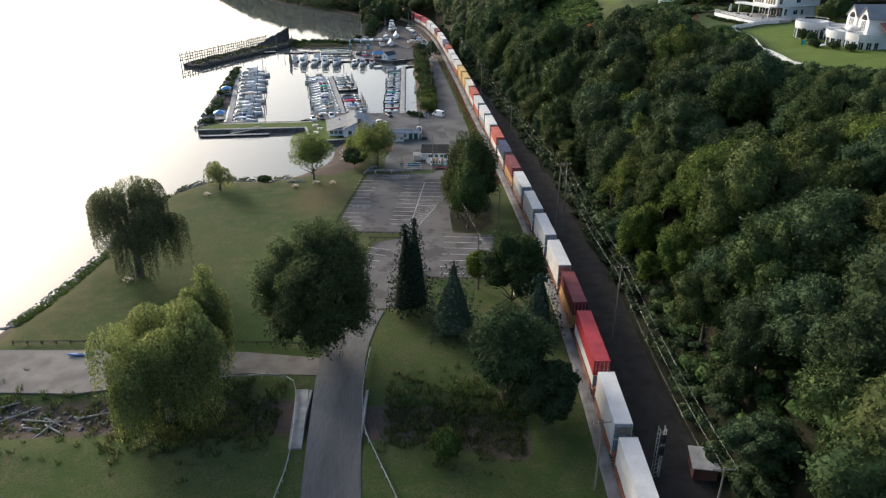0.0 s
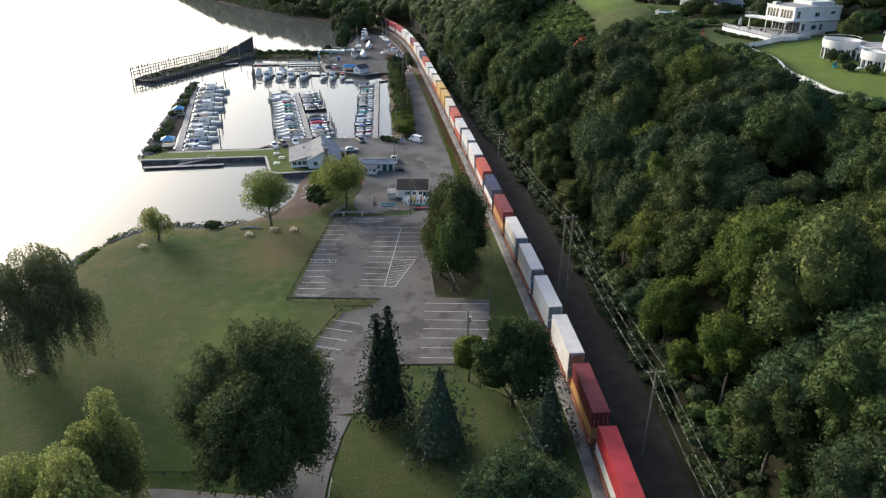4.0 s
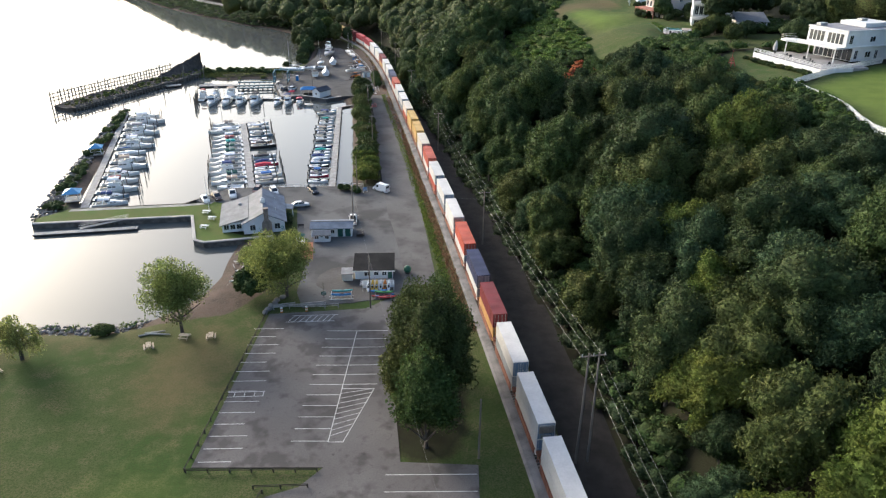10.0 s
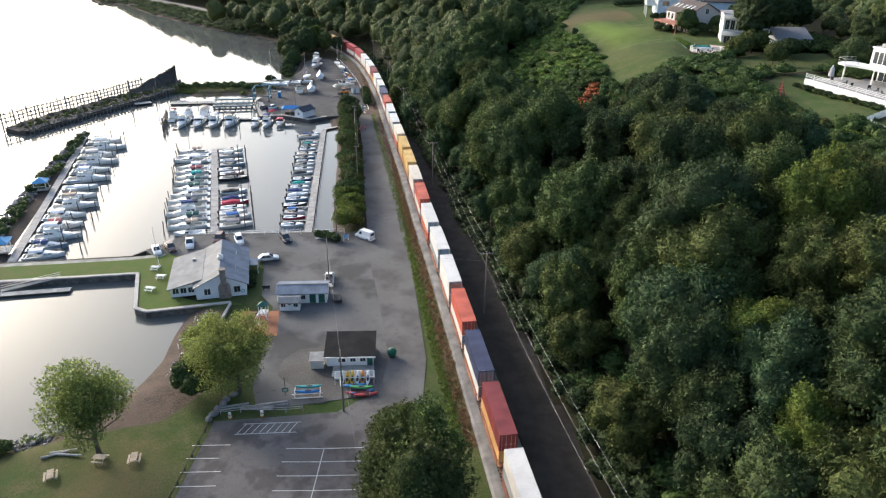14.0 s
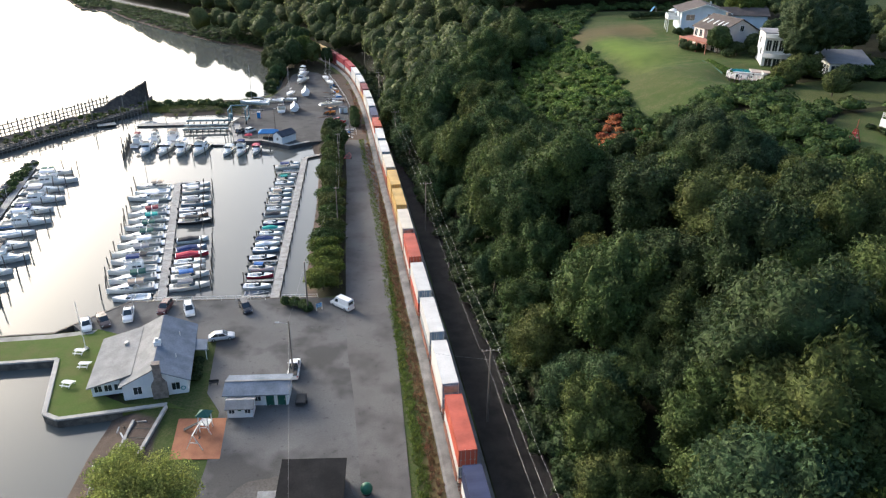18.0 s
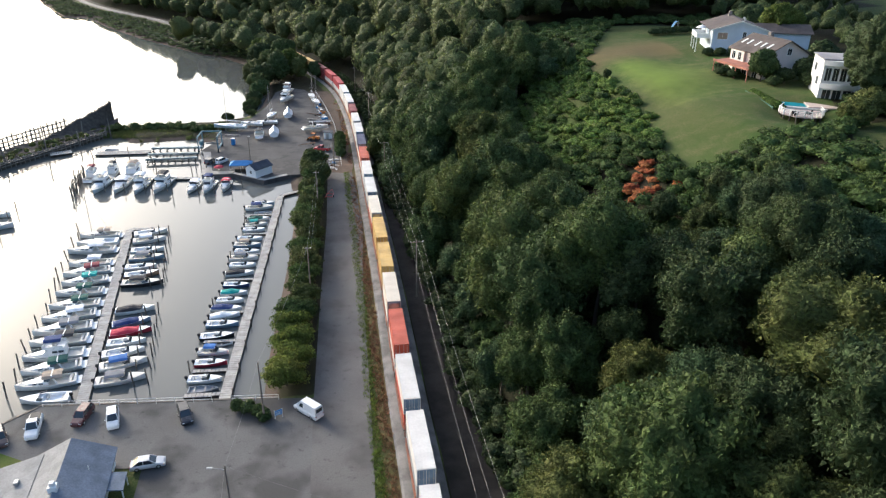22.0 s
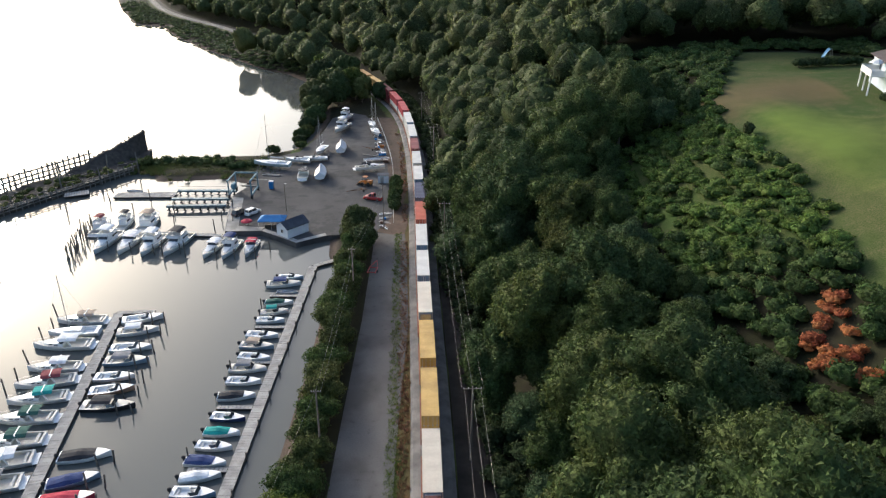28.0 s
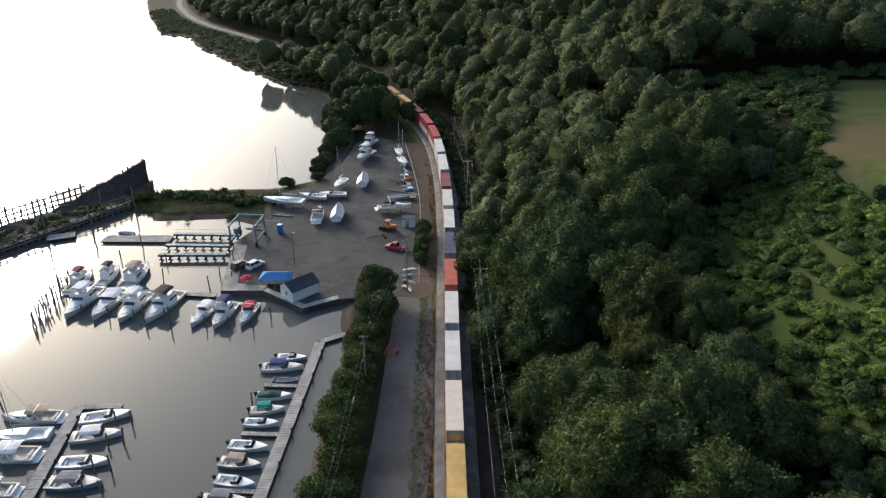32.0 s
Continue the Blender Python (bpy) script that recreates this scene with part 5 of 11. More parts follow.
def willow(x, y, R, H, label, seed, strands=620, heads=6, material=None):
    """A weeping willow: many rounded heads at uneven heights, each hung with leafy strands."""
    rgx = np.random.default_rng(seed)
    ob = thing("willow", x, y, ground_at(x, y), 0, label, "tree")
    t = Geo()
    fork = Vector((0.2, -0.1, H * 0.24))
    t.rod((0, 0, -0.5), fork, H * 0.045, H * 0.036, 9)
    cen, rad = [], []
    for i in range(heads):
        a = 2.4 * i + rgx.uniform(-.4, .4)
        f = (i + 0.5) / heads
        rr = R * (0.86 - 0.40 * f) * rgx.uniform(0.45, 1.12)
        top = Vector((rr * math.cos(a), rr * math.sin(a), H * (0.50 + 0.42 * f ** 0.8) * rgx.uniform(0.86, 1.12)))
        mid = fork.lerp(top, 0.55) + Vector((0, 0, H * 0.05))
        t.rod(fork, mid, H * 0.022, H * 0.014, 7), t.rod(mid, top, H * 0.014, H * 0.005, 6)
        cen.append(top), rad.append(R * rgx.uniform(0.8, 1.3) * 0.82 / math.sqrt(heads))
    part("trunk", t, BARK, ob)
    P, N = [], []
    for i in range(strands):
        k = int(rgx.integers(len(cen)))
        q = rgx.normal(0, 1, 3)
        q /= np.linalg.norm(q)
        q[2] = abs(q[2])
        p = np.array(cen[k]) + q * rad[k] * np.array([1, 1, 0.75])
        long = rgx.uniform(0.15, 0.55) * H
        for j in range(int(long / 0.26)):
            z = p[2] - j * 0.26
            if z < 0.6:
                break
            spread = 0.5 * (1 - math.exp(-j * 0.25))
            P.append((p[0] + q[0] * spread + rgx.normal(0, 0.14), p[1] + q[1] * spread + rgx.normal(0, 0.14), z))
            N.append((0.6 * q[0] + rgx.normal(0, .2), 0.6 * q[1] + rgx.normal(0, .2), 0.9 if j < 4 else 0.5))
    V1, F1 = leaf_cards(np.array(P), np.array(N), 0.44, rgx, droop=0.75, jitter=0.6, aspect=0.4)
    iv, jf = ICO
    VV, FF, k = [], [], 0
    for c, r in zip(cen, rad):
        VV.append(iv * (r * 0.26 * (1 + rgx.uniform(-.25, .25, len(iv))))[:, None] * np.array([1, 1, 1.15]) + np.array(c) - np.array([0, 0, r * 0.45]))
        FF.append(np.hstack([jf, jf[:, -1:]]) + k)
        k += len(iv)
    part("crown", array_mesh("crown", np.vstack(VV + [V1]), np.vstack(FF + [F1 + k]), material or LEAF_WILLOW), None, ob)
    return ob


def conifer(x, y, R, H, label, seed, tops=1, material=None, taper=0.72):
    rgx = np.random.default_rng(seed)
    ob = thing("conifer", x, y, ground_at(x, y), 0, label, "tree")
    t = Geo().rod((0, 0, -0.4), (0, 0, H * 0.93), H * 0.018, 0.04, 8)
    P, N = [], []
    cen = [(0.0, 0.0, 1.0)] if tops == 1 else [(0.9, 0.3, 1.0), (-0.8, -0.2, 0.95)]
    VV, FF, k = [], [], 0
    for cx, cy, hs in cen:
        z = H * 0.10
        while z < H * hs * 0.99:
            f = 1 - (z / (H * hs))
            r = R * (f ** taper) * rgx.uniform(0.84, 1.08) + 0.12
            nb = max(7, int(20 * f + 5))
            for b in range(nb):
                a = 2 * math.pi * b / nb + rgx.uniform(-.3, .3)
                for s in np.arange(0.2, 1.01, 0.11 / max(0.3, f)):
                    rr = r * s
                    P.append((cx + rr * math.cos(a) + rgx.normal(0, .1), cy + rr * math.sin(a) + rgx.normal(0, .1), z + 0.1 * H * 0.1 - 0.32 * rr + rgx.normal(0, .08)))
                    N.append((math.cos(a) * 0.6, math.sin(a) * 0.6, 0.9))
            z += 0.42 + 0.25 * f
        ring = [[(cx + R * 0.5 * fr * math.cos(q * math.pi / 5), cy + R * 0.5 * fr * math.sin(q * math.pi / 5), H * (0.1 + (hs - 0.12) * (1 - fr))) for q in range(10)] for fr in (1, 0.75, 0.5, 0.25, 0.03)]
        gg = Geo().loft(ring, cap=False)
        v = np.array(gg.v)
        VV.append(v + rgx.normal(0, .12, v.shape)), FF.append(np.array(gg.f) + k)
        k += len(v)
    V1, F1 = leaf_cards(np.array(P), np.array(N), 0.62, rgx, jitter=0.5, aspect=0.55)
    part("trunk", t, BARK, ob)
    part("crown", array_mesh("crown", np.vstack(VV + [V1]), np.vstack(FF + [F1 + k]), material or LEAF_SPRUCE), None, ob)
    return ob


willow(-65.2, 132.3, 11.6, 21.0, "large weeping willow by the river in a painted backlit grey-green", 21, 1700, 9, LEAF_WILLOW_BACKLIT)
willow(-42.6, 86.5, 11.6, 18.5, "broad yellow-green weeping willow beside the creek", 22, 2600, 17)
willow(-39.6, 98.6, 4.6, 18.4, "slender weeping willow behind a broader one", 24, 900, 12)
willow(-63.0, 184.2, 3.8, 8.2, "small round willow near the river edge", 23, 420, 8)
broadleaf("shade_tree", -21.9, 104.9, 10.6, 24.5, "huge round dark green shade tree beside the park road", LEAF_PARK, 30000, 0.40, 26, 0.7, -0.12, 31, clumps=320, amp=0.17, loose=0.5)
conifer(-6.3, 117.5, 5.0, 19.9, "tall dark twin-topped spruce on the lawn", 32, 2)
conifer(1.9, 110.5, 7.4, 14.6, "broad bluish pine on the lawn", 33, 1, LEAF_PINE, 0.40)
conifer(17.6, 110.5, 5.8, 12.4, "bluish pine beside the railway", 34, 1, LEAF_PINE, 0.40)
broadleaf("maple", 13.9, 119.8, 6.5, 16.0, "round dark green maple beside the railway", LEAF_WOOD, 8000, 0.42, 14, 0.7, 0.0, 35, loose=0.4)
broadleaf("young_tree", 7.3, 126.6, 2.5, 9.2, "slender yellow-green young tree by the car park", LEAF_BRIGHT, 1500, 0.36, 6, 2.0, 0.0, 36)
broadleaf("ash_tree", 9.6, 90.0, 7.8, 17.5, "large light green tree beside the railway", LEAF_BLUISH, 6500, 0.44, 13, 1.6, 0.0, 37, loose=0.5)
broadleaf("ash_tree", 15.5, 84.0, 5.2, 11.4, "dark green tree in the creek hollow", LEAF_DARK, 3000, 0.42, 9, 1.5, 0.0, 38)
broadleaf("young_tree", 0.3, 76.5, 2.2, 5.0, "small bright green tree on rough grass", LEAF_BRIGHT, 1100, 0.34, 6, 0.8, 0.0, 39)
for k, (x, y, R, H) in enumerate([(6.2, 158.0, 5.4, 16.5), (8.4, 165.0, 5.6, 22.5), (5.6, 171.5, 5.2, 20.0), (9.0, 176.5, 4.8, 18.5), (3.6, 164.5, 4.4, 14.5), (5.4, 181.5, 4.4, 15.5)]):
    broadleaf("oak", x, y, R, H, "tall shaggy olive-green oak between the car park and railway", LEAF_OLIVE if k % 3 else LEAF_UNDER, 4600, 0.42, 12, 0.4, 0.0, 41 + k, "oaks by the track", loose=0.6)
broadleaf("shore_tree", -37.6, 191.4, 7.2, 14.6, "spreading light green tree on the beach edge", LEAF_SHORE, 11000, 0.34, 9, 2.6, 0.1, 45, loose=1.35)
broadleaf("shore_tree", -20.2, 204.4, 7.4, 14.6, "spreading green tree beside the kayak yard", LEAF_SHORE, 13000, 0.34, 10, 1.8, 0.05, 46, loose=1.35)
broadleaf("bush", -27.3, 204.6, 4.0, 6.2, "dense green bush on the beach edge", LEAF_WOOD, 2000, 0.34, 8, 0.5, 0.3, 47)
broadleaf("bush", -27.4, 213.5, 4.2, 8.4, "sprawling light green bush beside the slipway", LEAF_SHORE, 4600, 0.34, 9, 0.3, 0.1, 48, loose=1.0)
broadleaf("bush", -52.5, 192.8, 2.0, 2.0, "low green bush on the shore", LEAF_WOOD, 700, 0.3, 6, 0.1, 0.3, 49)
# hedge along the marina side of the lane
rgh = np.random.default_rng(3)
for k, y in enumerate(np.arange(272, 378, 5.2)):
    x = -5.7 - (y - 272) * 0.060 + rgh.uniform(-0.8, 0.8)
    bright = y < 291
    H = rgh.uniform(4.2, 6.2) if y < 330 else rgh.uniform(4.5, 7.5)
    broadleaf("shrub", float(x), float(y), rgh.uniform(3.3, 4.4), H, ("bright yellow-green" if bright else "dark green") + " overgrown shrub between lane and marina", LEAF_BRIGHT if bright else (LEAF_WOOD, LEAF_UNDER, LEAF_OLIVE)[k % 3],
              2200, 0.36, 9, 0.3, 0.04, 200 + k, "lane shrubs", loose=0.5)
broadleaf("yard_tree", -12.0, 379.5, 4.2, 8.8, "dark green tree at the boat yard gate", LEAF_DARK, 2600, 0.42, 11, 1.0, 0.05, 61)
broadleaf("yard_tree", -9.2, 371.0, 3.6, 7.6, "dark green tree at the end of the lane", LEAF_DARK, 2000, 0.42, 10, 0.8, 0.05, 62)
for k, (x, y, R, H) in enumerate([(-46, 527, 7, 15), (-38, 534, 6, 14), (-55, 548, 7, 16), (-44, 548, 7, 17), (-58, 566, 7, 15)]):
    broadleaf("bank_tree", x, y, R, H, "green tree crowding the river bank behind the boat yard", (LEAF_WOOD, LEAF_BRIGHT, LEAF_DARK)[k % 3], 2400, 0.6, 12, 2.0, 0.03, 70 + k, "bank trees")

for k, (x, y, R, H) in enumerate([(-47.5, 468, 2.6, 3.4), (-48.5, 474, 3.2, 5.0), (-48.0, 481, 3.0, 4.2), (-49.0, 488, 3.6, 6.0), (-48.0, 496, 4.4, 8.5), (-50.0, 504, 5.0, 11), (-49.0, 513, 5.5, 13), (-43.0, 521, 5.5, 14), (-54.0, 521, 6.0, 14), (-53, 452, 2.4, 2.6), (-45, 458, 2.2, 2.4), (-34, 529, 5, 12), (-26, 530, 4.5, 9)]):
    broadleaf("bank_bush" if H < 8 else "bank_tree", x, y, R, H, "tangled growth on the bank beside the boat yard", (LEAF_DARK, LEAF_WOOD, LEAF_OLIVE)[k % 3], 1800, 0.42, 9, 0.3, 0.0, 500 + k, "bank growth")
for k in range(6):
    broadleaf("shrub", -5.2 - 0.33 * k, 399.5 + 3.6 * k, 1.7 + 0.3 * (k % 2), 3.0 + 0.5 * (k % 3), "green shrub between the yard fence and the track", LEAF_WOOD, 900, 0.34, 7, 0.05, 0.02, 540 + k, "trackside shrubs")
# growth along the foot of the hill and beside the track
edge_spots = []
for s in np.arange(track_s(45), track_s(560), 2.3):
    x, y, rz = on_track(s)
    a = math.radians(rz + 90)
    for o in (-0.6, 2.2):
        oo = float(cleared(y)) + o + rgh.uniform(-0.9, 1.2)
        edge_spots.append((x + math.sin(a) * oo, y - math.cos(a) * oo))
es = np.array(edge_spots)
ez = land_height(es[:, 0], es[:, 1])[0]
woods("hillfoot_growth", [(es[i, 0], es[i, 1], ez[i]) for i in range(len(es))], "tangled green undergrowth at the foot of the hill", (0.7, 1.5), SHRUB_ARR, -0.2, LEAF_DARK, 14)
TUFT_ARR = [blade_arrays(np.random.default_rng(300 + k), 16, 0.8, 0.5, 0.09) for k in range(5)]
REED_ARR = [blade_arrays(np.random.default_rng(310 + k), 26, 1.9, 0.8, 0.10) for k in range(5)]
weeds, dry = [], []
for s in np.arange(track_s(190), track_s(480), 0.2):
    x, y, rz = on_track(s)
    a = math.radians(rz + 90)
    for lst, near_o, far_o in ((dry, 3.3, 4.9), (weeds, 4.9, 6.6), (weeds, 4.9, 6.4)):
        if y > 384 and (lst is weeds or rgh.uniform() < 0.6) or (lst is dry and noise.noise((s * 0.06, 1.7, 0.3)) < -0.32):
            continue
        o = -rgh.uniform(near_o, far_o)
        lst.append((x + math.sin(a) * o, y - math.cos(a) * o, 1.32))
LEAF_WEED = foliage("rough_weeds", (0.075, 0.105, 0.034), (0.095, 0.12, 0.038), (0.125, 0.12, 0.05), trans=0.4)
LEAF_DRY = foliage("dry_weeds", (0.29, 0.16, 0.10), (0.25, 0.15, 0.09), (0.19, 0.15, 0.07), trans=0.1)
woods("track_weeds", weeds, "low green weeds along the track", (0.3, 0.65), TUFT_ARR, 0.0, LEAF_GRASS, 15)
woods("dry_weeds", dry, "reddish brown dry weeds along the track", (0.3, 0.85), TUFT_ARR, 0.0, LEAF_DRY, 16)
reeds = []
for i in range(2600):
    x = rgh.uniform(-74, 13)
    y = 86 + rgh.normal(0, 4.2)
    if -26 < x < -9 or (x < -50 and rgh.uniform() < 0.8):
        continue
    reeds.append((x, y, ground_at(x, y)))
woods("creek_reeds", reeds, "rough green weeds choking the creek bed", (0.6, 1.5), TUFT_ARR, 0.0, LEAF_WEED, 17)
bank = []
SH = np.array(SHORE[3:14])
for i in range(1100):
    k = int(rgh.integers(len(SH) - 1))
    if k >= 5 and rgh.uniform() < 0.75:
        continue
    p = SH[k] + (SH[k + 1] - SH[k]) * rgh.uniform()
    bank.append((p[0] + rgh.uniform(1.8, 4.2) * (1 if k < 6 else 0.2), p[1] - rgh.uniform(0, 2.5) * (0 if k < 6 else 1), 1.0))
woods("bank_weeds", bank, "fringe of bright weeds along the river bank", (0.35, 0.75), TUFT_ARR, 0.0, LEAF_VINE, 18)


def rocks(name, spots, label, size=(0.35, 0.95), seed=4):
    r = np.random.default_rng(seed)
    VV, FF, k = [], [], 0
    iv, jf = ICO_LOW
    for x, y, z in spots:
        s = r.uniform(*size)
        v = iv * (1 + r.uniform(-.28, .28, len(iv)))[:, None] * np.array([s, s * r.uniform(.6, 1), s * r.uniform(.45, .7)]) * 0.5
        a = r.uniform(0, 6.28)
        v = np.stack([v[:, 0] * math.cos(a) - v[:, 1] * math.sin(a), v[:, 0] * math.sin(a) + v[:, 1] * math.cos(a), v[:, 2]], 1)
        VV.append(v + np.array([x, y, z])), FF.append(np.hstack([jf, jf[:, -1:]]) + k)
        k += len(v)
    return tagged(new(name, array_mesh(name, np.vstack(VV), np.vstack(FF), STONE)), label, "stones", kind="stuff")


spots = []
for i in range(900):
    k = int(rgh.integers(5))
    p = SH[k] + (SH[k + 1] - SH[k]) * rgh.uniform()
    o = rgh.uniform(-0.6, 3.2)
    spots.append((p[0] + o, p[1], max(0.0, -0.1 + 0.3 * o)))
for i in range(350):
    k = int(6 + rgh.integers(3))
    p = SH[k] + (SH[k + 1] - SH[k]) * rgh.uniform()
    spots.append((p[0], p[1] - rgh.uniform(-0.5, 1.8), 0.25))
for i in range(420):
    k = int(6 + rgh.integers(4))
    p = SH[k] + (SH[k + 1] - SH[k]) * rgh.uniform()
    spots.append((p[0] + rgh.uniform(0, 1.5), p[1] - rgh.uniform(0.3, 4.0), rgh.uniform(0.2, 0.9)))
for k, (x, y, a) in enumerate([(-43.5, 191.0, 0.3), (-42.6, 191.6, 0.1), (-41.4, 190.8, -0.2)]):
    lg = thing("driftwood_log", x, y, ground_at(x, y) + 0.15, math.degrees(a), "bleached grey driftwood log on the beach edge", "log", "driftwood")
    part("log", Geo().rod((-1.8, 0, 0), (1.8, 0.2, 0.1), 0.2, 0.12, 8), TIMBER_GREY, lg)
rocks("riprap", spots, "grey broken stones along the river edge")
rocks("creek_stones", [(rgh.uniform(-72, -48), 86 + rgh.normal(0, 2.0), 0.3) for i in range(160)], "muddy stones in the creek mouth", (0.3, 0.8), 6)
for k in range(9):
    x, y, a = rgh.uniform(-70, -52), 86 + rgh.uniform(-3, 3), rgh.uniform(-0.6, 0.6) + (1.3 if k == 0 else 0)
    L = rgh.uniform(3, 6)
    lg = thing("driftwood_log", x, y, ground_at(x, y) + 0.25, math.degrees(a), "bleached grey driftwood log in the creek mouth", "log", "driftwood")
    part("log", Geo().rod((-L / 2, 0, 0), (L / 2, 0.2, 0.25), 0.17, 0.09, 8), TIMBER_GREY, lg)
    part("branch", Geo().rod((L * 0.1, 0, 0.1), (L * 0.35, 0.7, 0.5), 0.07, 0.03, 6), TIMBER_GREY, lg)


def picnic_table(x, y, rz, material, label, z=None):
    ob = thing("picnic_table", x, y, ground_at(x, y) if z is None else z, rz, label, "picnic table", "picnic tables")
    for i in range(4):
        part("top_board", Geo().box(-0.33 + i * 0.22, 0, 0.72, 0.20, 1.85, 0.045, c=0.01), material, ob)
    for sx in (1, -1):
        part("bench", Geo().box(sx * 0.75, 0, 0.43, 0.27, 1.85, 0.045, c=0.01), material, ob)
    for sy in (0.65, -0.65):
        g = Geo().beam((-0.75, sy, 0.0), (-0.25, sy, 0.72), 0.06, 0.09).beam((0.75, sy, 0.0), (0.25, sy, 0.72), 0.06, 0.09).beam((-0.85, sy, 0.40), (0.85, sy, 0.40), 0.05, 0.09)
        part("leg_frame", g, material, ob)
    return ob


TABLE_WOOD = surf("sun_bleached_wood", (0.46, 0.38, 0.29), (0.33, 0.27, 0.20), 0.9, 0.85, fine=6)
for x, y, r in [(-67.0, 130.2, 62), (-65.4, 180.2, 50), (-42.2, 186.6, 20), (-36.7, 189.6, 80), (-31.9, 189.4, 10)] :
    picnic_table(x, y, r, TABLE_WOOD, "weathered wooden picnic table on the park lawn")


def canoe(x, y, rz, color, label, L=3.6, z=None, name="canoe", tilt=0):
    ob = thing(name, x, y, ground_at(x, y) if z is None else z, rz, label, "boat", "small craft")
    rings = []
    for i in range(9):
        t = i / 8
        b = 0.36 * math.sin(math.pi * min(max(t, 0.03), 0.97)) ** 0.6
        yy = -L / 2 + L * t
        rise = 0.14 * abs(2 * t - 1) ** 2.5
        rings.append([(-b, yy, 0.30 + rise), (-b * 0.8, yy, 0.08 + rise), (0, yy, rise), (b * 0.8, yy, 0.08 + rise), (b, yy, 0.30 + rise), (b * 0.5, yy, 0.36 + rise), (-b * 0.5, yy, 0.36 + rise)])
    part("hull", Geo().loft(rings), color, ob, smooth=True)
    part("cockpit", Geo().ball(0, -0.1, 0.37, 0.22, 0.55, 0.03, 10, 4), BLACK, ob)
    if tilt:
        ob.matrix_basis = ob.matrix_basis @ pose(0, 0, 0, 0, tilt, 0)
    return ob


def plastic(name, c):
    return surf(name, c, tuple(0.85 * k for k in c), 0.6, 0.4, bump=0.02, fine=3, grit=0.06)


BLUE_P, TEAL_P, YELLOW_P, GREEN_P, RED_P, ORANGE_P = plastic("blue_plastic", (0.02, 0.20, 0.50)), plastic("teal_plastic", (0.03, 0.30, 0.30)), plastic("yellow_plastic", (0.65, 0.40, 0.04)), plastic("green_plastic", (0.08, 0.33, 0.10)), plastic("red_plastic", (0.45, 0.05, 0.05)), plastic("orange_plastic", (0.6, 0.2, 0.03))
canoe(-64.0, 102.3, 92, BLUE_P, "bright blue canoe lying on the landing", 4.4, 1.4)

# ---- marina: walls, docks, piles, boats ----
GRASS_TOP = surf("mown_turf", (0.075, 0.115, 0.022), (0.10, 0.115, 0.035), 0.3, 0.95, bump=0.5, fine=6, grit=0.3, spec=0.1)
STAINED = surf("stained_concrete", (0.15, 0.13, 0.11), (0.07, 0.062, 0.054), 0.9, 0.9, bump=0.4, fine=5, grit=0.4)
pen = paved("quay_lawn", [(-50.0, 247.8), (-88.3, 244.5), (-89.5, 248), (-83, 254.3), (-54, 256.6), (-47, 258.0), (-39.4, 254.5), (-39.8, 238), (-34, 234.6), (-27.6, 234.9), (-24.5, 233), (-28, 233.6), (-42.9, 231.6), (-45.6, 233.0)], GRASS_TOP, "mown grass quay with a low concrete wall", -1.6, 1.40, "lawn")
paved("quay_path", [(-83.0, 252.6), (-54.2, 255.0), (-47.4, 256.4), (-46.9, 257.8), (-54.0, 256.5), (-82.9, 254.2)], CONCRETE, "pale concrete path along the dock side of the quay", 1.2, 1.405)
for pts in ([(-27.6, 234.2), (-43.2, 231.4), (-45.8, 232.8), (-50.2, 248.0), (-88.5, 244.7)],):
    for a, b in zip(pts[:-1], pts[1:]):
        g = Geo().beam((a[0], a[1], 0.05), (b[0], b[1], 0.05), 0.5, 2.6)
        part("sea_wall", g, STAINED, pen, "dark stained concrete sea wall")
        c = Geo().beam((a[0], a[1], 1.50), (b[0], b[1], 1.50), 0.75, 0.28)
        part("wall_cap", c, surf("pale_concrete", (0.46, 0.43, 0.39), (0.36, 0.34, 0.31), 0.8, 0.9), pen)
for a, b in (((-88.5, 244.7), (-89.5, 251)), ((-54.5, 257.0), (-83.0, 254.6)), ((-50.4, 262), (-54.5, 257))):
    part("sea_wall", Geo().beam((a[0], a[1], 0.0), (b[0], b[1], 0.0), 0.4, 2.8), TIMBER_DARK, pen, "dark timber bulkhead")
g = Geo()
pk = solid("quay_wall", Geo().beam((-52.2, 259.6, 0.1), (-44.5, 268.2, 0.1), 0.4, 2.7).beam((-44.5, 268.2, 0.1), (-7.0, 268.4, 0.1), 0.4, 2.7), STAINED, "concrete quay wall of the marina yard", "quay wall", kind="structure")

PILE = surf("weathered_pile", (0.17, 0.145, 0.12), (0.09, 0.078, 0.066), 0.9, 0.9, fine=5)
_pile = {}


def pile(x, y, h=2.6, lean=(0, 0), label="weathered wooden mooring pile standing in the water", z=0.0):
    k = round(h, 1)
    if k not in _pile:
        _pile[k] = Geo().rod((0, 0, -2.5), (0, 0, h), 0.16, 0.13, 8).mesh("mooring_post", PILE)
    ob = tagged(new("mooring_post", _pile[k]), label, "pile", "mooring piles")
    ob.matrix_basis = pose(x, y, z, lean[0], lean[1], 0)
    return ob


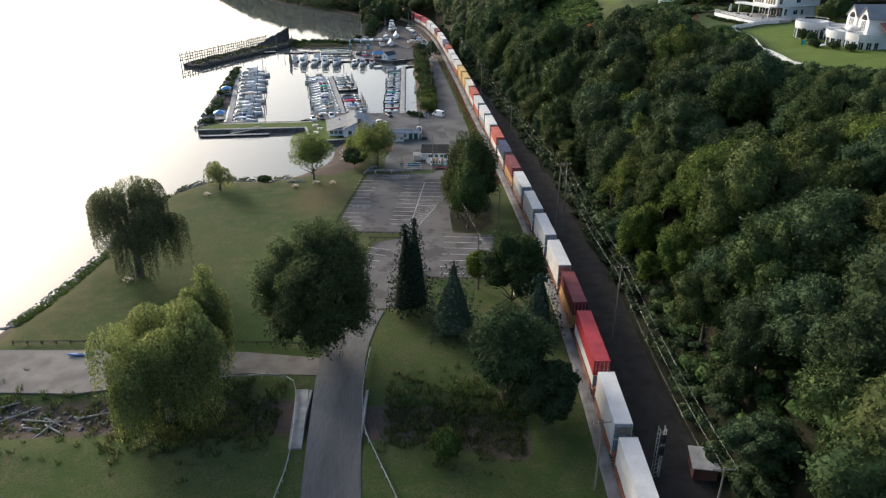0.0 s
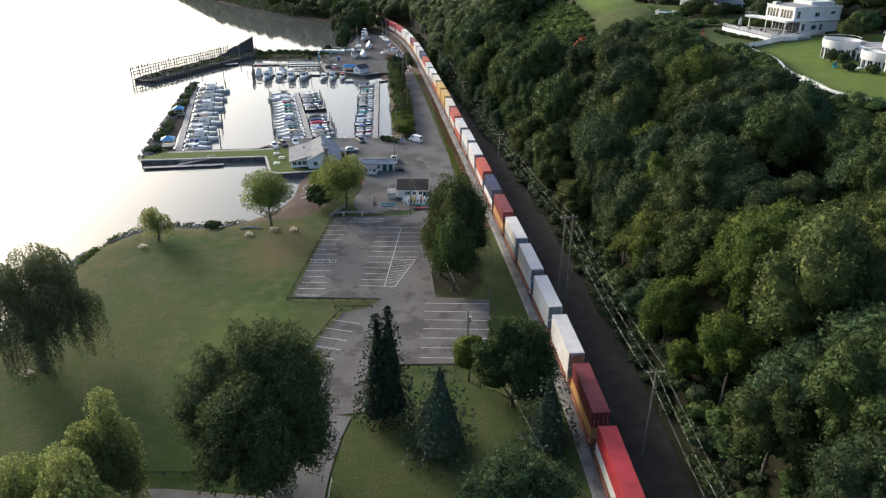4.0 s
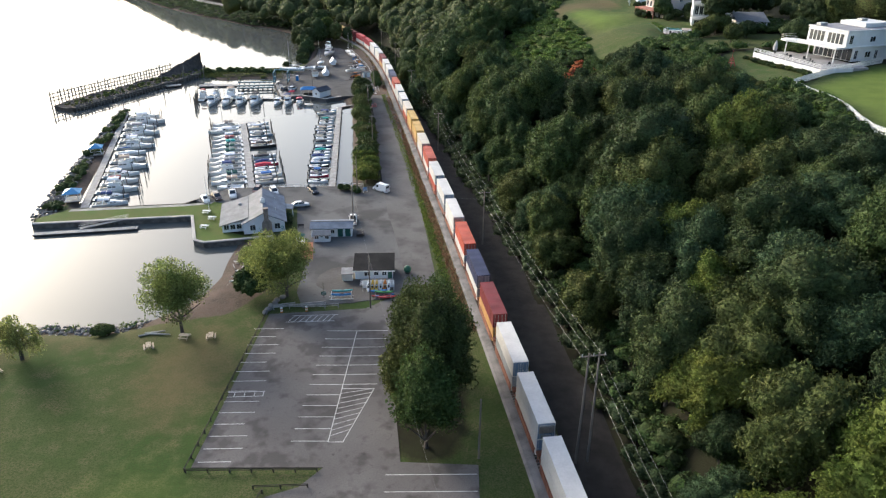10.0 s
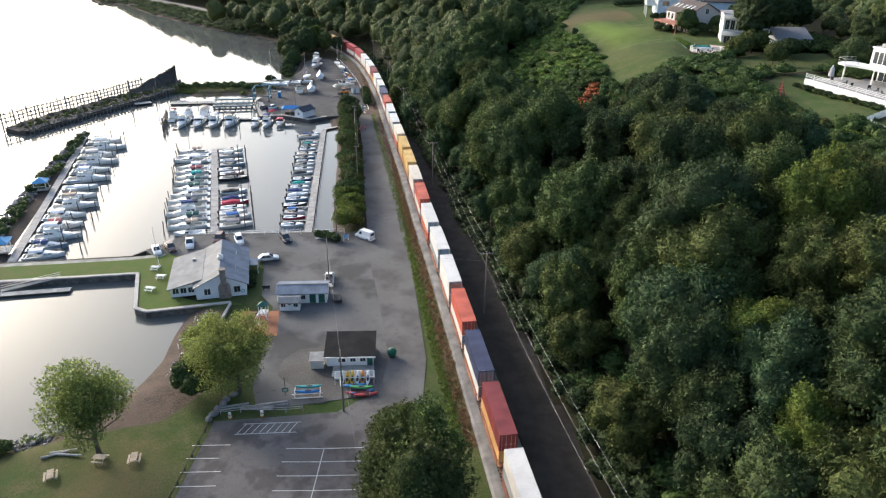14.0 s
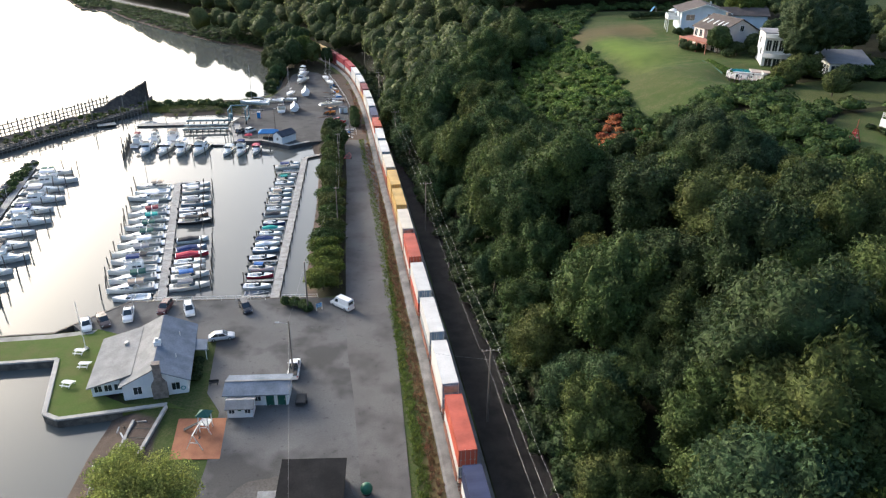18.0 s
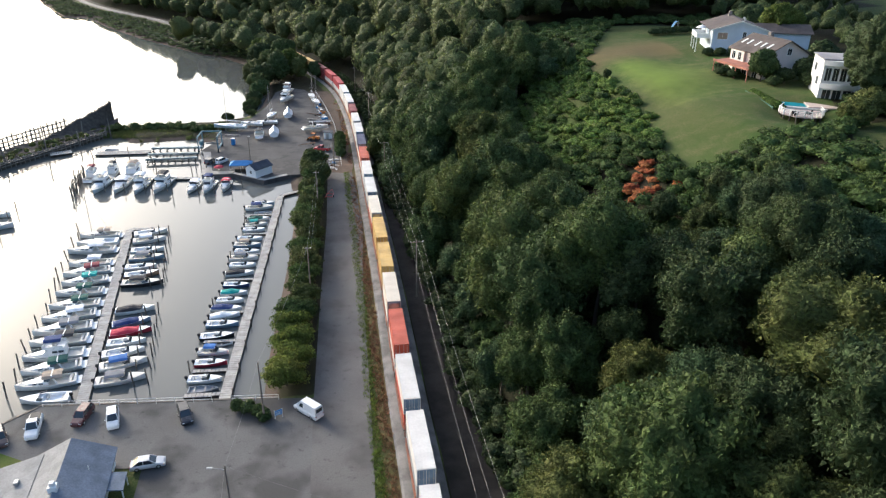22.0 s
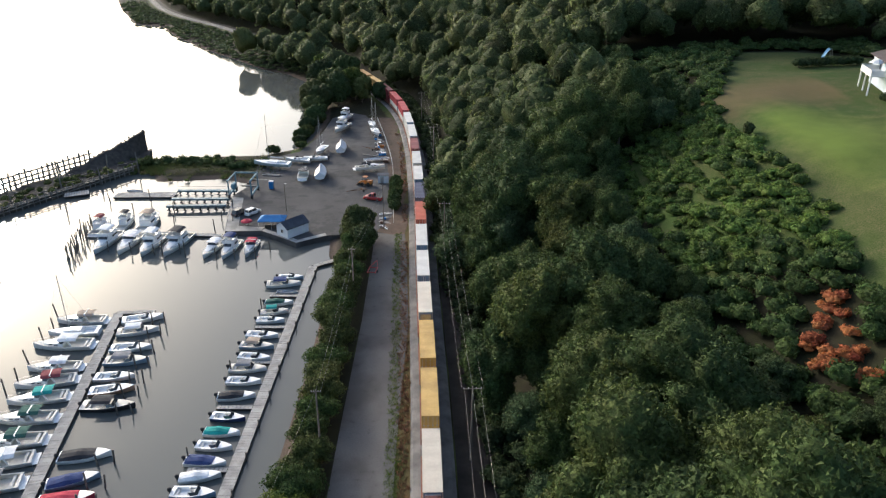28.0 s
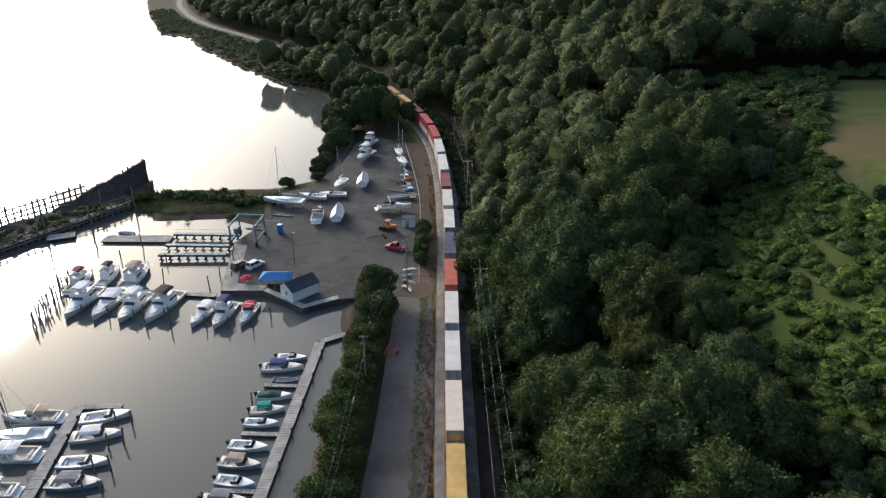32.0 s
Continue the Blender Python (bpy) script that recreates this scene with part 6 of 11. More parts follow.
def dock(name, pts, width, label, z=0.45, plank=True):
    """A floating dock along plan points: boards, edge timbers and floats."""
    (x0, y0), (x1, y1) = pts
    L = math.hypot(x1 - x0, y1 - y0)
    ob = thing(name, x0, y0, z, math.degrees(math.atan2(y1 - y0, x1 - x0)) - 90, label, "dock", "floating docks")
    n = int(L / 0.62)
    pm = Geo().box(0, 0, 0, width, 0.58, 0.05, c=0.012).mesh("board", TIMBER_GREY)
    if n <= 300:
        for i in range(n):
            o = part("board", pm, None, ob)
            o.location = (0, (i + 0.5) * L / n, 0.10 + 0.012 * math.sin(i * 2.1))
    for sx in (1, -1):
        part("edge_timber", Geo().box(sx * (width / 2 - 0.05), L / 2, -0.18, 0.12, L, 0.30, c=0.02), TIMBER_DARK, ob)
    part("float", Geo().box(0, L / 2, -0.55, width * 0.8, L * 0.98, 0.42, c=0.05), BLACK, ob)
    return ob


DOCK_A = ((-16.1, 268.6), (-20.4, 365.0))
DOCK_B = ((-38.7, 268.8), (-55.0, 341.5))
DOCK_C = ((-80.5, 255.0), (-103.8, 358.0))
dock("floating_dock", DOCK_A, 1.9, "long grey boarded dock lined with small boats")
dock("floating_dock", DOCK_B, 1.9, "long grey boarded dock lined with cabin cruisers")
dock("floating_dock", DOCK_C, 2.0, "long grey boarded dock beside the breakwater")
dock("floating_dock", ((-55.4, 341.6), (-48.0, 342.6)), 1.2, "short boarded cross dock at a dock end")
dock("floating_dock", ((-20.4, 365.2), (-15.4, 369.0)), 1.4, "boarded gangway to the boat yard")
dock("floating_dock", ((-62.5, 243.2), (-86.5, 240.3)), 1.8, "narrow boarded dock below the quay wall")
dock("floating_dock", ((-83.0, 382.2), (-47.5, 381.4)), 1.6, "boarded dock behind moored cabin cruisers")
dock("floating_dock", ((-88.0, 408.4), (-70.8, 409.9)), 4.2, "wide boarded work dock beside the lift basin")
dock("floating_dock", ((-102.4, 406.8), (-96.6, 409.9)), 3.8, "small square platform beside the wreck", 0.7)


def along(line, t, off):
    (x0, y0), (x1, y1) = line
    L = math.hypot(x1 - x0, y1 - y0)
    ux, uy = (x1 - x0) / L, (y1 - y0) / L
    return x0 + ux * t - uy * off, y0 + uy * t + ux * off


def dock_angle(line):
    (x0, y0), (x1, y1) = line
    return math.degrees(math.atan2(y1 - y0, x1 - x0)) - 90


GEL = surf("white_gelcoat", (0.86, 0.86, 0.85), (0.79, 0.79, 0.78), 0.5, 0.3, bump=0.0, fine=3, grit=0.05, rnd=0.05)
CREAM = surf("cream_deck", (0.68, 0.64, 0.57), (0.58, 0.55, 0.48), 0.6, 0.55, fine=4, grit=0.1, rnd=0.06)
VINYL = surf("boat_seat_vinyl", (0.66, 0.63, 0.58), (0.52, 0.50, 0.46), 0.8, 0.6, fine=4)
SMOKED = surf("smoked_windshield", (0.06, 0.07, 0.08), (0.04, 0.045, 0.05), 0.5, 0.12, bump=0, spec=0.9, grit=0.05)
CANVAS = {k: surf(k + "_canvas", c, tuple(0.75 * q for q in c), 0.7, 0.9, bump=0.3, fine=4, grit=0.15) for k, c in
          {"navy": (0.035, 0.06, 0.17), "black": (0.035, 0.035, 0.04), "teal": (0.02, 0.34, 0.30), "red": (0.50, 0.04, 0.07), "maroon": (0.25, 0.05, 0.06), "green": (0.025, 0.10, 0.08),
           "tan": (0.42, 0.33, 0.25), "grey": (0.24, 0.24, 0.25), "white": (0.86, 0.86, 0.85), "blue": (0.05, 0.16, 0.42), "lime": (0.45, 0.45, 0.05)}.items()}
HULLS = {"white": GEL, "navy": plastic("navy_hull", (0.03, 0.05, 0.14)), "red": plastic("red_hull", (0.40, 0.03, 0.06)), "black": plastic("black_hull", (0.03, 0.03, 0.035)), "grey": plastic("grey_hull", (0.22, 0.24, 0.27)), "blue": plastic("pale_blue_hull", (0.25, 0.36, 0.48)), "tan": plastic("peach_hull", (0.55, 0.33, 0.22)), "pale blue": plastic("light_blue_hull", (0.50, 0.62, 0.68))}


def beam_at(t, B):
    """Half beam from stern (0) to bow (1)."""
    return B / 2 * (0.90 + 0.10 * min(1, t / 0.3)) if t < 0.35 else B / 2 * max(0.015, 1 - ((t - 0.35) / 0.65) ** 2.3)


def hull_geo(L, B, H):
    rings = []
    for i in range(13):
        t = (i / 12) ** 0.9
        b, y = beam_at(t, B), -L / 2 + L * t
        sheer = H * (0.82 + 0.30 * t * t)
        keel = -0.28 + 0.42 * max(0, t - 0.6) ** 1.5 * 3
        flare = 0.80 - 0.25 * max(0, t - 0.5)
        rings.append([(-b, y, sheer), (-b * flare, y, 0.02 + 0.12 * t), (0, y, min(keel, sheer - 0.2)), (b * flare, y, 0.02 + 0.12 * t), (b, y, sheer)])
    g = Geo()
    g.loft(rings, cap=False, closed=False)
    g.f = [q[::-1] for q in g.f]
    g.add(rings[0], [(0, 1, 2, 3, 4)])
    return g


def deck_geo(L, B, H, cock=(0.10, 0.52), side=0.34, floor=0.30):
    """Foredeck, side decks and a sunken cockpit."""
    g = Geo()
    ts = [0.0, cock[0], 0.2, 0.35, 0.5, cock[1], 0.75, 0.86, 0.94, 1.0]
    ts = sorted(set(ts))
    row = []
    for t in ts:
        b, y, z = beam_at(t, B), -L / 2 + L * t, H * (0.82 + 0.30 * t * t) + 0.01
        row.append((t, b, y, z))
    for (t0, b0, y0, z0), (t1, b1, y1, z1) in zip(row[:-1], row[1:]):
        if t0 >= cock[0] - 1e-6 and t1 <= cock[1] + 1e-6:
            i0, i1 = max(b0 - side, 0.05), max(b1 - side, 0.05)
            for s in (1, -1):
                q = [(s * b0, y0, z0), (s * b1, y1, z1), (s * i1, y1, z1), (s * i0, y0, z0)]
                g.add(q, [(0, 1, 2, 3)] if s > 0 else [(3, 2, 1, 0)])
                q = [(s * i0, y0, z0), (s * i1, y1, z1), (s * i1, y1, floor), (s * i0, y0, floor)]
                g.add(q, [(0, 1, 2, 3)] if s > 0 else [(3, 2, 1, 0)])
            g.add([(-i0, y0, floor), (i0, y0, floor), (i1, y1, floor), (-i1, y1, floor)], [(0, 1, 2, 3)])
        else:
            cr = 0.05
            g.add([(-b0, y0, z0), (0, y0, z0 + cr * (b0 > 0.2)), (b0, y0, z0), (b1, y1, z1), (0, y1, z1 + cr * (b1 > 0.2)), (-b1, y1, z1)], [(0, 1, 4, 5), (1, 2, 3, 4)])
    for t in cock:
        b, y, z = beam_at(t, B) - side, -L / 2 + L * t, H * (0.82 + 0.30 * t * t) + 0.01
        q = [(-b, y, floor), (b, y, floor), (b, y, z), (-b, y, z)]
        g.add(q, [(0, 1, 2, 3)])
    return g


def shield_geo(B, y, z, h, rake=0.35):
    w = B / 2 - 0.15
    g = Geo()
    p = [(-w, y - 0.9, z), (-w * 0.75, y, z), (w * 0.75, y, z), (w, y - 0.9, z)]
    q = [(a * 0.9, b - rake, z + h) for a, b, c in p]
    for i in range(3):
        g.add([p[i], p[i + 1], q[i + 1], q[i]], [(0, 1, 2, 3)])
        s = 0.03
        g.add([(p[i][0], p[i][1] - s, z), (p[i + 1][0], p[i + 1][1] - s, z), (q[i + 1][0], q[i + 1][1] - s, z + h), (q[i][0], q[i][1] - s, z + h)], [(3, 2, 1, 0)])
    g.beam(q[0], q[1], 0.04, 0.04), g.beam(q[1], q[2], 0.04, 0.04), g.beam(q[2], q[3], 0.04, 0.04)
    return g


WRAP = plastic("white_shrink_film", (0.86, 0.87, 0.87))


def cover_geo(L, B, H, t0, t1, rise=0.35):
    rings = []
    for i in range(9):
        t = t0 + (t1 - t0) * i / 8
        b, y, z = beam_at(t, B) * 0.98, -L / 2 + L * t, H * (0.82 + 0.30 * t * t) + 0.03
        hump = rise * math.sin(math.pi * (0.12 + 0.80 * i / 8)) * (1.2 if i in (4, 5) else 1)
        rings.append([(-b, y, z), (-b * 0.6, y, z + hump * 0.75), (0, y, z + hump), (b * 0.6, y, z + hump * 0.75), (b, y, z)])
    return Geo().loft(rings, cap=True, closed=True)


def canopy_geo(B, y0, y1, z, h, n=4):
    """A canvas top on hoops."""
    rings = []
    for i in range(n + 1):
        y = y0 + (y1 - y0) * i / n
        w = B / 2 * 0.88
        rings.append([(-w, y, z + h * 0.78), (-w * 0.6, y, z + h * 0.97), (0, y, z + h), (w * 0.6, y, z + h * 0.97), (w, y, z + h * 0.78)])
    g = Geo().loft(rings, cap=False, closed=False)
    k = [[(a, b, c - 0.04) for a, b, c in r] for r in rings]
    g.loft(k, cap=False, closed=False)
    return g


def hoops_geo(B, y0, y1, z, h):
    g = Geo()
    w = B / 2 * 0.88
    for y in (y0, y1):
        for s in (1, -1):
            g.rod((s * w, (y0 + y1) / 2, z), (s * w, y, z + h * 0.78), 0.02, 0.02, 5)
    return g


def outboard_geo(L, H):
    y = -L / 2 - 0.25
    return Geo().box(0, y, H * 0.75, 0.42, 0.55, 0.62, c=0.12).box(0, y, -0.4, 0.16, 0.26, H * 0.75 + 0.5, c=0.04)


_boats = {}


def boat(kind, L, hull, canvas):
    """A boat's parts, built once for each look; bow towards +y, waterline at z = 0."""
    key = (kind, round(L, 1), hull, canvas)
    if key in _boats:
        return _boats[key]
    B = L * (0.36 if L < 8 else 0.33)
    H = 0.60 + 0.052 * L
    HM, CM = HULLS[hull], CANVAS[canvas]
    P = [("hull", hull_geo(L, B, H).mesh("hull", HM, True), "")]
    if kind == "runabout":
        P += [("deck", deck_geo(L, B, H).mesh("deck", GEL), ""), ("windshield", shield_geo(B, L * 0.14, H * 0.98, 0.42).mesh("windshield", SMOKED), "")]
        s = Geo().box(0, -L * 0.36, 0.18, B * 0.62, 0.5, 0.45, c=0.08)
        P += [("bench", s.mesh("bench", VINYL), "")]
        for sx in (1, -1):
            P.append(("seat", Geo().box(sx * B * 0.2, -L * 0.04, 0.18, 0.5, 0.5, 0.5, c=0.08).box(sx * B * 0.2, -L * 0.08, 0.6, 0.5, 0.12, 0.45, c=0.05).mesh("seat", VINYL), ""))
        P += [("outboard", outboard_geo(L, H).mesh("outboard", BLACK), "black outboard engine")]
    elif kind == "top":
        P += [("deck", deck_geo(L, B, H).mesh("deck", CREAM), ""), ("windshield", shield_geo(B, L * 0.14, H * 0.98, 0.5).mesh("windshield", SMOKED), "")]
        P += [("canopy", canopy_geo(B, -L * 0.28, L * 0.10, H * 0.9, 1.15).mesh("canopy", CM), canvas + " canvas top"), ("canopy_hoop", hoops_geo(B, -L * 0.25, L * 0.08, H * 0.9, 1.15).mesh("canopy_hoop", GALV), "")]
        P += [("bench", Geo().box(0, -L * 0.36, 0.18, B * 0.62, 0.5, 0.45, c=0.08).mesh("bench", VINYL), ""), ("outboard", outboard_geo(L, H).mesh("outboard", BLACK), "")]
    elif kind == "covered":
        P += [("deck", deck_geo(L, B, H).mesh("deck", GEL), ""), ("cover", cover_geo(L, B, H, 0.03, 0.70, 0.5).mesh("cover", CM), canvas + " canvas cover"), ("outboard", outboard_geo(L, H).mesh("outboard", BLACK), "")]
    elif kind == "cruiser":
        P += [("deck", deck_geo(L, B, H, (0.04, 0.46), 0.25, 0.35).mesh("deck", CREAM), "")]
        c = []
        for t, up, wd in ((0.44, 0.55, 0.80), (0.52, 0.62, 0.78), (0.66, 0.42, 0.66), (0.80, 0.10, 0.45)):
            y, z, b = -L / 2 + L * t, H * (0.82 + 0.30 * t * t), beam_at(t, B) * wd
            c.append([(-b, y, z - 0.05), (-b * 0.88, y, z + up), (b * 0.88, y, z + up), (b, y, z - 0.05)])
        P += [("cabin", Geo().loft(c).mesh("cabin", GEL), ""), ("windshield", shield_geo(B * 0.92, -L / 2 + L * 0.53, H * 0.9 + 0.5, 0.55, 0.5).mesh("windshield", SMOKED), "")]
        w = Geo()
        for s in (1, -1):
            for t in (0.56, 0.66):
                b = beam_at(t, B) * 0.745 - (0.06 if t > 0.6 else 0)
                w.box(s * (b + 0.02), -L / 2 + L * t, H * (0.82 + .3 * t * t) + 0.12, 0.05, L * 0.07, 0.2, c=0.02)
        P += [("porthole", w.mesh("porthole", SMOKED), "")]
        a = Geo()
        for s in (1, -1):
            a.beam((s * B * 0.42, -L * 0.20, H * 0.9), (s * B * 0.34, -L * 0.13, H * 0.9 + 1.35), 0.10, 0.28)
        a.beam((-B * 0.36, -L * 0.13, H * 0.9 + 1.38), (B * 0.36, -L * 0.13, H * 0.9 + 1.38), 0.14, 0.3)
        P += [("radar_arch", a.mesh("radar_arch", GEL), ""), ("canopy", canopy_geo(B, -L * 0.30, L * 0.03, H * 0.9, 1.5).mesh("canopy", CM), canvas + " canvas top")]
        P += [("bench", Geo().box(0, -L * 0.40, 0.35, B * 0.7, 0.5, 0.5, c=0.08).mesh("bench", VINYL), ""), ("swim_platform", Geo().box(0, -L / 2 - 0.35, 0.25, B * 0.8, 0.75, 0.08, c=0.03).mesh("swim_platform", GEL), "")]
        r = Geo()
        for s in (1, -1):
            pts = [(s * beam_at(t, B) * 0.9, -L / 2 + L * t, H * (0.82 + .3 * t * t)) for t in (0.55, 0.68, 0.8, 0.9, 0.97)]
            for p in pts:
                r.rod(p, (p[0], p[1], p[2] + 0.55), 0.015, 0.015, 4)
            for p, q in zip(pts[:-1], pts[1:]):
                r.rod((p[0], p[1], p[2] + 0.55), (q[0], q[1], q[2] + 0.55), 0.018, 0.018, 4)
        P += [("bow_rail", r.mesh("bow_rail", GALV), "")]
    elif kind == "flybridge":
        P += [("deck", deck_geo(L, B, H, (0.04, 0.28), 0.3, 0.5).mesh("deck", CREAM), "")]
        c = []
        for t, up, wd in ((0.27, 1.45, 0.78), (0.40, 1.55, 0.80), (0.54, 1.45, 0.76), (0.64, 0.55, 0.66), (0.82, 0.12, 0.42)):
            y, z, b = -L / 2 + L * t, H * (0.82 + 0.30 * t * t), beam_at(t, B) * wd
            c.append([(-b, y, z - 0.05), (-b * 0.9, y, z + up), (b * 0.9, y, z + up), (b, y, z - 0.05)])
        P += [("cabin", Geo().loft(c).mesh("cabin", GEL), "")]
        for s in (1, -1):
            for t in (0.33, 0.43):
                b = beam_at(t, B) * 0.76
                w = Geo()
                P.append(("window", w, ""))
                w.box(s * (b + 0.01), -L / 2 + L * t, H * 0.9 + 0.75, 0.10, L * 0.085, 0.42, c=0.02)
        y, z = -L / 2 + L * 0.595, H * 0.95
        bb = beam_at(0.6, B) * 0.60
        w = Geo()
        w.add([(-bb, y + 0.32, z + 0.72), (bb, y + 0.32, z + 0.72), (bb * 0.95, y - 0.30, z + 1.38), (-bb * 0.95, y - 0.30, z + 1.38)], [(0, 1, 2, 3)])
        P = [(n_, m_.mesh("window", SMOKED) if n_ == "window" else m_, l_) for n_, m_, l_ in P] + [("windshield", w.mesh("windshield", SMOKED), "dark cabin windshield")]
        f = Geo()
        f.box(0, -L * 0.05, H * 0.9 + 1.52, B * 0.74, L * 0.34, 0.10, c=0.04)
        for s in (1, -1):
            f.box(s * B * 0.36, -L * 0.05, H * 0.9 + 1.6, 0.08, L * 0.32, 0.5, c=0.03)
        f.box(0, L * 0.115, H * 0.9 + 1.6, B * 0.72, 0.1, 0.6, c=0.03)
        P += [("flybridge", f.mesh("flybridge", GEL), ""), ("helm_seat", Geo().box(0, -L * 0.06, H * 0.9 + 1.62, B * 0.45, 0.5, 0.7, c=0.08).mesh("helm_seat", VINYL), "")]
        P += [("canopy", canopy_geo(B * 0.86, -L * 0.20, L * 0.08, H * 0.9 + 1.6, 1.75).mesh("canopy", CM), canvas + " canvas top"), ("canopy_hoop", hoops_geo(B * 0.86, -L * 0.19, L * 0.07, H * 0.9 + 1.6, 1.75).mesh("canopy_hoop", GALV), "")]
        r = Geo()
        for s in (1, -1):
            pts = [(s * beam_at(t, B) * 0.92, -L / 2 + L * t, H * (0.82 + .3 * t * t)) for t in (0.5, 0.62, 0.74, 0.85, 0.93, 0.98)]
            for p in pts:
                r.rod(p, (p[0], p[1], p[2] + 0.65), 0.018, 0.018, 4)
            for p, q in zip(pts[:-1], pts[1:]):
                r.rod((p[0], p[1], p[2] + 0.65), (q[0], q[1], q[2] + 0.65), 0.02, 0.02, 4)
        P += [("bow_rail", r.mesh("bow_rail", GALV), ""), ("swim_platform", Geo().box(0, -L / 2 - 0.4, 0.3, B * 0.85, 0.9, 0.1, c=0.03).mesh("swim_platform", GEL), "")]
    elif kind == "sail":
        P += [("deck", deck_geo(L, B, H, (0.08, 0.34), 0.35, 0.3).mesh("deck", GEL), "")]
        c = []
        for t, up, wd in ((0.34, 0.40, 0.62), (0.55, 0.40, 0.58), (0.72, 0.12, 0.40)):
            y, z, b = -L / 2 + L * t, H * (0.82 + 0.30 * t * t), beam_at(t, B) * wd
            c.append([(-b, y, z - 0.05), (-b * 0.85, y, z + up), (b * 0.85, y, z + up), (b, y, z - 0.05)])
        P += [("cabin", Geo().loft(c).mesh("cabin", GEL), "")]
        P += [("mast", Geo().rod((0, L * 0.08, H), (0, L * 0.08, H + L * 1.25), 0.08, 0.06, 8).mesh("mast", GALV), "tall aluminium mast"), ("boom", Geo().rod((0, L * 0.06, H + 1.3), (0, -L * 0.34, H + 1.25), 0.06, 0.05, 6).mesh("boom", GALV), ""), ("furled_sail", Geo().rod((0, L * 0.03, H + 1.48), (0, -L * 0.33, H + 1.40), 0.16, 0.10, 8).mesh("furled_sail", CM), canvas + " sail cover")]
        st = Geo()
        top = (0, L * 0.08, H + L * 1.23)
        for q in ((0, L * 0.48, H * 1.05), (0, -L * 0.48, H * 0.9), (B * 0.45, L * 0.05, H * 0.9), (-B * 0.45, L * 0.05, H * 0.9)):
            st.rod(top, q, 0.012, 0.012, 4)
        P += [("stay", st.mesh("stay", GALV), "")]
    elif kind == "skiff":
        P = [("hull", hull_geo(L, B * 1.05, 0.5).mesh("hull", HM, True), ""), ("liner", deck_geo(L, B * 1.05, 0.5, (0.04, 0.9), 0.08, 0.1).mesh("liner", HULLS["grey"]), "")]
        for f in (-0.3, 0.05, 0.28):
            P.append(("thwart", Geo().box(0, L * f, 0.30, B * 0.8, 0.25, 0.05).mesh("thwart", TIMBER_GREY), ""))
    elif kind == "wrapped":
        rings = []
        for i in range(9):
            t = 0.0 + i / 8
            b, y, z = beam_at(t, B) * 1.02, -L / 2 + L * t, H * 0.55
            up = H * 0.95 + 2.5 * max(0.0, 1 - abs(t - 0.40) / 0.62) ** 0.8
            rings.append([(-b, y, z), (-b * 0.96, y, H * (0.85 + .25 * t)), (-b * 0.4, y, H * 0.5 + up * 0.5), (0, y, up + 0.1), (b * 0.4, y, H * 0.5 + up * 0.5), (b * 0.96, y, H * (0.85 + .25 * t)), (b, y, z)])
        P += [("shrink_wrap", Geo().loft(rings).mesh("shrink_wrap", WRAP), "white shrink wrap")]
    _boats[key] = P
    return P


WORDS = {"runabout": "open runabout", "top": "runabout with a raised top", "covered": "runabout under a canvas cover", "cruiser": "cabin cruiser with canvas top", "flybridge": "flybridge motor yacht", "sail": "sailing yacht", "skiff": "small open skiff", "wrapped": "boat wrapped in white plastic"}


def moor(kind, L, hull, canvas, x, y, heading, where="moored at a dock", z=0.0, stands=False):
    color = {"white": "white", "tan": "peach"}.get(hull, hull)
    ob = thing("boat", x, y, z, heading, color + " " + WORDS[kind].replace("a canvas", canvas + " canvas").replace("with canvas", "with " + canvas + " canvas") + " " + where, "boat", "moored boats" if not stands else "boats in the yard")
    for nm, me, lb in boat(kind, L, hull, canvas):
        part(nm, me, None, ob, lb)
    if stands:
        for sx in (1, -1):
            for fy in (-0.28, 0.2):
                part("stand", Geo().beam((sx * L * 0.16, L * fy, 0.3), (sx * L * 0.22, L * fy, -z + 1.4), 0.08, 0.08), RUST, ob)
        part("keel_block", Geo().box(0, -L * 0.2, -z + 1.4, 0.5, 0.4, z - 1.66).box(0, L * 0.15, -z + 1.4, 0.5, 0.4, z - 1.66), TIMBER_GREY, ob)
    return ob


rb = np.random.default_rng(77)
# dock A: small boats, bows to the dock
A_BOATS = [(273.0, "skiff", 5.0, "grey", "black"), (275.6, "runabout", 5.8, "white", "white"), (280.6, "runabout", 5.6, "red", "red"), (284.2, "top", 5.6, "white", "blue"), (287.0, "skiff", 4.6, "white", "white"), (289.6, "runabout", 6.2, "black", "black"),
           (294.0, "runabout", 6.2, "blue", "white"), (297.2, "covered", 5.8, "white", "white"), (300.2, "covered", 6.2, "white", "navy"), (303.6, "runabout", 5.6, "white", "black"), (306.8, "covered", 5.6, "white", "teal"), (310.4, "runabout", 5.6, "navy", "black"),
           (316.0, "covered", 6.2, "white", "black"), (320.2, "runabout", 6.0, "white", "white"), (324.0, "top", 6.6, "white", "grey"), (327.6, "runabout", 6.0, "white", "white"), (331.4, "top", 6.4, "blue", "tan"), (335.2, "runabout", 6.2, "white", "navy"),
           (340.8, "runabout", 5.6, "white", "lime"), (344.2, "top", 5.6, "white", "teal"), (348.0, "covered", 5.8, "white", "green"), (353.0, "skiff", 4.6, "white", "white"), (356.4, "top", 7.4, "white", "navy"), (359.6, "runabout", 5.6, "blue", "navy")]
ang = dock_angle(DOCK_A)
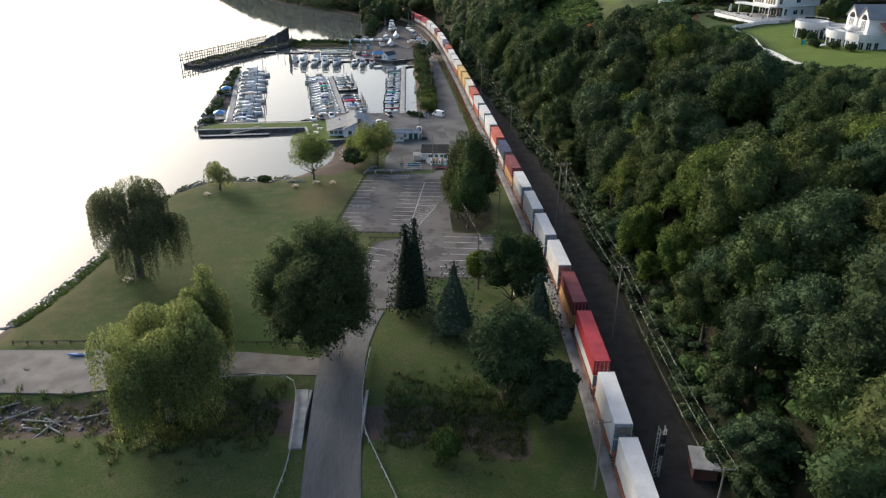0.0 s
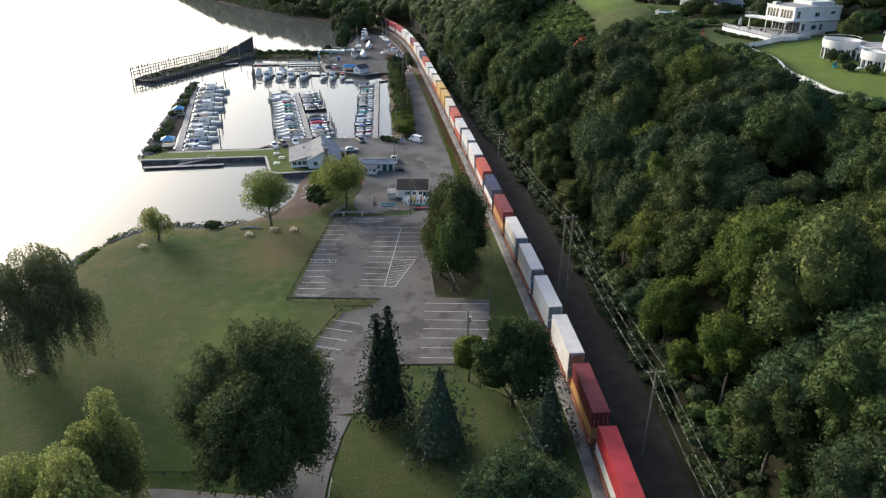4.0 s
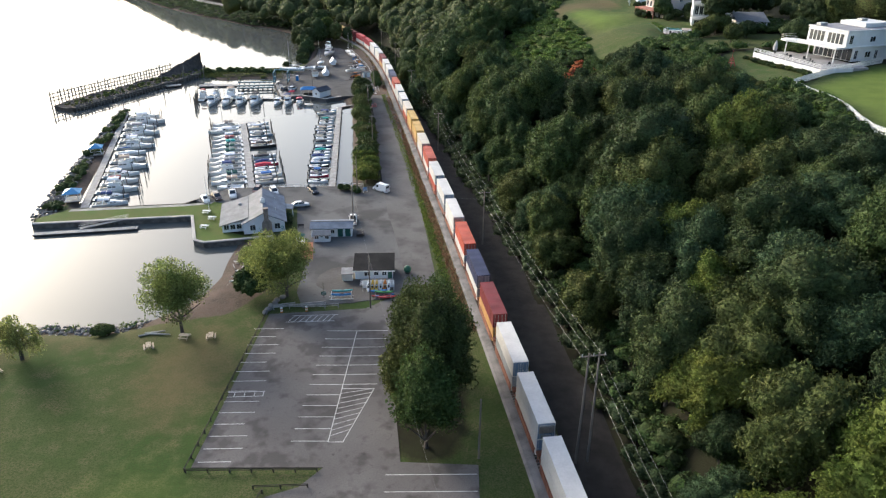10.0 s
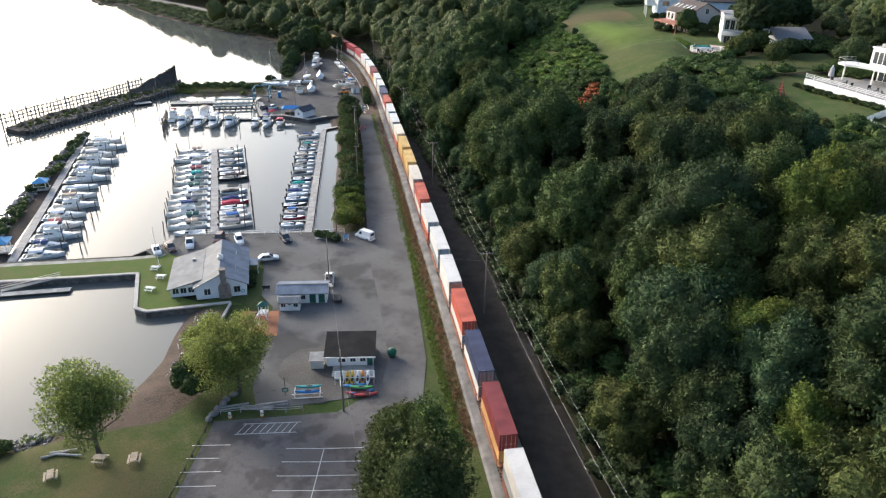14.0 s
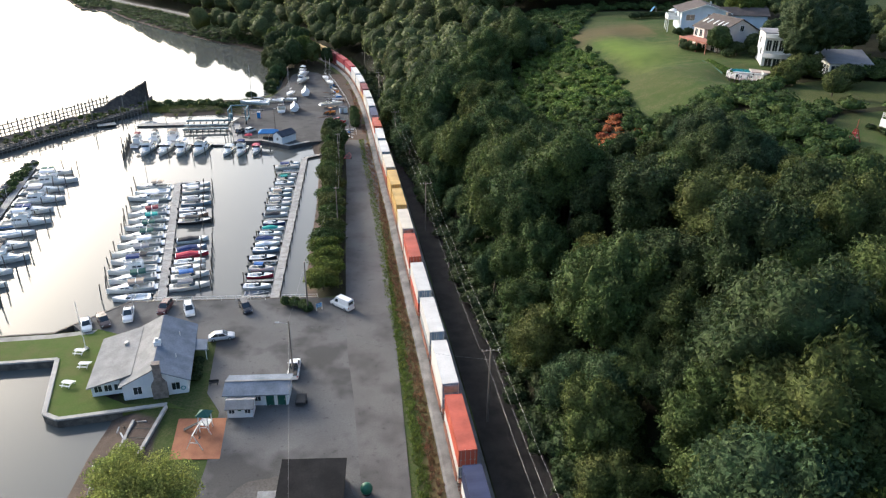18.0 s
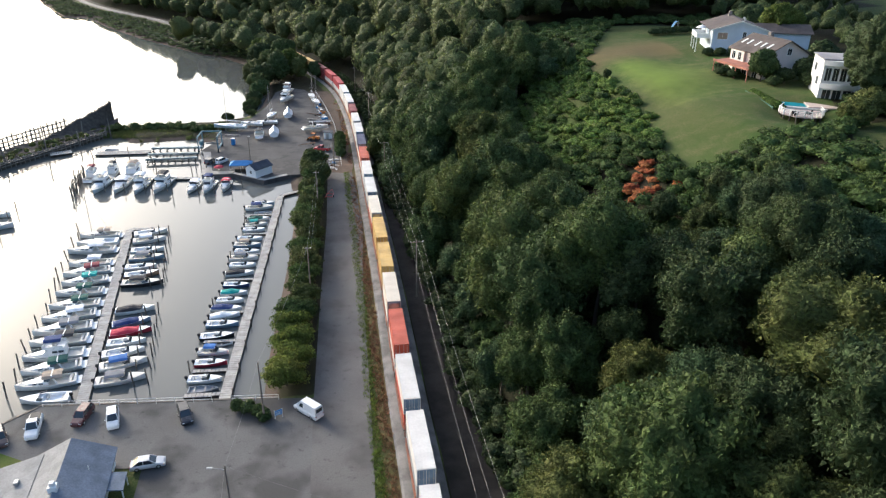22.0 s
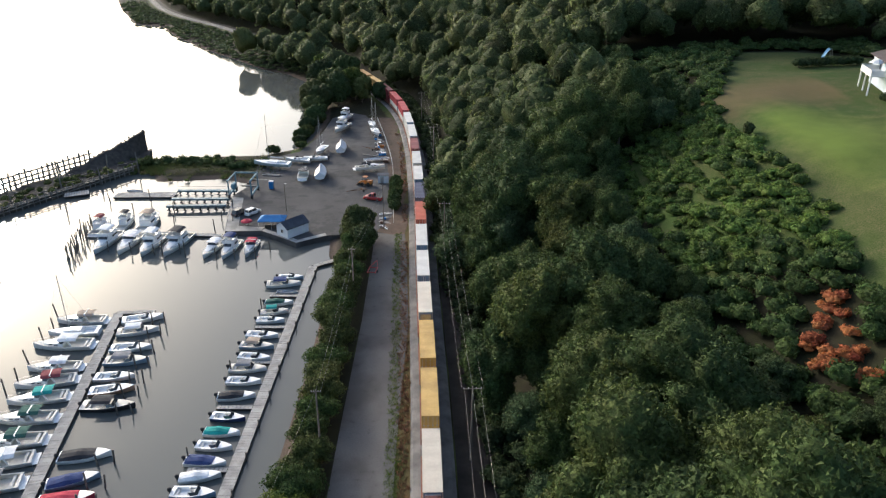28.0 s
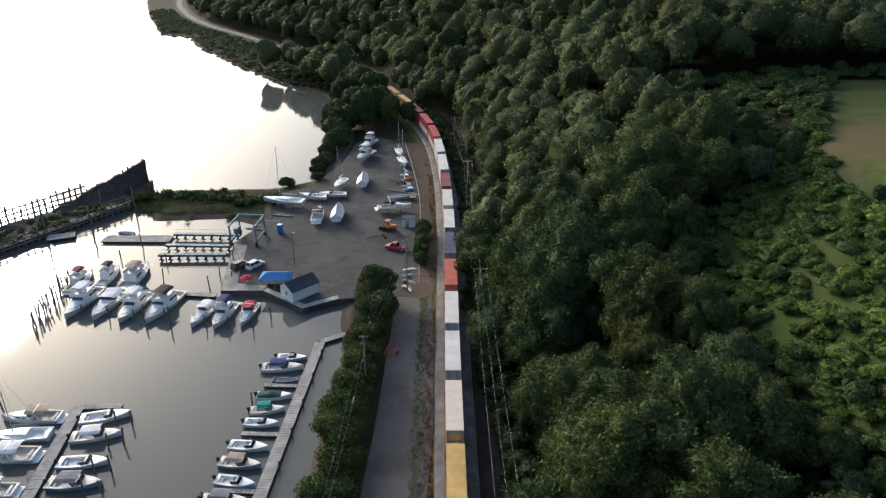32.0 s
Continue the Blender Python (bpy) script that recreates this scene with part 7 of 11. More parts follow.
for y, kind, L, hull, canvas in A_BOATS:
    x, yy = along(DOCK_A, (y - 268.6), 1.2 + L / 2 + rb.uniform(0, 0.4))
    moor(kind, L, hull, canvas, x, yy, ang - 90 + rb.uniform(-9, 9))
for y in (271.2, 278.2, 287.8, 298.6, 313.0, 326.0, 338.2, 351.0):
    p, q = along(DOCK_A, y - 268.6, 1.0), along(DOCK_A, y - 268.6, 6.8)
    dock("finger_dock", (p, q), 0.9, "narrow boarded finger dock between small boats", 0.4)
for i, y in enumerate(np.arange(271, 366, 7.5)):
    pile(*along(DOCK_A, y - 268.6, -1.15), 1.6)
    if i % 3 == 1:
        pile(*along(DOCK_A, y - 268.6, 7.4), 2.6)
# dock B: larger boats on both sides, sterns to the dock on the outer side
ang = dock_angle(DOCK_B)
R_BOATS = [(275.0, "top", 8.2, "white", "grey"), (279.8, "top", 8.0, "white", "blue"), (283.6, "runabout", 7.2, "white", "grey"), (287.0, "runabout", 6.8, "white", "white"), (290.6, "covered", 7.4, "red", "red"), (294.2, "covered", 7.0, "blue", "navy"),
           (299.2, "covered", 7.4, "white", "black"), (310.8, "top", 8.6, "black", "black"), (315.2, "runabout", 7.2, "tan", "tan"), (319.0, "runabout", 6.8, "white", "white"), (323.8, "top", 7.8, "blue", "grey"), (328.0, "runabout", 7.4, "white", "white"), (334.0, "top", 7.6, "white", "white"), (338.6, "runabout", 7.8, "white", "blue")]
for y, kind, L, hull, canvas in R_BOATS:
    x, yy = along(DOCK_B, (y - 268.8) * 1.025, -(1.2 + L / 2 + rb.uniform(0, 0.5)))
    moor(kind, L, hull, canvas, x, yy, ang - 90 + rb.uniform(-9, 9), "moored at the middle dock")
    for dy in (-2.0,):
        for o in (7.5, 9.8):
            pile(*along(DOCK_B, (y + dy - 268.8) * 1.025, -o), rb.uniform(2.2, 3.4), (rb.uniform(-5, 5), rb.uniform(-5, 5)))
L_BOATS = [(272.5, "runabout", 7.6, "white", "white"), (277.0, "cruiser", 9.4, "white", "tan"), (281.4, "cruiser", 9.6, "white", "green"), (285.6, "flybridge", 10.2, "white", "navy"), (290.4, "cruiser", 10.0, "white", "black"), (294.8, "cruiser", 10.4, "white", "grey"),
           (299.6, "cruiser", 9.8, "white", "white"), (304.2, "cruiser", 9.6, "white", "green"), (309.6, "cruiser", 9.4, "white", "green"), (314.6, "cruiser", 9.2, "white", "teal"), (319.2, "cruiser", 9.6, "white", "maroon"), (323.6, "cruiser", 9.0, "white", "white"),
           (331.0, "cruiser", 10.6, "white", "white"), (335.4, "sail", 9.4, "white", "grey"), (339.8, "cruiser", 9.4, "white", "tan")]
for y, kind, L, hull, canvas in L_BOATS:
    x, yy = along(DOCK_B, (y - 268.8) * 1.025, 1.7 + L / 2 + rb.uniform(0, 0.4))
    moor(kind, L, hull, canvas, x, yy, ang + 90 + rb.uniform(-7, 7), "moored at the middle dock")
    pile(*along(DOCK_B, (y + 2.1 - 268.8) * 1.025, 11.0 + rb.uniform(0, 1.2)), rb.uniform(2.6, 3.8), (rb.uniform(-5, 5), rb.uniform(-5, 5)))
# dock C: big cruisers against the breakwater
ang = dock_angle(DOCK_C)
C_BOATS = [(258.5, "cruiser", 9.0, "white", "white"), (263.6, "cruiser", 8.6, "blue", "navy"), (269.0, "flybridge", 11.0, "white", "white"), (275.8, "cruiser", 10.0, "white", "maroon"), (282.4, "cruiser", 10.0, "white", "white"), (289.0, "flybridge", 11.4, "white", "tan"), (296.6, "cruiser", 10.0, "white", "black"),
           (304.0, "sail", 9.5, "white", "blue"), (311.0, "flybridge", 12.0, "white", "white"), (319.0, "cruiser", 11.0, "white", "navy"), (327.0, "flybridge", 12.4, "white", "grey"), (335.0, "cruiser", 11.0, "white", "white"), (342.0, "flybridge", 13.6, "white", "white"), (350.5, "cruiser", 10.6, "white", "green")]
for y, kind, L, hull, canvas in C_BOATS:
    x, yy = along(DOCK_C, (y - 255.0) * 1.025, -(1.6 + L / 2 + rb.uniform(0, 0.6)))
    moor(kind, L, hull, canvas, x, yy, ang - 90 + rb.uniform(-3, 3), "moored beside the breakwater")
    for o in (9.0, 12.6):
        pile(*along(DOCK_C, (y + 3.2 - 255) * 1.025, -o - rb.uniform(0, 1)), rb.uniform(2.4, 4.0), (rb.uniform(-4, 4), rb.uniform(-4, 4)))
# north row: yachts with bows to the basin
for x, y, kind, L, canvas in [(-74.4, 375.6, "flybridge", 13.0, "white"), (-68.6, 375.4, "cruiser", 12.6, "white"), (-62.6, 374.6, "flybridge", 12.4, "white"), (-56.6, 375.4, "flybridge", 13.2, "black"), (-47.0, 373.2, "cruiser", 9.8, "white"), (-42.6, 373.2, "flybridge", 10.4, "navy"), (-37.8, 374.0, "cruiser", 9.0, "red")]:
    moor(kind, L, "white", canvas, x, y, 180 + rb.uniform(-6, 2), "moored in the far row")
    pile(x + 2.6, y - 4.5, 2.8, (rb.uniform(-4, 4), rb.uniform(-4, 4)))
for x, y, L, canvas in [(-80.0, 384.5, 9.5, "maroon"), (-75.0, 387.8, 9.0, "black"), (-68.8, 388.0, 12.5, "tan")]:
    moor("flybridge", L, "white", canvas, x, y, 2 + rb.uniform(-4, 4), "behind the far row")
for x, y in [(-86, 385), (-61.5, 386), (-51, 392), (-50, 384), (-66, 397), (-58, 370), (-52, 369), (-33, 374), (-78, 398), (-49.6, 397.5), (-51.2, 402), (-47, 389), (-87.5, 404), (-76, 405)]:
    pile(x, y, rb.uniform(2.4, 4.5), (rb.uniform(-5, 5), rb.uniform(-5, 5)))
moor("skiff", 4.4, "white", "white", -84.6, 412.9, 88, "moored at the work dock")
# old dolphin of close piles
for i in range(26):
    t = i / 25
    pile(-78.8 - 4.2 * t + rb.uniform(-.5, .5), 365.5 + 20 * t, 3.0 + 1.0 * rb.uniform(), (rb.uniform(-6, 6), rb.uniform(-9, 9)), "rotten dark timber pile of an old jetty")

# breakwater, gazebos, spit
bw = []
for i in range(700):
    t = rb.uniform()
    bw.append((-89.5 - 17.5 * t + rb.uniform(-2.6, 3.4) * (1 - 0.5 * t), 250 + 115 * t, rb.uniform(0.2, 1.0)))
rocks("breakwater_stones", bw, "grey stones of the breakwater", (0.6, 1.6), 8)
woods("breakwater_scrub", [(-88.0 - 17.8 * t + rb.uniform(-1.6, 1.6), 254 + 110 * t, 0.5) for t in rb.uniform(0, 1, 75)], "green scrub growing on the breakwater", (0.45, 0.95), SHRUB_ARR, -0.2, LEAF_WOOD, 19)
woods("spit_scrub", [(x, 437.5 + rb.normal(0, 2.4), 0.7) for x in np.arange(-93, -50, 0.9)], "bushy green scrub along the spit", (0.55, 1.15), SHRUB_ARR, -0.2, LEAF_WOOD, 34)
woods("spit_reeds", [(rb.uniform(-92, -46), 434.5 + rb.normal(0, 3.4), 0.3) for i in range(1100)], "tall green reeds on the spit", (0.5, 0.95), REED_ARR, 0.0, LEAF_WEED, 20)
ROOF_BLUE = surf("bright_blue_metal_roof", (0.06, 0.30, 0.55), (0.05, 0.25, 0.46), 0.6, 0.5, fine=3, grit=0.06)
for x, y, s in [(-85.6, 262.3, 3.6), (-94.8, 303.8, 3.4)]:
    gz = thing("gazebo", x, y, 1.0, dock_angle(DOCK_C), "open timber gazebo with a bright blue pyramid roof", "gazebo", "gazebos")
    part("floor", Geo().box(0, 0, 0, s + 0.6, s + 0.6, 0.25, c=0.03), TIMBER_GREY, gz)
    for sx in (1, -1):
        for sy in (1, -1):
            part("post", Geo().box(sx * s * 0.45, sy * s * 0.45, 0.2, 0.16, 0.16, 2.2), WHITE, gz)
    h = s * 0.62
    part("roof", Geo().add([(-h, -h, 2.35), (h, -h, 2.35), (h, h, 2.35), (-h, h, 2.35), (0, 0, 3.5), (-h, -h, 2.25), (h, -h, 2.25), (h, h, 2.25), (-h, h, 2.25)], [(0, 1, 4), (1, 2, 4), (2, 3, 4), (3, 0, 4), (8, 7, 6, 5), (5, 6, 1, 0), (6, 7, 2, 1), (7, 8, 3, 2), (8, 5, 0, 3)]), ROOF_BLUE, gz, "blue metal roof")
    part("railing", Geo().beam((-s * .45, -s * .45, 1.1), (s * .45, -s * .45, 1.1), .06, .1).beam((-s * .45, s * .45, 1.1), (-s * .45, -s * .45, 1.1), .06, .1).beam((s * .45, s * .45, 1.1), (-s * .45, s * .45, 1.1), .06, .1), WHITE, gz)

# gangway from the quay lawn down to the dock
gw = thing("gangway", -66.0, 247.2, 1.4, 0, "grey aluminium gangway from quay to dock", "gangway")
part("deck", Geo().beam((0, 0, 0.05), (-10.5, -4.2, -0.75), 1.1, 0.08), TIMBER_GREY, gw)
for o in (0.5, -0.5):
    part("handrail", Geo().beam((0, o, 1.0), (-10.5, -4.2 + o, 0.2), 0.05, 0.06).beam((0, o, 0.5), (-10.5, -4.2 + o, -0.3), 0.04, 0.05), GALV, gw)

# stranded wooden barge with its broken ribs
wr = thing("wrecked_barge", -92.0, 440.0, 0.0, 0, "stranded dark wooden barge with broken ribs", "wreck")
ax, ay = np.array([-86.4, 443.5]), np.array([-127.0, 362.5])
u = (ay - ax) / np.linalg.norm(ay - ax)
nn = np.array([-u[1], u[0]])
if nn[0] > 0:
    nn = -nn


def wloc(s, o, z):
    p = ax + u * s + nn * o
    return (p[0] + 92.0, p[1] - 440.0, z)


rings = []
for s in np.arange(-1.0, 90.5, 2.6):
    w = 12.2 - 2.5 * max(0, s - 78) / 12
    outer = np.interp(s, [-1, 1, 6, 12, 15, 22, 30, 90], [8.8, 8.4, 7.0, 5.6, 5.8, 3.4, 2.0, 1.7]) + rb.uniform(-0.35, 0.35)
    inner = np.interp(s, [-1, 4, 12, 30, 90], [2.6, 2.2, 2.0, 1.7, 1.5]) + rb.uniform(-0.25, 0.25)
    e = float(np.interp(s, [-1, 3, 7, 16], [10.2, 6.5, 3.0, 0.0]))
    rings.append([wloc(s, e - 0.5, -0.8), wloc(s, e - 0.8 + rb.uniform(-.1, .1), inner), wloc(s, e + 0.2, inner), wloc(s, e + (w - e) * 0.3, 0.65 * inner), wloc(s, e + (w - e) * 0.62, 0.7 * inner), wloc(s, e + (w - e) * 0.78, max(0.9 * inner, outer * 0.62)), wloc(s, w - 0.7, outer - 0.1), wloc(s, w, outer), wloc(s, w - 0.3, -0.8)])
part("hull", Geo().loft(rings), TIMBER_DARK, wr)
RIB = surf("weathered_rib", (0.20, 0.18, 0.155), (0.11, 0.10, 0.085), 0.9, 0.9, fine=5)
for i, s in enumerate(np.arange(-0.5, 90, 1.75)):
    if s < 20:
        top = float(np.interp(s, [-1, 12, 15, 20], [9.2, 6.0, 6.3, 5.0])) + rb.uniform(-0.2, 0.7)
        part("rib", Geo().beam(wloc(s, 12.3, -0.8), wloc(s, 12.3 + rb.uniform(-.2, .2), top - 0.55), 0.3, 0.28), TIMBER_DARK, wr)
    else:
        part("rib", Geo().beam(wloc(s, 12.3, -0.8), wloc(s + rb.uniform(-.3, .3), 12.3 + rb.uniform(-.3, .3), 6.2 + rb.uniform(-0.7, 0.9)), 0.40, 0.36), RIB, wr)
    if s > 14:
        part("rib", Geo().beam(wloc(s, -1.2, -1), wloc(s, -1.2 + rb.uniform(-.3, .3), 2.5 + rb.uniform(0, 1.0)), 0.3, 0.28), RIB, wr)
for k in range(9):
    s0 = 19 + k * 7.8
    for z in (5.7, 4.2, 2.9):
        part("wale", Geo().beam(wloc(s0, 12.45, z + rb.uniform(-.15, .15)), wloc(s0 + 7.9, 12.45, z + rb.uniform(-.15, .15)), 0.2, 0.36), RIB, wr)
for z in (1.1, 1.8, 2.4):
    part("wale", Geo().beam(wloc(15, -1.35, z), wloc(89, -1.35, z), 0.18, 0.25), RIB, wr)
for k in range(26):
    s0, o0 = rb.uniform(2, 84), rb.uniform(1.5, 10.5)
    part("plank", Geo().beam(wloc(s0, o0, 1.9), wloc(s0 + rb.uniform(2, 5), o0 + rb.uniform(-2, 2), 2.0 + rb.uniform(-.3, .9)), 0.3, 0.12), RIB if k % 2 else TIMBER_DARK, wr)
for s, o, h in [(38, 1.6, 10.0), (14, -2.0, 7.0), (52, 3, 6.0), (27, -1.6, 5.5), (63, 1.0, 5.0), (20, 5.0, 6.5)]:
    part("spar", Geo().rod(wloc(s, o, -1), wloc(s + rb.uniform(-.8, .8), o, h), 0.26, 0.18, 8), RIB, wr)
wreck_green = []
for k in range(130):
    q = wloc(rb.uniform(4, 88), rb.uniform(0.5, 8), 1.2)
    wreck_green.append((q[0] - 92.0, q[1] + 440.0, q[2] + rb.uniform(-.3, .3)))
woods("wreck_scrub", wreck_green, "green weeds growing in the wrecked barge", (0.3, 0.7), SHRUB_ARR, 0.0, LEAF_WEED, 33)

# travel lift basin: piers on frames, and the blue lift
LIFT_BLUE = painted("grey_blue_lift_paint", (0.13, 0.25, 0.30))
PIER_TEAL = painted("faded_teal_pier_paint", (0.15, 0.22, 0.24))
for (a, b, dy) in (((-69.5, 404.3), (-53.0, 405.4), 0), ((-70.5, 411.2), (-53.2, 412.2), 0), ((-68.6, 398.6), (-52.5, 400.4), 0)):
    pr = thing("lift_pier", a[0], a[1], 0.0, math.degrees(math.atan2(b[1] - a[1], b[0] - a[0])), "narrow steel and timber pier of the boat lift", "pier", "lift piers")
    L = math.hypot(b[0] - a[0], b[1] - a[1])
    part("deck", Geo().box(L / 2, 0, 1.05, L, 1.3, 0.5, c=0.03), PIER_TEAL, pr)
    for k in range(8):
        part("frame", Geo().box(0.5 + k * L / 7.6, 0, -1, 0.3, 0.3, 2.25).beam((0.5 + k * L / 7.6, -1.2, 0.5), (0.5 + k * L / 7.6, 1.2, 0.5), 0.25, 0.25), TIMBER_DARK, pr)
    part("handrail", Geo().beam((0, 0.6, 2.4), (L, 0.6, 2.4), 0.06, 0.06), GALV, pr)
tl = thing("boat_lift", -50.0, 409.0, 1.4, 2, "pale blue steel travelling boat lift", "boat lift")
for sx in (-3.2, 3.2):
    for sy in (-3.6, 3.6):
        part("leg", Geo().box(sx, sy, 0.6, 0.34, 0.34, 4.6, c=0.04), LIFT_BLUE, tl)
        part("wheel", Geo().rod((sx - 0.2, sy, 0.6), (sx + 0.2, sy, 0.6), 0.6, 0.6, 14), BLACK, tl)
    part("side_beam", Geo().box(sx, 0, 5.1, 0.4, 8.4, 0.42, c=0.05).box(sx, 0, 1.0, 0.4, 7.4, 0.5, c=0.05), LIFT_BLUE, tl)
part("cross_beam", Geo().box(0, 3.6, 5.2, 6.4, 0.4, 0.42, c=0.05), LIFT_BLUE, tl)
part("engine_box", Geo().box(-3.2, 1.4, 1.5, 1.1, 2.2, 1.4, c=0.1), LIFT_BLUE, tl)

# ---- buildings and yard of the marina ----
SHINGLE = surf("slate_blue_shingle", (0.19, 0.222, 0.268), (0.135, 0.16, 0.195), 0.5, 0.85, fine=4, grit=0.4, spec=0.15)
SHINGLE_DK = surf("dark_slate_shingle", (0.085, 0.095, 0.115), (0.055, 0.062, 0.078), 0.5, 0.85, fine=4, grit=0.35, spec=0.15)
# own colour of kiosk roof and shed cap; on the clubhouse a sunlit tone
SHINGLE_LT = surf("pale_grey_shingle", (0.25, 0.25, 0.25), (0.20, 0.20, 0.20), 0.5, 0.85, fine=4, grit=0.35, spec=0.15)
SHINGLE_BR = surf("brown_shingle", (0.095, 0.074, 0.065), (0.066, 0.052, 0.046), 0.5, 0.85, fine=6, grit=0.25)
SIDING = surf("white_clapboard", (0.76, 0.78, 0.79), (0.66, 0.69, 0.71), 0.4, 0.7, fine=4, grit=0.08)
CHIMNEY = surf("fieldstone", (0.26, 0.22, 0.19), (0.15, 0.13, 0.115), 1.6, 0.95, bump=0.8, fine=3, grit=0.3)
GREEN_DOOR = plastic("dark_green_door_paint", (0.02, 0.10, 0.075))
TARPAPER = surf("black_roofing_felt", (0.018, 0.017, 0.017), (0.032, 0.03, 0.029), 0.35, 0.9, fine=4, grit=0.3, spec=0.1)
MULCH = surf("orange_wood_mulch", (0.36, 0.15, 0.075), (0.27, 0.11, 0.06), 0.6, 0.95, bump=0.8, fine=9, grit=0.4)


def pane_window(parent, x, y, z, w, h, face="-y", trim=WHITE, bars=1):
    """A framed window on a wall of a building: trim, glass and a middle bar. (x, y): its middle on the wall; z: sill height."""
    g, gl = Geo(), Geo()
    t = 0.09
    if face in ("-y", "+y"):
        s = -1 if face == "-y" else 1
        g.box(x, y + s * 0.03, z - t, w + 2 * t, 0.08, t).box(x, y + s * 0.03, z + h, w + 2 * t, 0.08, t).box(x - w / 2 - t / 2, y + s * 0.03, z, t, 0.08, h).box(x + w / 2 + t / 2, y + s * 0.03, z, t, 0.08, h)
        for k in range(bars):
            g.box(x - w / 2 + w * (k + 1) / (bars + 1), y + s * 0.03, z, 0.05, 0.06, h)
        gl.box(x, y + s * 0.012, z, w, 0.02, h)
    else:
        s = -1 if face == "-x" else 1
        g.box(x + s * 0.03, y, z - t, 0.08, w + 2 * t, t).box(x + s * 0.03, y, z + h, 0.08, w + 2 * t, t).box(x + s * 0.03, y - w / 2 - t / 2, z, 0.08, t, h).box(x + s * 0.03, y + w / 2 + t / 2, z, 0.08, t, h)
        for k in range(bars):
            g.box(x + s * 0.03, y - w / 2 + w * (k + 1) / (bars + 1), z, 0.06, 0.05, h)
        gl.box(x + s * 0.012, y, z, 0.02, w, h)
    wd = part("window", g, trim, parent)
    part("pane", gl, GLASS, wd)
    return wd


def gable_walls(w, d, h, rise):
    """Walls of a gabled block, ridge along y, base at z = 0, front at y = 0."""
    g = Geo()
    x = w / 2
    g.add([(-x, 0, 0), (x, 0, 0), (x, 0, h), (0, 0, h + rise), (-x, 0, h)], [(0, 1, 2, 3, 4)])
    g.add([(-x, d, 0), (x, d, 0), (x, d, h), (0, d, h + rise), (-x, d, h)], [(4, 3, 2, 1, 0)])
    g.add([(-x, 0, 0), (-x, d, 0), (-x, d, h), (-x, 0, h)], [(3, 2, 1, 0)][::-1])
    g.add([(x, 0, 0), (x, d, 0), (x, d, h), (x, 0, h)], [(0, 1, 2, 3)])
    return g


def roof_plane(p, thick=0.16):
    """A roof slope from four corners, with thickness."""
    q = [(a, b, c - thick) for a, b, c in p]
    return Geo().add(list(p) + q, [(0, 1, 2, 3), (7, 6, 5, 4), (0, 4, 5, 1), (1, 5, 6, 2), (2, 6, 7, 3), (3, 7, 4, 0)])


# clubhouse
club = thing("clubhouse", -29.8, 236.5, 1.40, 10, "white clapboard clubhouse with grey-blue shingle roof and stone chimney", "house")
part("wall", gable_walls(9.8, 17.0, 2.75, 2.45), SIDING, club)
wing = Geo()
wing.add([(-10.0, 2.2, 0), (-4.9, 2.2, 0), (-4.9, 2.2, 2.7), (-10.0, 2.2, 1.95)], [(0, 1, 2, 3)])
wing.add([(-10.0, 16.2, 0), (-4.9, 16.2, 0), (-4.9, 16.2, 2.7), (-10.0, 16.2, 1.95)], [(3, 2, 1, 0)])
wing.add([(-10.0, 2.2, 0), (-10.0, 16.2, 0), (-10.0, 16.2, 1.95), (-10.0, 2.2, 1.95)], [(0, 3, 2, 1)])
part("wing_wall", wing, SIDING, club)
# one shingle on both slopes: the sunlit side and wing are painted paler
part("roof", roof_plane([(0, -0.4, 5.32), (5.5, -0.4, 2.60), (5.5, 17.4, 2.60), (0, 17.4, 5.32)][::-1]), SHINGLE, club)
part("roof", roof_plane([(0, -0.4, 5.32), (0, 17.4, 5.32), (-5.4, 17.4, 2.72), (-5.4, -0.4, 2.72)][::-1]), SHINGLE_LT, club)
part("wing_roof", roof_plane([(-3.6, 1.6, 3.70), (-3.6, 16.8, 3.70), (-10.6, 16.8, 2.0), (-10.6, 1.6, 2.0)][::-1], 0.2), SHINGLE_LT, club)
ch = part("chimney", Geo().box(0.7, -0.35, 0, 2.3, 0.9, 2.6, c=0.06).loft([[(-0.45, -0.8, 2.6), (1.85, -0.8, 2.6), (1.85, 0.1, 2.6), (-0.45, 0.1, 2.6)], [(0.15, -0.75, 3.5), (1.25, -0.75, 3.5), (1.25, 0.1, 3.5), (0.15, 0.1, 3.5)]]).box(0.7, -0.3, 3.45, 1.1, 0.9, 3.0, c=0.05).box(0.7, -0.3, 6.4, 1.3, 1.1, 0.15), CHIMNEY, club, "fieldstone chimney")
part("roof_vent", Geo().box(0, 7.5, 5.1, 1.1, 1.1, 0.8, c=0.04).box(0, 7.5, 5.9, 0.6, 0.6, 0.5, c=0.04), WHITE, club)
part("roof_vent", Geo().box(-5.8, 12.0, 3.2, 0.6, 0.8, 0.5, c=0.05), GALV, club)
for yy in (5.0, 12.0):
    part("vent_pipe", Geo().rod((3.0, yy, 3.6), (3.0, yy, 4.5), 0.07, 0.07, 8), WHITE, club)
pane_window(club, -2.7, 0, 0.9, 1.2, 1.35)
pane_window(club, 3.1, 0, 0.9, 1.2, 1.35)
for x in (-9.0, -7.5, -6.0):
    pane_window(club, x, 2.2, 0.75, 1.1, 1.15)
for y in (5, 9, 13):
    pane_window(club, 4.9, y, 0.9, 1.2, 1.3, "+x")
for y in (4.5, 8.5, 12.5):
    pane_window(club, -10.0, y, 0.6, 1.6, 1.0, "-x")
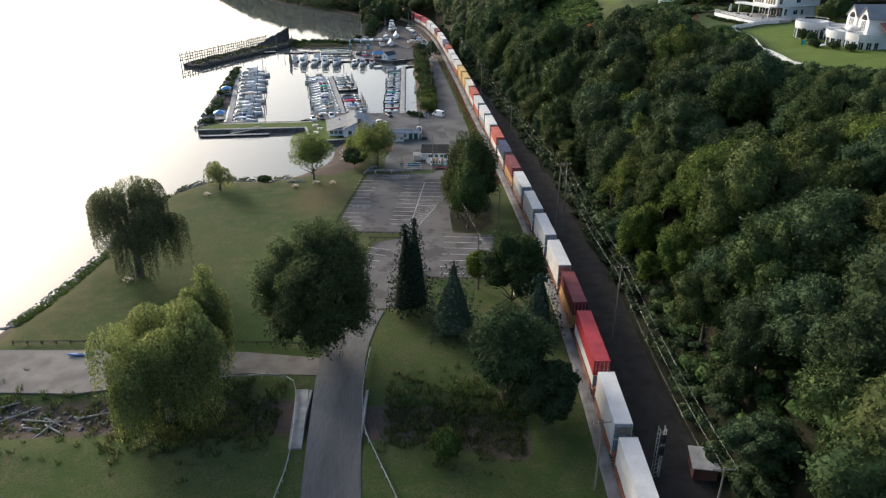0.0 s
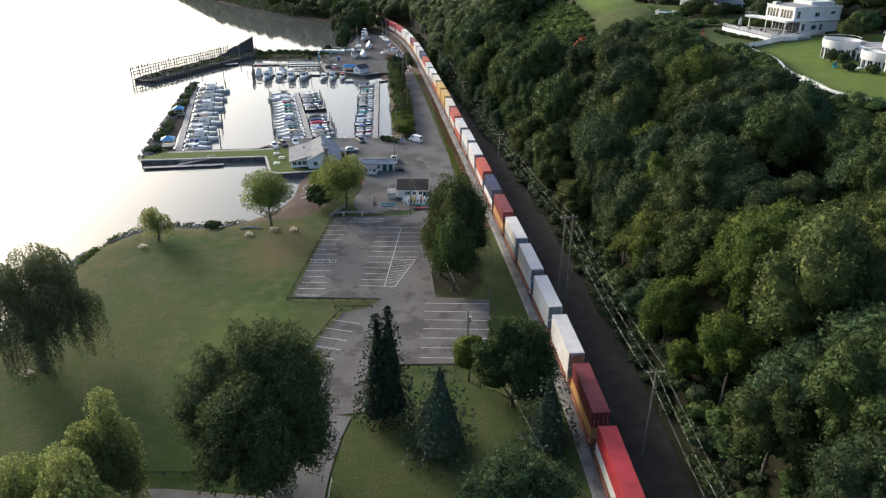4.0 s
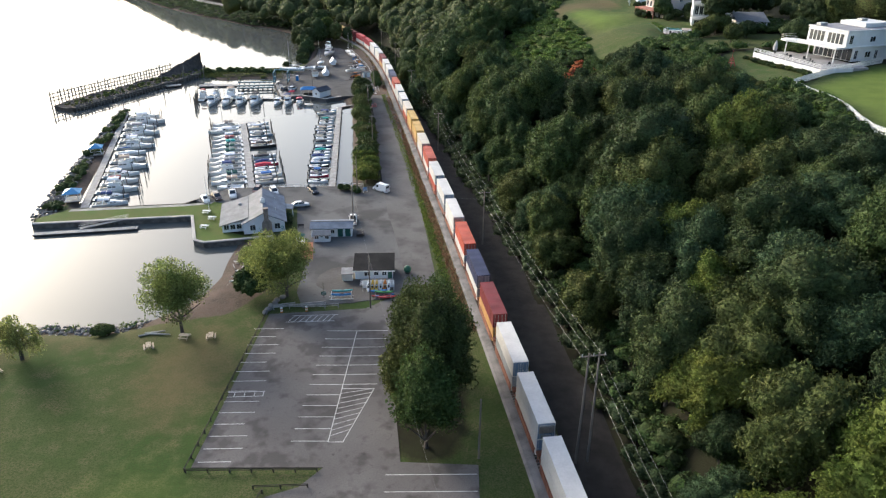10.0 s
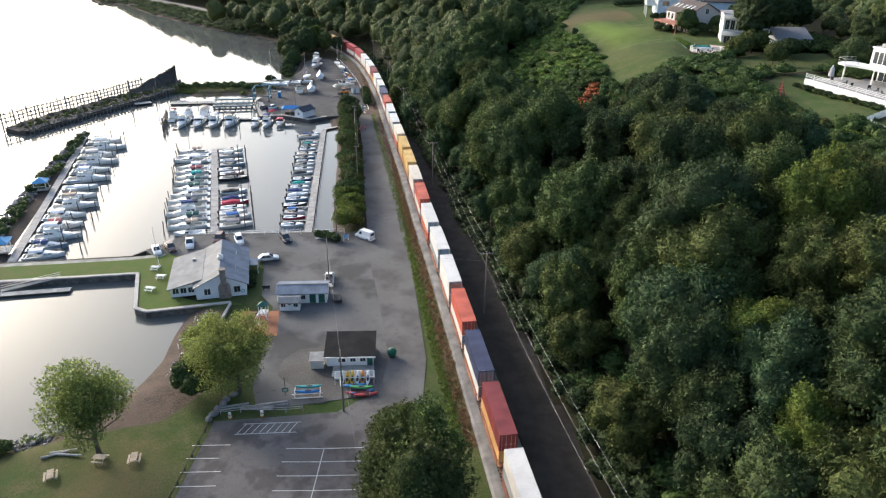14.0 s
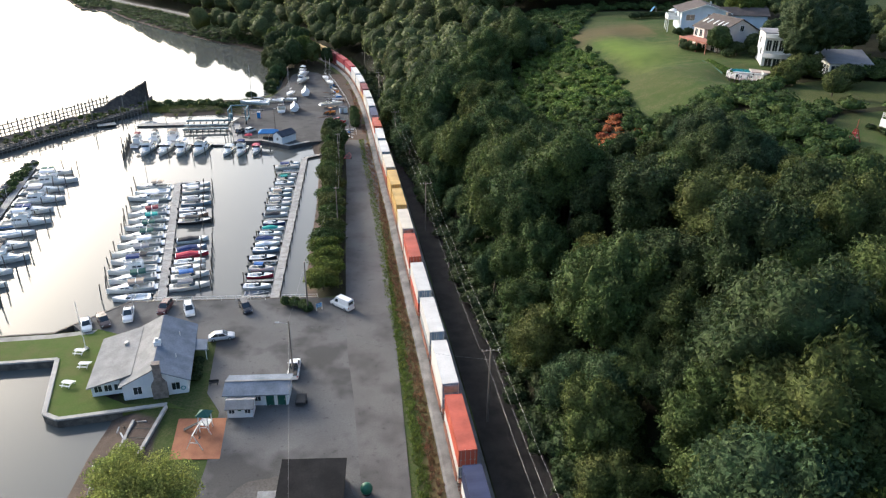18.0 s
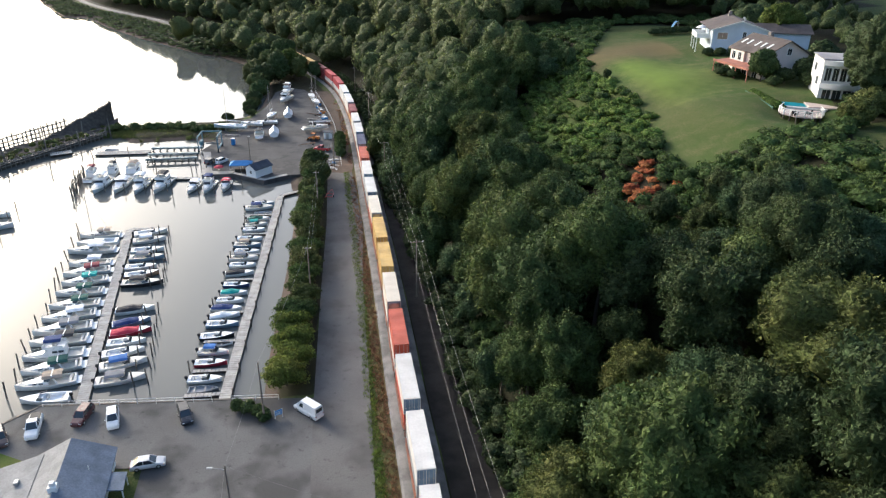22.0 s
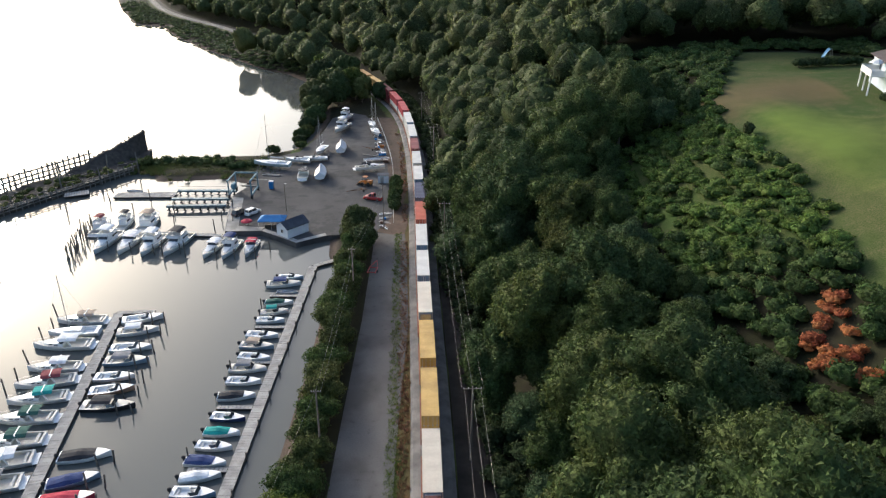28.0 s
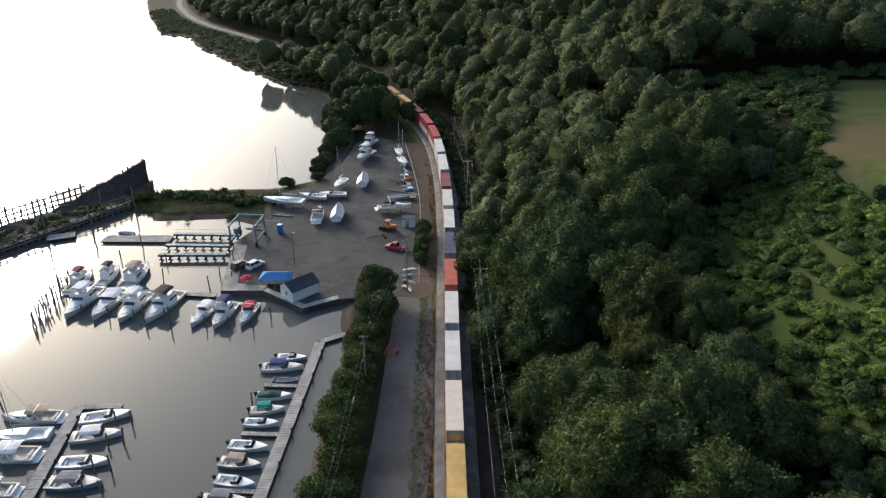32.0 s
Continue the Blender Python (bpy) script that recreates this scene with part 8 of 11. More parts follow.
part("porch_roof", roof_plane([(4.9, 9.0, 2.5), (7.4, 9.0, 2.1), (7.4, 12.5, 2.1), (4.9, 12.5, 2.5)][::-1]), SHINGLE, club)
for yy in (9.2, 12.3):
    part("porch_post", Geo().box(7.2, yy, 0, 0.14, 0.14, 2.1), WHITE, club)
part("life_ring", Geo().loft([[(4.2 + r * math.cos(a), -0.12 + dz, 1.1 + r * math.sin(a)) for r, dz in ((0.42, 0), (0.34, -0.07), (0.26, 0), (0.34, 0.07))] for a in np.linspace(0, 2 * math.pi, 15)], cap=False), TEAL_P, club)
for k, (x, y) in enumerate([(5.9, 3.5), (6.0, 8.0), (-11.0, 2.6), (5.9, 6.0)]):
    c, s = math.cos(radians(10)), math.sin(radians(10))
    broadleaf("shrub", -29.8 + x * c - y * s, 236.5 + x * s + y * c, 0.9, 1.5, "clipped dark shrub against the clubhouse wall", LEAF_DARK, 420, 0.25, 5, 0.05, 0.05, 240 + k, "clubhouse shrubs")
for x, y, r in [(-47.0, 249.8, 20), (-44.6, 245.6, 25), (-45.2, 240.2, 15)]:
    picnic_table(x, y, r + 60, WHITE, "white picnic table on the quay lawn", 1.40)
fl = thing("flagpole", -46.6, 251.2, 1.40, 0, "slim white flagpole on the quay lawn", "flagpole")
part("pole", Geo().rod((0, 0, 0), (0, 0, 9.5), 0.07, 0.04, 8), WHITE, fl)
part("footing", Geo().rod((0, 0, 0), (0, 0, 0.3), 0.5, 0.4, 12), CONCRETE, fl)
part("finial", Geo().ball(0, 0, 9.55, 0.1, 0.1, 0.1), GALV, fl)

# store shed and kiosk
shed = thing("store_shed", -13.3, 233.3, 1.40, 0, "long white store shed with blue-grey roof and green doors", "shed")
w = Geo()
w.box(0, 2.3, 0, 9.8, 4.6, 2.3)
part("wall", w, SIDING, shed)
part("roof", roof_plane([(-5.2, -0.5, 2.35), (5.2, -0.5, 2.35), (5.2, 2.3, 3.15), (-5.2, 2.3, 3.15)]), SHINGLE, shed)
part("roof", roof_plane([(-5.2, 2.3, 3.15), (5.2, 2.3, 3.15), (5.2, 5.1, 2.35), (-5.2, 5.1, 2.35)]), SHINGLE, shed)
part("ridge_cap", Geo().beam((-5.2, 2.3, 3.16), (5.2, 2.3, 3.16), 0.35, 0.1), SHINGLE_LT, shed)
for x in (2.1, 3.9):
    dd = part("door", Geo().box(x, -0.04, 0.05, 1.25, 0.08, 2.0, c=0.02), GREEN_DOOR, shed, "dark green door")
    part("handle", Geo().box(x + 0.45, -0.1, 1.0, 0.06, 0.06, 0.2), GALV, dd)
    part("door_frame", Geo().box(x - 0.7, -0.05, 0, 0.1, 0.1, 2.15).box(x + 0.7, -0.05, 0, 0.1, 0.1, 2.15).box(x, -0.05, 2.05, 1.5, 0.1, 0.1), WHITE, shed)
pane_window(shed, 0.2, 0, 0.9, 0.9, 0.9)
kio = thing("kiosk", -15.4, 230.4, 1.40, 0, "small white kiosk with a grey roof beside the shed", "kiosk")
part("wall", Geo().box(0, 1.1, 0, 3.9, 2.2, 1.9), SIDING, kio)
part("roof", roof_plane([(-2.2, -0.4, 1.9), (2.2, -0.4, 1.9), (2.2, 1.1, 2.55), (-2.2, 1.1, 2.55)]), SHINGLE_LT, kio)
part("roof", roof_plane([(-2.2, 1.1, 2.55), (2.2, 1.1, 2.55), (2.2, 2.35, 2.05), (-2.2, 2.35, 2.05)]), SHINGLE_LT, kio)
part("gable", Geo().add([(sx * 1.94, y, z) for sx in (-1, 1) for y, z in ((0, 1.88), (2.2, 1.95), (1.1, 2.4))], [(0, 2, 1), (3, 4, 5), (0, 3, 5, 2), (1, 2, 5, 4), (0, 1, 4, 3)]), SIDING, kio)
for x in (-1.2, 1.2):
    pane_window(kio, x, 0, 0.85, 0.8, 0.7)
part("plaque", Geo().box(0, -0.03, 1.25, 0.55, 0.04, 0.22, c=0.02), GREEN_DOOR, kio)

# playground
paved("play_area", [(-24.8, 230.6), (-17.5, 230.4), (-16.6, 221.3), (-23.7, 221.5)], MULCH, "orange wood mulch play area", 0.9, 1.43)
pl = thing("swing_set", -20.3, 225.6, 1.43, -8, "white timber swing set with green tower roof and slide", "playground")
for sy in (-2.2, 1.2):
    part("a_frame", Geo().beam((-1.2, sy, 0), (0, sy, 2.6), 0.1, 0.1).beam((1.2, sy, 0), (0, sy, 2.6), 0.1, 0.1).beam((-0.6, sy, 1.2), (0.6, sy, 1.2), 0.08, 0.08), WHITE, pl)
part("top_beam", Geo().beam((0, -2.4, 2.62), (0, 2.6, 2.62), 0.12, 0.14), WHITE, pl)
for sx in (-0.7, 0.7):
    for sy in (1.6, 3.0):
        part("tower_post", Geo().box(sx, sy, 0, 0.12, 0.12, 3.0), WHITE, pl)
part("platform", Geo().box(0, 2.3, 1.3, 1.6, 1.6, 0.1), WHITE, pl)
part("roof", Geo().loft([[(-1.0, 1.4, 2.9), (1.0, 1.4, 2.9), (1.0, 3.2, 2.9), (-1.0, 3.2, 2.9)], [(-0.1, 2.2, 3.6), (0.1, 2.2, 3.6), (0.1, 2.4, 3.6), (-0.1, 2.4, 3.6)]]), GREEN_DOOR, pl, "green canvas roof")
part("slide", Geo().beam((-0.8, 2.3, 1.35), (-3.2, 1.6, 0.2), 0.6, 0.08), BLACK, pl, "dark plastic slide")
for sy in (-1.3, -0.2):
    part("swing", Geo().box(0, sy, 0.5, 0.25, 0.5, 0.04).rod((0, sy - .22, 0.5), (0, sy - .22, 2.6), 0.015, 0.015, 4).rod((0, sy + .22, 0.5), (0, sy + .22, 2.6), 0.015, 0.015, 4), BLACK, pl)

# kayak hut, racks and kayaks
hut = thing("kayak_hut", -2.6, 210.6, 1.40, -1, "white rental hut with a black felt roof", "hut")
part("wall", Geo().box(0, 3.0, 0, 8.0, 5.4, 2.35), SIDING, hut)
part("roof", roof_plane([(-4.4, -0.5, 2.35), (4.4, -0.5, 2.35), (4.4, 6.3, 3.3), (-4.4, 6.3, 3.3)], 0.2), TARPAPER, hut, "black felt roof")
part("fascia", Geo().box(0, -0.55, 2.12, 8.9, 0.06, 0.26), WHITE, hut)
pane_window(hut, -1.4, 0.3, 0.8, 1.2, 1.0)
for x in (0.5, 2.2):
    pane_window(hut, x, 0.3, 0.9, 0.9, 0.9)
part("door", Geo().box(3.4, 0.26, 0.05, 0.95, 0.08, 2.0, c=0.02), GREEN_DOOR, hut)
part("porch_deck", Geo().box(0.6, -1.4, 0.0, 7.0, 3.0, 0.25, c=0.03), TIMBER_GREY, hut)
part("porch_rail", Geo().beam((-2.6, -2.7, 1.0), (4.0, -2.7, 1.0), 0.07, 0.1).beam((-2.6, -2.7, 0.6), (4.0, -2.7, 0.6), 0.05, 0.08), WHITE, hut)
anx = thing("tool_shed", -8.2, 210.4, 1.40, 0, "small cream lean-to beside the rental hut", "shed")
part("wall", Geo().box(0, 0.8, 0, 2.2, 1.8, 1.7, c=0.03), CREAM, anx)
part("roof", roof_plane([(-1.3, -0.3, 1.7), (1.3, -0.3, 1.7), (1.3, 2.0, 2.15), (-1.3, 2.0, 2.15)], 0.1), TIMBER_GREY, anx)
tank = thing("green_tank", 4.6, 213.4, 1.36, 0, "round dark green tank beside the hut", "tank")
part("shell", Geo().ball(0, 0, 0.95, 0.85, 0.85, 0.85, 16, 10), plastic("dark_green_tank", (0.02, 0.13, 0.075)), tank, smooth=True)
part("foot", Geo().rod((0, 0, 0), (0, 0, 0.3), 0.6, 0.5, 12), BLACK, tank)
rack = thing("kayak_rack", -1.6, 206.2, 1.40, 0, "white panelled rack with upright kayaks", "rack")
part("back_panel", Geo().box(0, 0.8, 0, 6.6, 0.08, 1.7, c=0.02), SIDING, rack)
for x in (-3.2, 0, 3.2):
    part("post", Geo().box(x, -0.6, 0, 0.1, 0.1, 1.5).beam((x, -0.6, 1.4), (x, 0.8, 1.6), 0.08, 0.08), WHITE, rack)
part("rail", Geo().beam((-3.3, -0.6, 1.35), (3.3, -0.6, 1.35), 0.08, 0.1), WHITE, rack)
for i, c in enumerate([GEL, YELLOW_P, YELLOW_P, GEL, ORANGE_P, GEL]):
    ob = canoe(-3.6 + i * 0.85, 205.7, 0, c, "kayak leaning upright on the rental rack", 2.6, 1.5, "kayak")
    ob.matrix_basis = pose(-3.6 + i * 0.85, 205.9, 2.35, 48, 0, -8)
rk = thing("kayak_rack", -9.0, 203.0, 1.40, 2, "low white timber rack with two kayaks", "rack")
for x in (-2.0, 2.0):
    part("trestle", Geo().box(x, -0.6, 0, 0.1, 0.1, 1.2).box(x, 0.6, 0, 0.1, 0.1, 1.2).beam((x, -0.8, 0.55), (x, 0.8, 0.55), 0.08, 0.1).beam((x, -0.8, 1.15), (x, 0.8, 1.15), 0.08, 0.1), WHITE, rk)
part("rail", Geo().beam((-2.4, -0.75, 0.1), (2.4, -0.75, 0.1), 0.08, 0.1).beam((-2.4, -0.6, 0.75), (2.4, -0.6, 0.75), 0.06, 0.08), WHITE, rk)
canoe(-9.0, 202.9, 90, BLUE_P, "blue kayak on a low rack", 4.0, 2.02, "kayak")
canoe(-8.8, 203.4, 91, TEAL_P, "blue-green kayak on a low rack", 4.2, 2.62, "kayak")
for i, (c, x, y, z) in enumerate([(GREEN_P, -0.4, 203.6, 2.0), (RED_P, -1.0, 202.8, 1.5), (BLUE_P, -1.6, 204.3, 1.9), (RED_P, 0.4, 202.3, 1.5), (BLUE_P, -0.2, 203.0, 1.45)]):
    canoe(x, y, 86 + 4 * i, c, "bright kayak stacked in front of the hut", 3.8, z, "kayak")
rk2 = thing("kayak_rack", -0.6, 203.0, 1.40, 0, "low timber rack under stacked kayaks", "rack")
for x in (-1.6, 1.6):
    part("trestle", Geo().box(x, -0.9, 0, 0.1, 0.1, 0.7).box(x, 0.9, 0, 0.1, 0.1, 0.7).beam((x, -1.0, 0.5), (x, 1.5, 0.5), 0.08, 0.1), TIMBER_GREY, rk2)
sb = thing("notice_board", -12.6, 203.4, 1.38, 0, "dark notice board on a post by the beach", "sign")
part("post", Geo().rod((0, 0, -0.2), (0, 0, 3.4), 0.05, 0.05, 6), TIMBER_DARK, sb)
bd = part("board", Geo().box(0, -0.08, 0.6, 1.0, 0.06, 0.8, c=0.02), GREEN_DOOR, sb)
for k in range(3):
    part("text_bar", Geo().box(0, -0.115, 0.75 + k * 0.18, 0.7, 0.01, 0.07), WHITE, bd)
for a, b in [((-19, 199.4), (-12, 199.0)), ((-12, 199.0), (-9.4, 199.3)), ((-22.0, 199.0), (-19, 199.4))]:
    rail_fence("split_rail_fence", [a, b], "grey split-rail fence behind the car park", 0.9, 0.07, 2.2, (0.45, 0.8), TIMBER_GREY, z=1.38, flat=0.08, deep=0.08)
for x, y, r in [(-20.5, 200.6, 12), (-16.5, 200.2, -6), (-14.5, 200.9, 8)]:
    lg = thing("timber_pile", x, y, 1.38, r, "stack of grey timbers beside the fence", "timber")
    for k in range(3):
        part("timber", Geo().box(0, -0.35 + k * 0.35, 0.0 + (0.18 if k == 1 else 0), 5.0, 0.22, 0.2, c=0.02), TIMBER_GREY, lg)
for x, y in [(-20.3, 197.9), (-15.5, 198.1)]:
    br = thing("traffic_drum", x, y, 1.40, 0, "orange and white traffic drum", "traffic drum", "traffic drums")
    for k in range(4):
        part("band", Geo().rod((0, 0, k * 0.26), (0, 0, k * 0.26 + 0.26), 0.27 - 0.01 * k, 0.26 - 0.01 * k, 12), ORANGE_P if k % 2 == 0 else WHITE, br)
for k in range(6):
    x, y = -23.6 + 0.5 * k + rb.uniform(-.3, .3), 197.6 + 1.2 * k
    bo = tagged(new("boulder", Geo().ball(0, 0, 0.3, rb.uniform(.5, .9), rb.uniform(.5, .8), rb.uniform(.4, .6), 9, 6).mesh("boulder", STONE, True)), "grey boulder at the car park edge", "boulder", "boulders")
    bo.matrix_basis = pose(x, y, 1.35, 0, 0, 40 * k)
slip = thing("slipway", -28.0, 219.0, 1.0, 0, "old timber slipway rails down the beach", "slipway")
part("rail_beam", Geo().beam((0.6, 14.2, 0.75), (-1.1, -4.0, 0.15), 0.5, 0.5), TIMBER_GREY, slip)
part("rail_beam", Geo().beam((-3.6, 11.6, 0.35), (-3.7, -1.5, 0.0), 0.4, 0.4), TIMBER_GREY, slip)
part("rail_beam", Geo().beam((-3.5, -2.2, 0.0), (-5.4, -9.0, -0.1), 0.35, 0.35), TIMBER_GREY, slip)
for k in range(7):
    part("cross_tie", Geo().beam((-0.2 - k * 0.16, 9.6 - 2.1 * k, 0.3), (-3.9, 9.9 - 2.1 * k, 0.1), 0.25, 0.25), TIMBER_DARK, slip)
for k in range(16):
    x, y = rb.uniform(-5.6, -2.4), 11.5 - k * 1.25
    part("debris", Geo().beam((x, y, 0.15), (x + rb.uniform(-1.6, 1.6), y + rb.uniform(-1.4, 1.4), 0.45), 0.2, 0.2), (TIMBER_GREY, TIMBER_DARK, TIMBER_GREY, WHITE)[k % 4], slip)


# ---- vehicles ----
CARPAINT = {k: surf(k + "_car_paint", c, tuple(0.9 * q for q in c), 0.4, 0.28, bump=0, fine=2, grit=0.03, spec=0.6) for k, c in
            {"white": (0.78, 0.78, 0.77), "silver": (0.55, 0.56, 0.57), "black": (0.03, 0.03, 0.035), "brown": (0.08, 0.05, 0.045), "grey": (0.16, 0.17, 0.18), "red": (0.42, 0.03, 0.03), "maroon": (0.10, 0.035, 0.035)}.items()}
LAMP_W = surf("headlamp_glass", (0.7, 0.7, 0.68), None, 1, 0.2, bump=0)
LAMP_R = surf("tail_lamp_red", (0.35, 0.02, 0.02), None, 1, 0.25, bump=0)


def vehicle(kind, color, x, y, rz, label, z=1.40):
    """A road vehicle, nose towards +y."""
    ob = thing({"van": "van", "pickup": "pickup_truck"}.get(kind, "car"), x, y, z, rz, label, {"van": "van", "pickup": "pickup"}.get(kind, "car"), "parked vehicles")
    L, W, hood, roof = {"sedan": (4.7, 1.80, 0.92, 1.45), "suv": (4.6, 1.86, 1.05, 1.72), "van": (5.2, 1.95, 1.15, 2.25), "pickup": (5.6, 1.95, 1.08, 1.85)}[kind]
    cabs = {"sedan": [(-1.95, hood), (-1.15, roof), (0.35, roof), (1.15, hood)], "suv": [(-2.15, hood), (-1.85, roof), (0.45, roof), (1.15, hood)], "van": [(-2.5, hood), (-2.42, roof), (1.0, roof), (1.75, hood)], "pickup": [(-0.55, hood), (-0.35, roof), (0.75, roof), (1.4, hood)]}[kind]
    body = []
    for t, top, wd in ((-0.5, hood * 0.80, 0.90), (-0.47, hood * 0.97, 0.97), (-0.30, hood, 1.0), (0.0, hood, 1.0), (0.30, hood * 0.97, 1.0), (0.45, hood * 0.82, 0.95), (0.5, hood * 0.62, 0.84)):
        yy, hw = t * L, W / 2 * wd
        body.append([(-hw * 0.92, yy, 0.22), (-hw, yy, 0.45), (-hw * 0.98, yy, top * 0.82), (-hw * 0.86, yy, top), (hw * 0.86, yy, top), (hw * 0.98, yy, top * 0.82), (hw, yy, 0.45), (hw * 0.92, yy, 0.22)])
    part("body", Geo().loft(body), CARPAINT[color], ob)
    hw, tw = W / 2 * 0.86, W / 2 * 0.70
    (y0, z0), (y1, z1), (y2, z2), (y3, z3) = cabs
    cab = Geo().loft([[(-hw, y0, z0 - 0.02), (hw, y0, z0 - 0.02), (tw, y1, z1), (-tw, y1, z1)], [(-hw, y3, z3 - 0.02), (hw, y3, z3 - 0.02), (tw, y2, z2), (-tw, y2, z2)]])
    top = part("cabin", cab, CARPAINT[color] if kind == "van" else GLASS, ob, "" if kind == "van" else "dark glass cabin")
    part("roof", Geo().add([(-tw - .02, y1, z1 + .01), (tw + .02, y1, z1 + .01), (tw + .02, y2, z2 + .01), (-tw - .02, y2, z2 + .01), (-tw, y1 + .1, z1 + .06), (tw, y1 + .1, z1 + .06), (tw, y2 - .1, z2 + .06), (-tw, y2 - .1, z2 + .06)], [(4, 5, 6, 7), (0, 1, 5, 4), (1, 2, 6, 5), (2, 3, 7, 6), (3, 0, 4, 7), (3, 2, 1, 0)]), CARPAINT[color], top if kind != "van" else ob)
    pil = Geo()
    for s in (1, -1):
        for (ya, za), (yb, zb) in ((cabs[0], cabs[1]), (cabs[3], cabs[2])):
            pil.beam((s * hw, ya, za), (s * tw, yb, zb), 0.09, 0.09)
        ym = (y1 + y2) / 2 - 0.1
        pil.beam((s * (hw + .005), ym, z0), (s * (tw + .005), ym, z1), 0.09, 0.05)
    part("pillar", pil, CARPAINT[color], ob)
    if kind == "van":
        wn = Geo()
        f = lambda a, b, t: a + (b - a) * t
        wn.add([(-hw * .9, f(y3, y2, .08) + .02, f(z3, z2, .08)), (hw * .9, f(y3, y2, .08) + .02, f(z3, z2, .08)), (tw * .95, f(y3, y2, .9) + .02, f(z3, z2, .9)), (-tw * .95, f(y3, y2, .9) + .02, f(z3, z2, .9))], [(0, 1, 2, 3)])
        for s in (1, -1):
            wn.add([(s * (hw + .012), 0.35, hood + .1), (s * (hw + .012), 1.25, hood + .1), (s * (tw + .05), 0.95, roof - .35), (s * (tw + .05), 0.35, roof - .35)], [(0, 1, 2, 3) if s > 0 else (3, 2, 1, 0)])
        wn.box(0, -2.52, hood + 0.25, 1.2, 0.04, 0.6)
        part("window", wn, GLASS, ob)
    if kind == "pickup":
        part("cargo_bed", Geo().box(0, -1.65, 0.78, W * 0.78, 2.1, 0.32), BLACK, ob, "dark open load bed")
    wm = Geo().rod((-0.11, 0, 0), (0.11, 0, 0), 0.33, 0.33, 14).mesh("tyre", BLACK)
    rm = Geo().rod((-0.12, 0, 0), (0.12, 0, 0), 0.19, 0.19, 10).mesh("rim", GALV)
    for sx in (1, -1):
        for f in (0.31, -0.30):
            t = part("tyre", wm, None, ob)
            t.location = (sx * (W / 2 - 0.1), f * L, 0.33)
            part("rim", rm, None, t)
        part("headlight", Geo().box(sx * W * 0.34, L * 0.485, hood * 0.56, 0.35, 0.12, 0.16, c=0.03), LAMP_W, ob)
        part("tail_light", Geo().box(sx * W * 0.38, -L * 0.495, hood * 0.62, 0.22, 0.08, 0.26, c=0.03), LAMP_R, ob)
        part("mirror", Geo().box(sx * (W / 2 + 0.1), cabs[3][0] - 0.45, hood, 0.2, 0.12, 0.15, c=0.03), CARPAINT[color], ob)
    return ob


vehicle("sedan", "white", -49.4, 258.9, 205, "white car parked on the quay")
vehicle("suv", "brown", -46.6, 260.0, 212, "dark brown car parked on the quay")
vehicle("pickup", "white", -42.8, 262.4, 195, "white pickup parked by the marina wall")
vehicle("suv", "maroon", -36.5, 264.6, 175, "dark maroon car parked beside the dock gate")
vehicle("suv", "white", -31.6, 263.6, 200, "white estate car parked by the marina wall")
vehicle("suv", "black", -20.8, 264.0, 205, "black car parked by the dock")
vehicle("sedan", "silver", -23.2, 253.4, -78, "silver saloon parked behind the clubhouse")
vehicle("pickup", "white", -8.6, 242.4, 2, "white pickup beside the store shed")
vehicle("van", "white", -1.8, 264.2, 48, "white panel van parked at the roadside")
vehicle("pickup", "red", -12.2, 407.0, 74, "red pickup in the boat yard")
vehicle("suv", "black", -46.5, 393.6, -25, "black car parked on the quay")
vehicle("suv", "white", -43.1, 394.2, -30, "white car parked on the quay")
tr = thing("utility_trailer", -6.4, 233.6, 1.40, 0, "small black utility trailer beside the shed", "trailer")
part("tray", Geo().box(0, 0, 0.45, 1.6, 2.4, 0.5, c=0.04), BLACK, tr)
for sx in (1, -1):
    part("wheel", Geo().rod((sx * 0.85 - .1, -.2, 0.33), (sx * .85 + .1, -.2, 0.33), 0.33, 0.33, 12), BLACK, tr)
part("drawbar", Geo().beam((0, 1.2, 0.5), (0, 2.5, 0.5), 0.08, 0.08), BLACK, tr)
rt = thing("boat_trailer", -6.0, 361.0, 1.42, -4, "rusty red boat trailer standing on the lane", "trailer")
part("chassis", Geo().beam((-0.9, -1.5, 0.6), (-0.9, 1.6, 0.6), 0.15, 0.2).beam((0.9, -1.5, 0.6), (0.9, 1.6, 0.6), 0.15, 0.2).beam((-.9, -1.2, .6), (.9, -1.2, .6), .12, .15).beam((-.9, 1.2, .6), (.9, 1.2, .6), .12, .15).beam((-.9, 1.6, .6), (0, 5.0, .6), .12, .12).beam((.9, 1.6, .6), (0, 5.0, .6), .12, .12), RED_P, rt)
part("wheel", Geo().rod((-1.2, 0, 0.35), (-0.95, 0, 0.35), 0.35, 0.35, 12).rod((0.95, 0, .35), (1.2, 0, .35), .35, .35, 12), BLACK, rt)
ben = thing("bench", -21.4, 239.2, 1.40, 5, "dark bench beside the clubhouse", "bench")
part("seat", Geo().box(0, 0, 0.42, 1.6, 0.45, 0.06, c=0.02), BLACK, ben)
part("leg", Geo().box(-0.6, 0, 0, 0.08, 0.4, 0.42).box(0.6, 0, 0, 0.08, 0.4, 0.42), BLACK, ben)
part("back", Geo().box(0, 0.22, 0.48, 1.6, 0.06, 0.4, c=0.02), BLACK, ben)
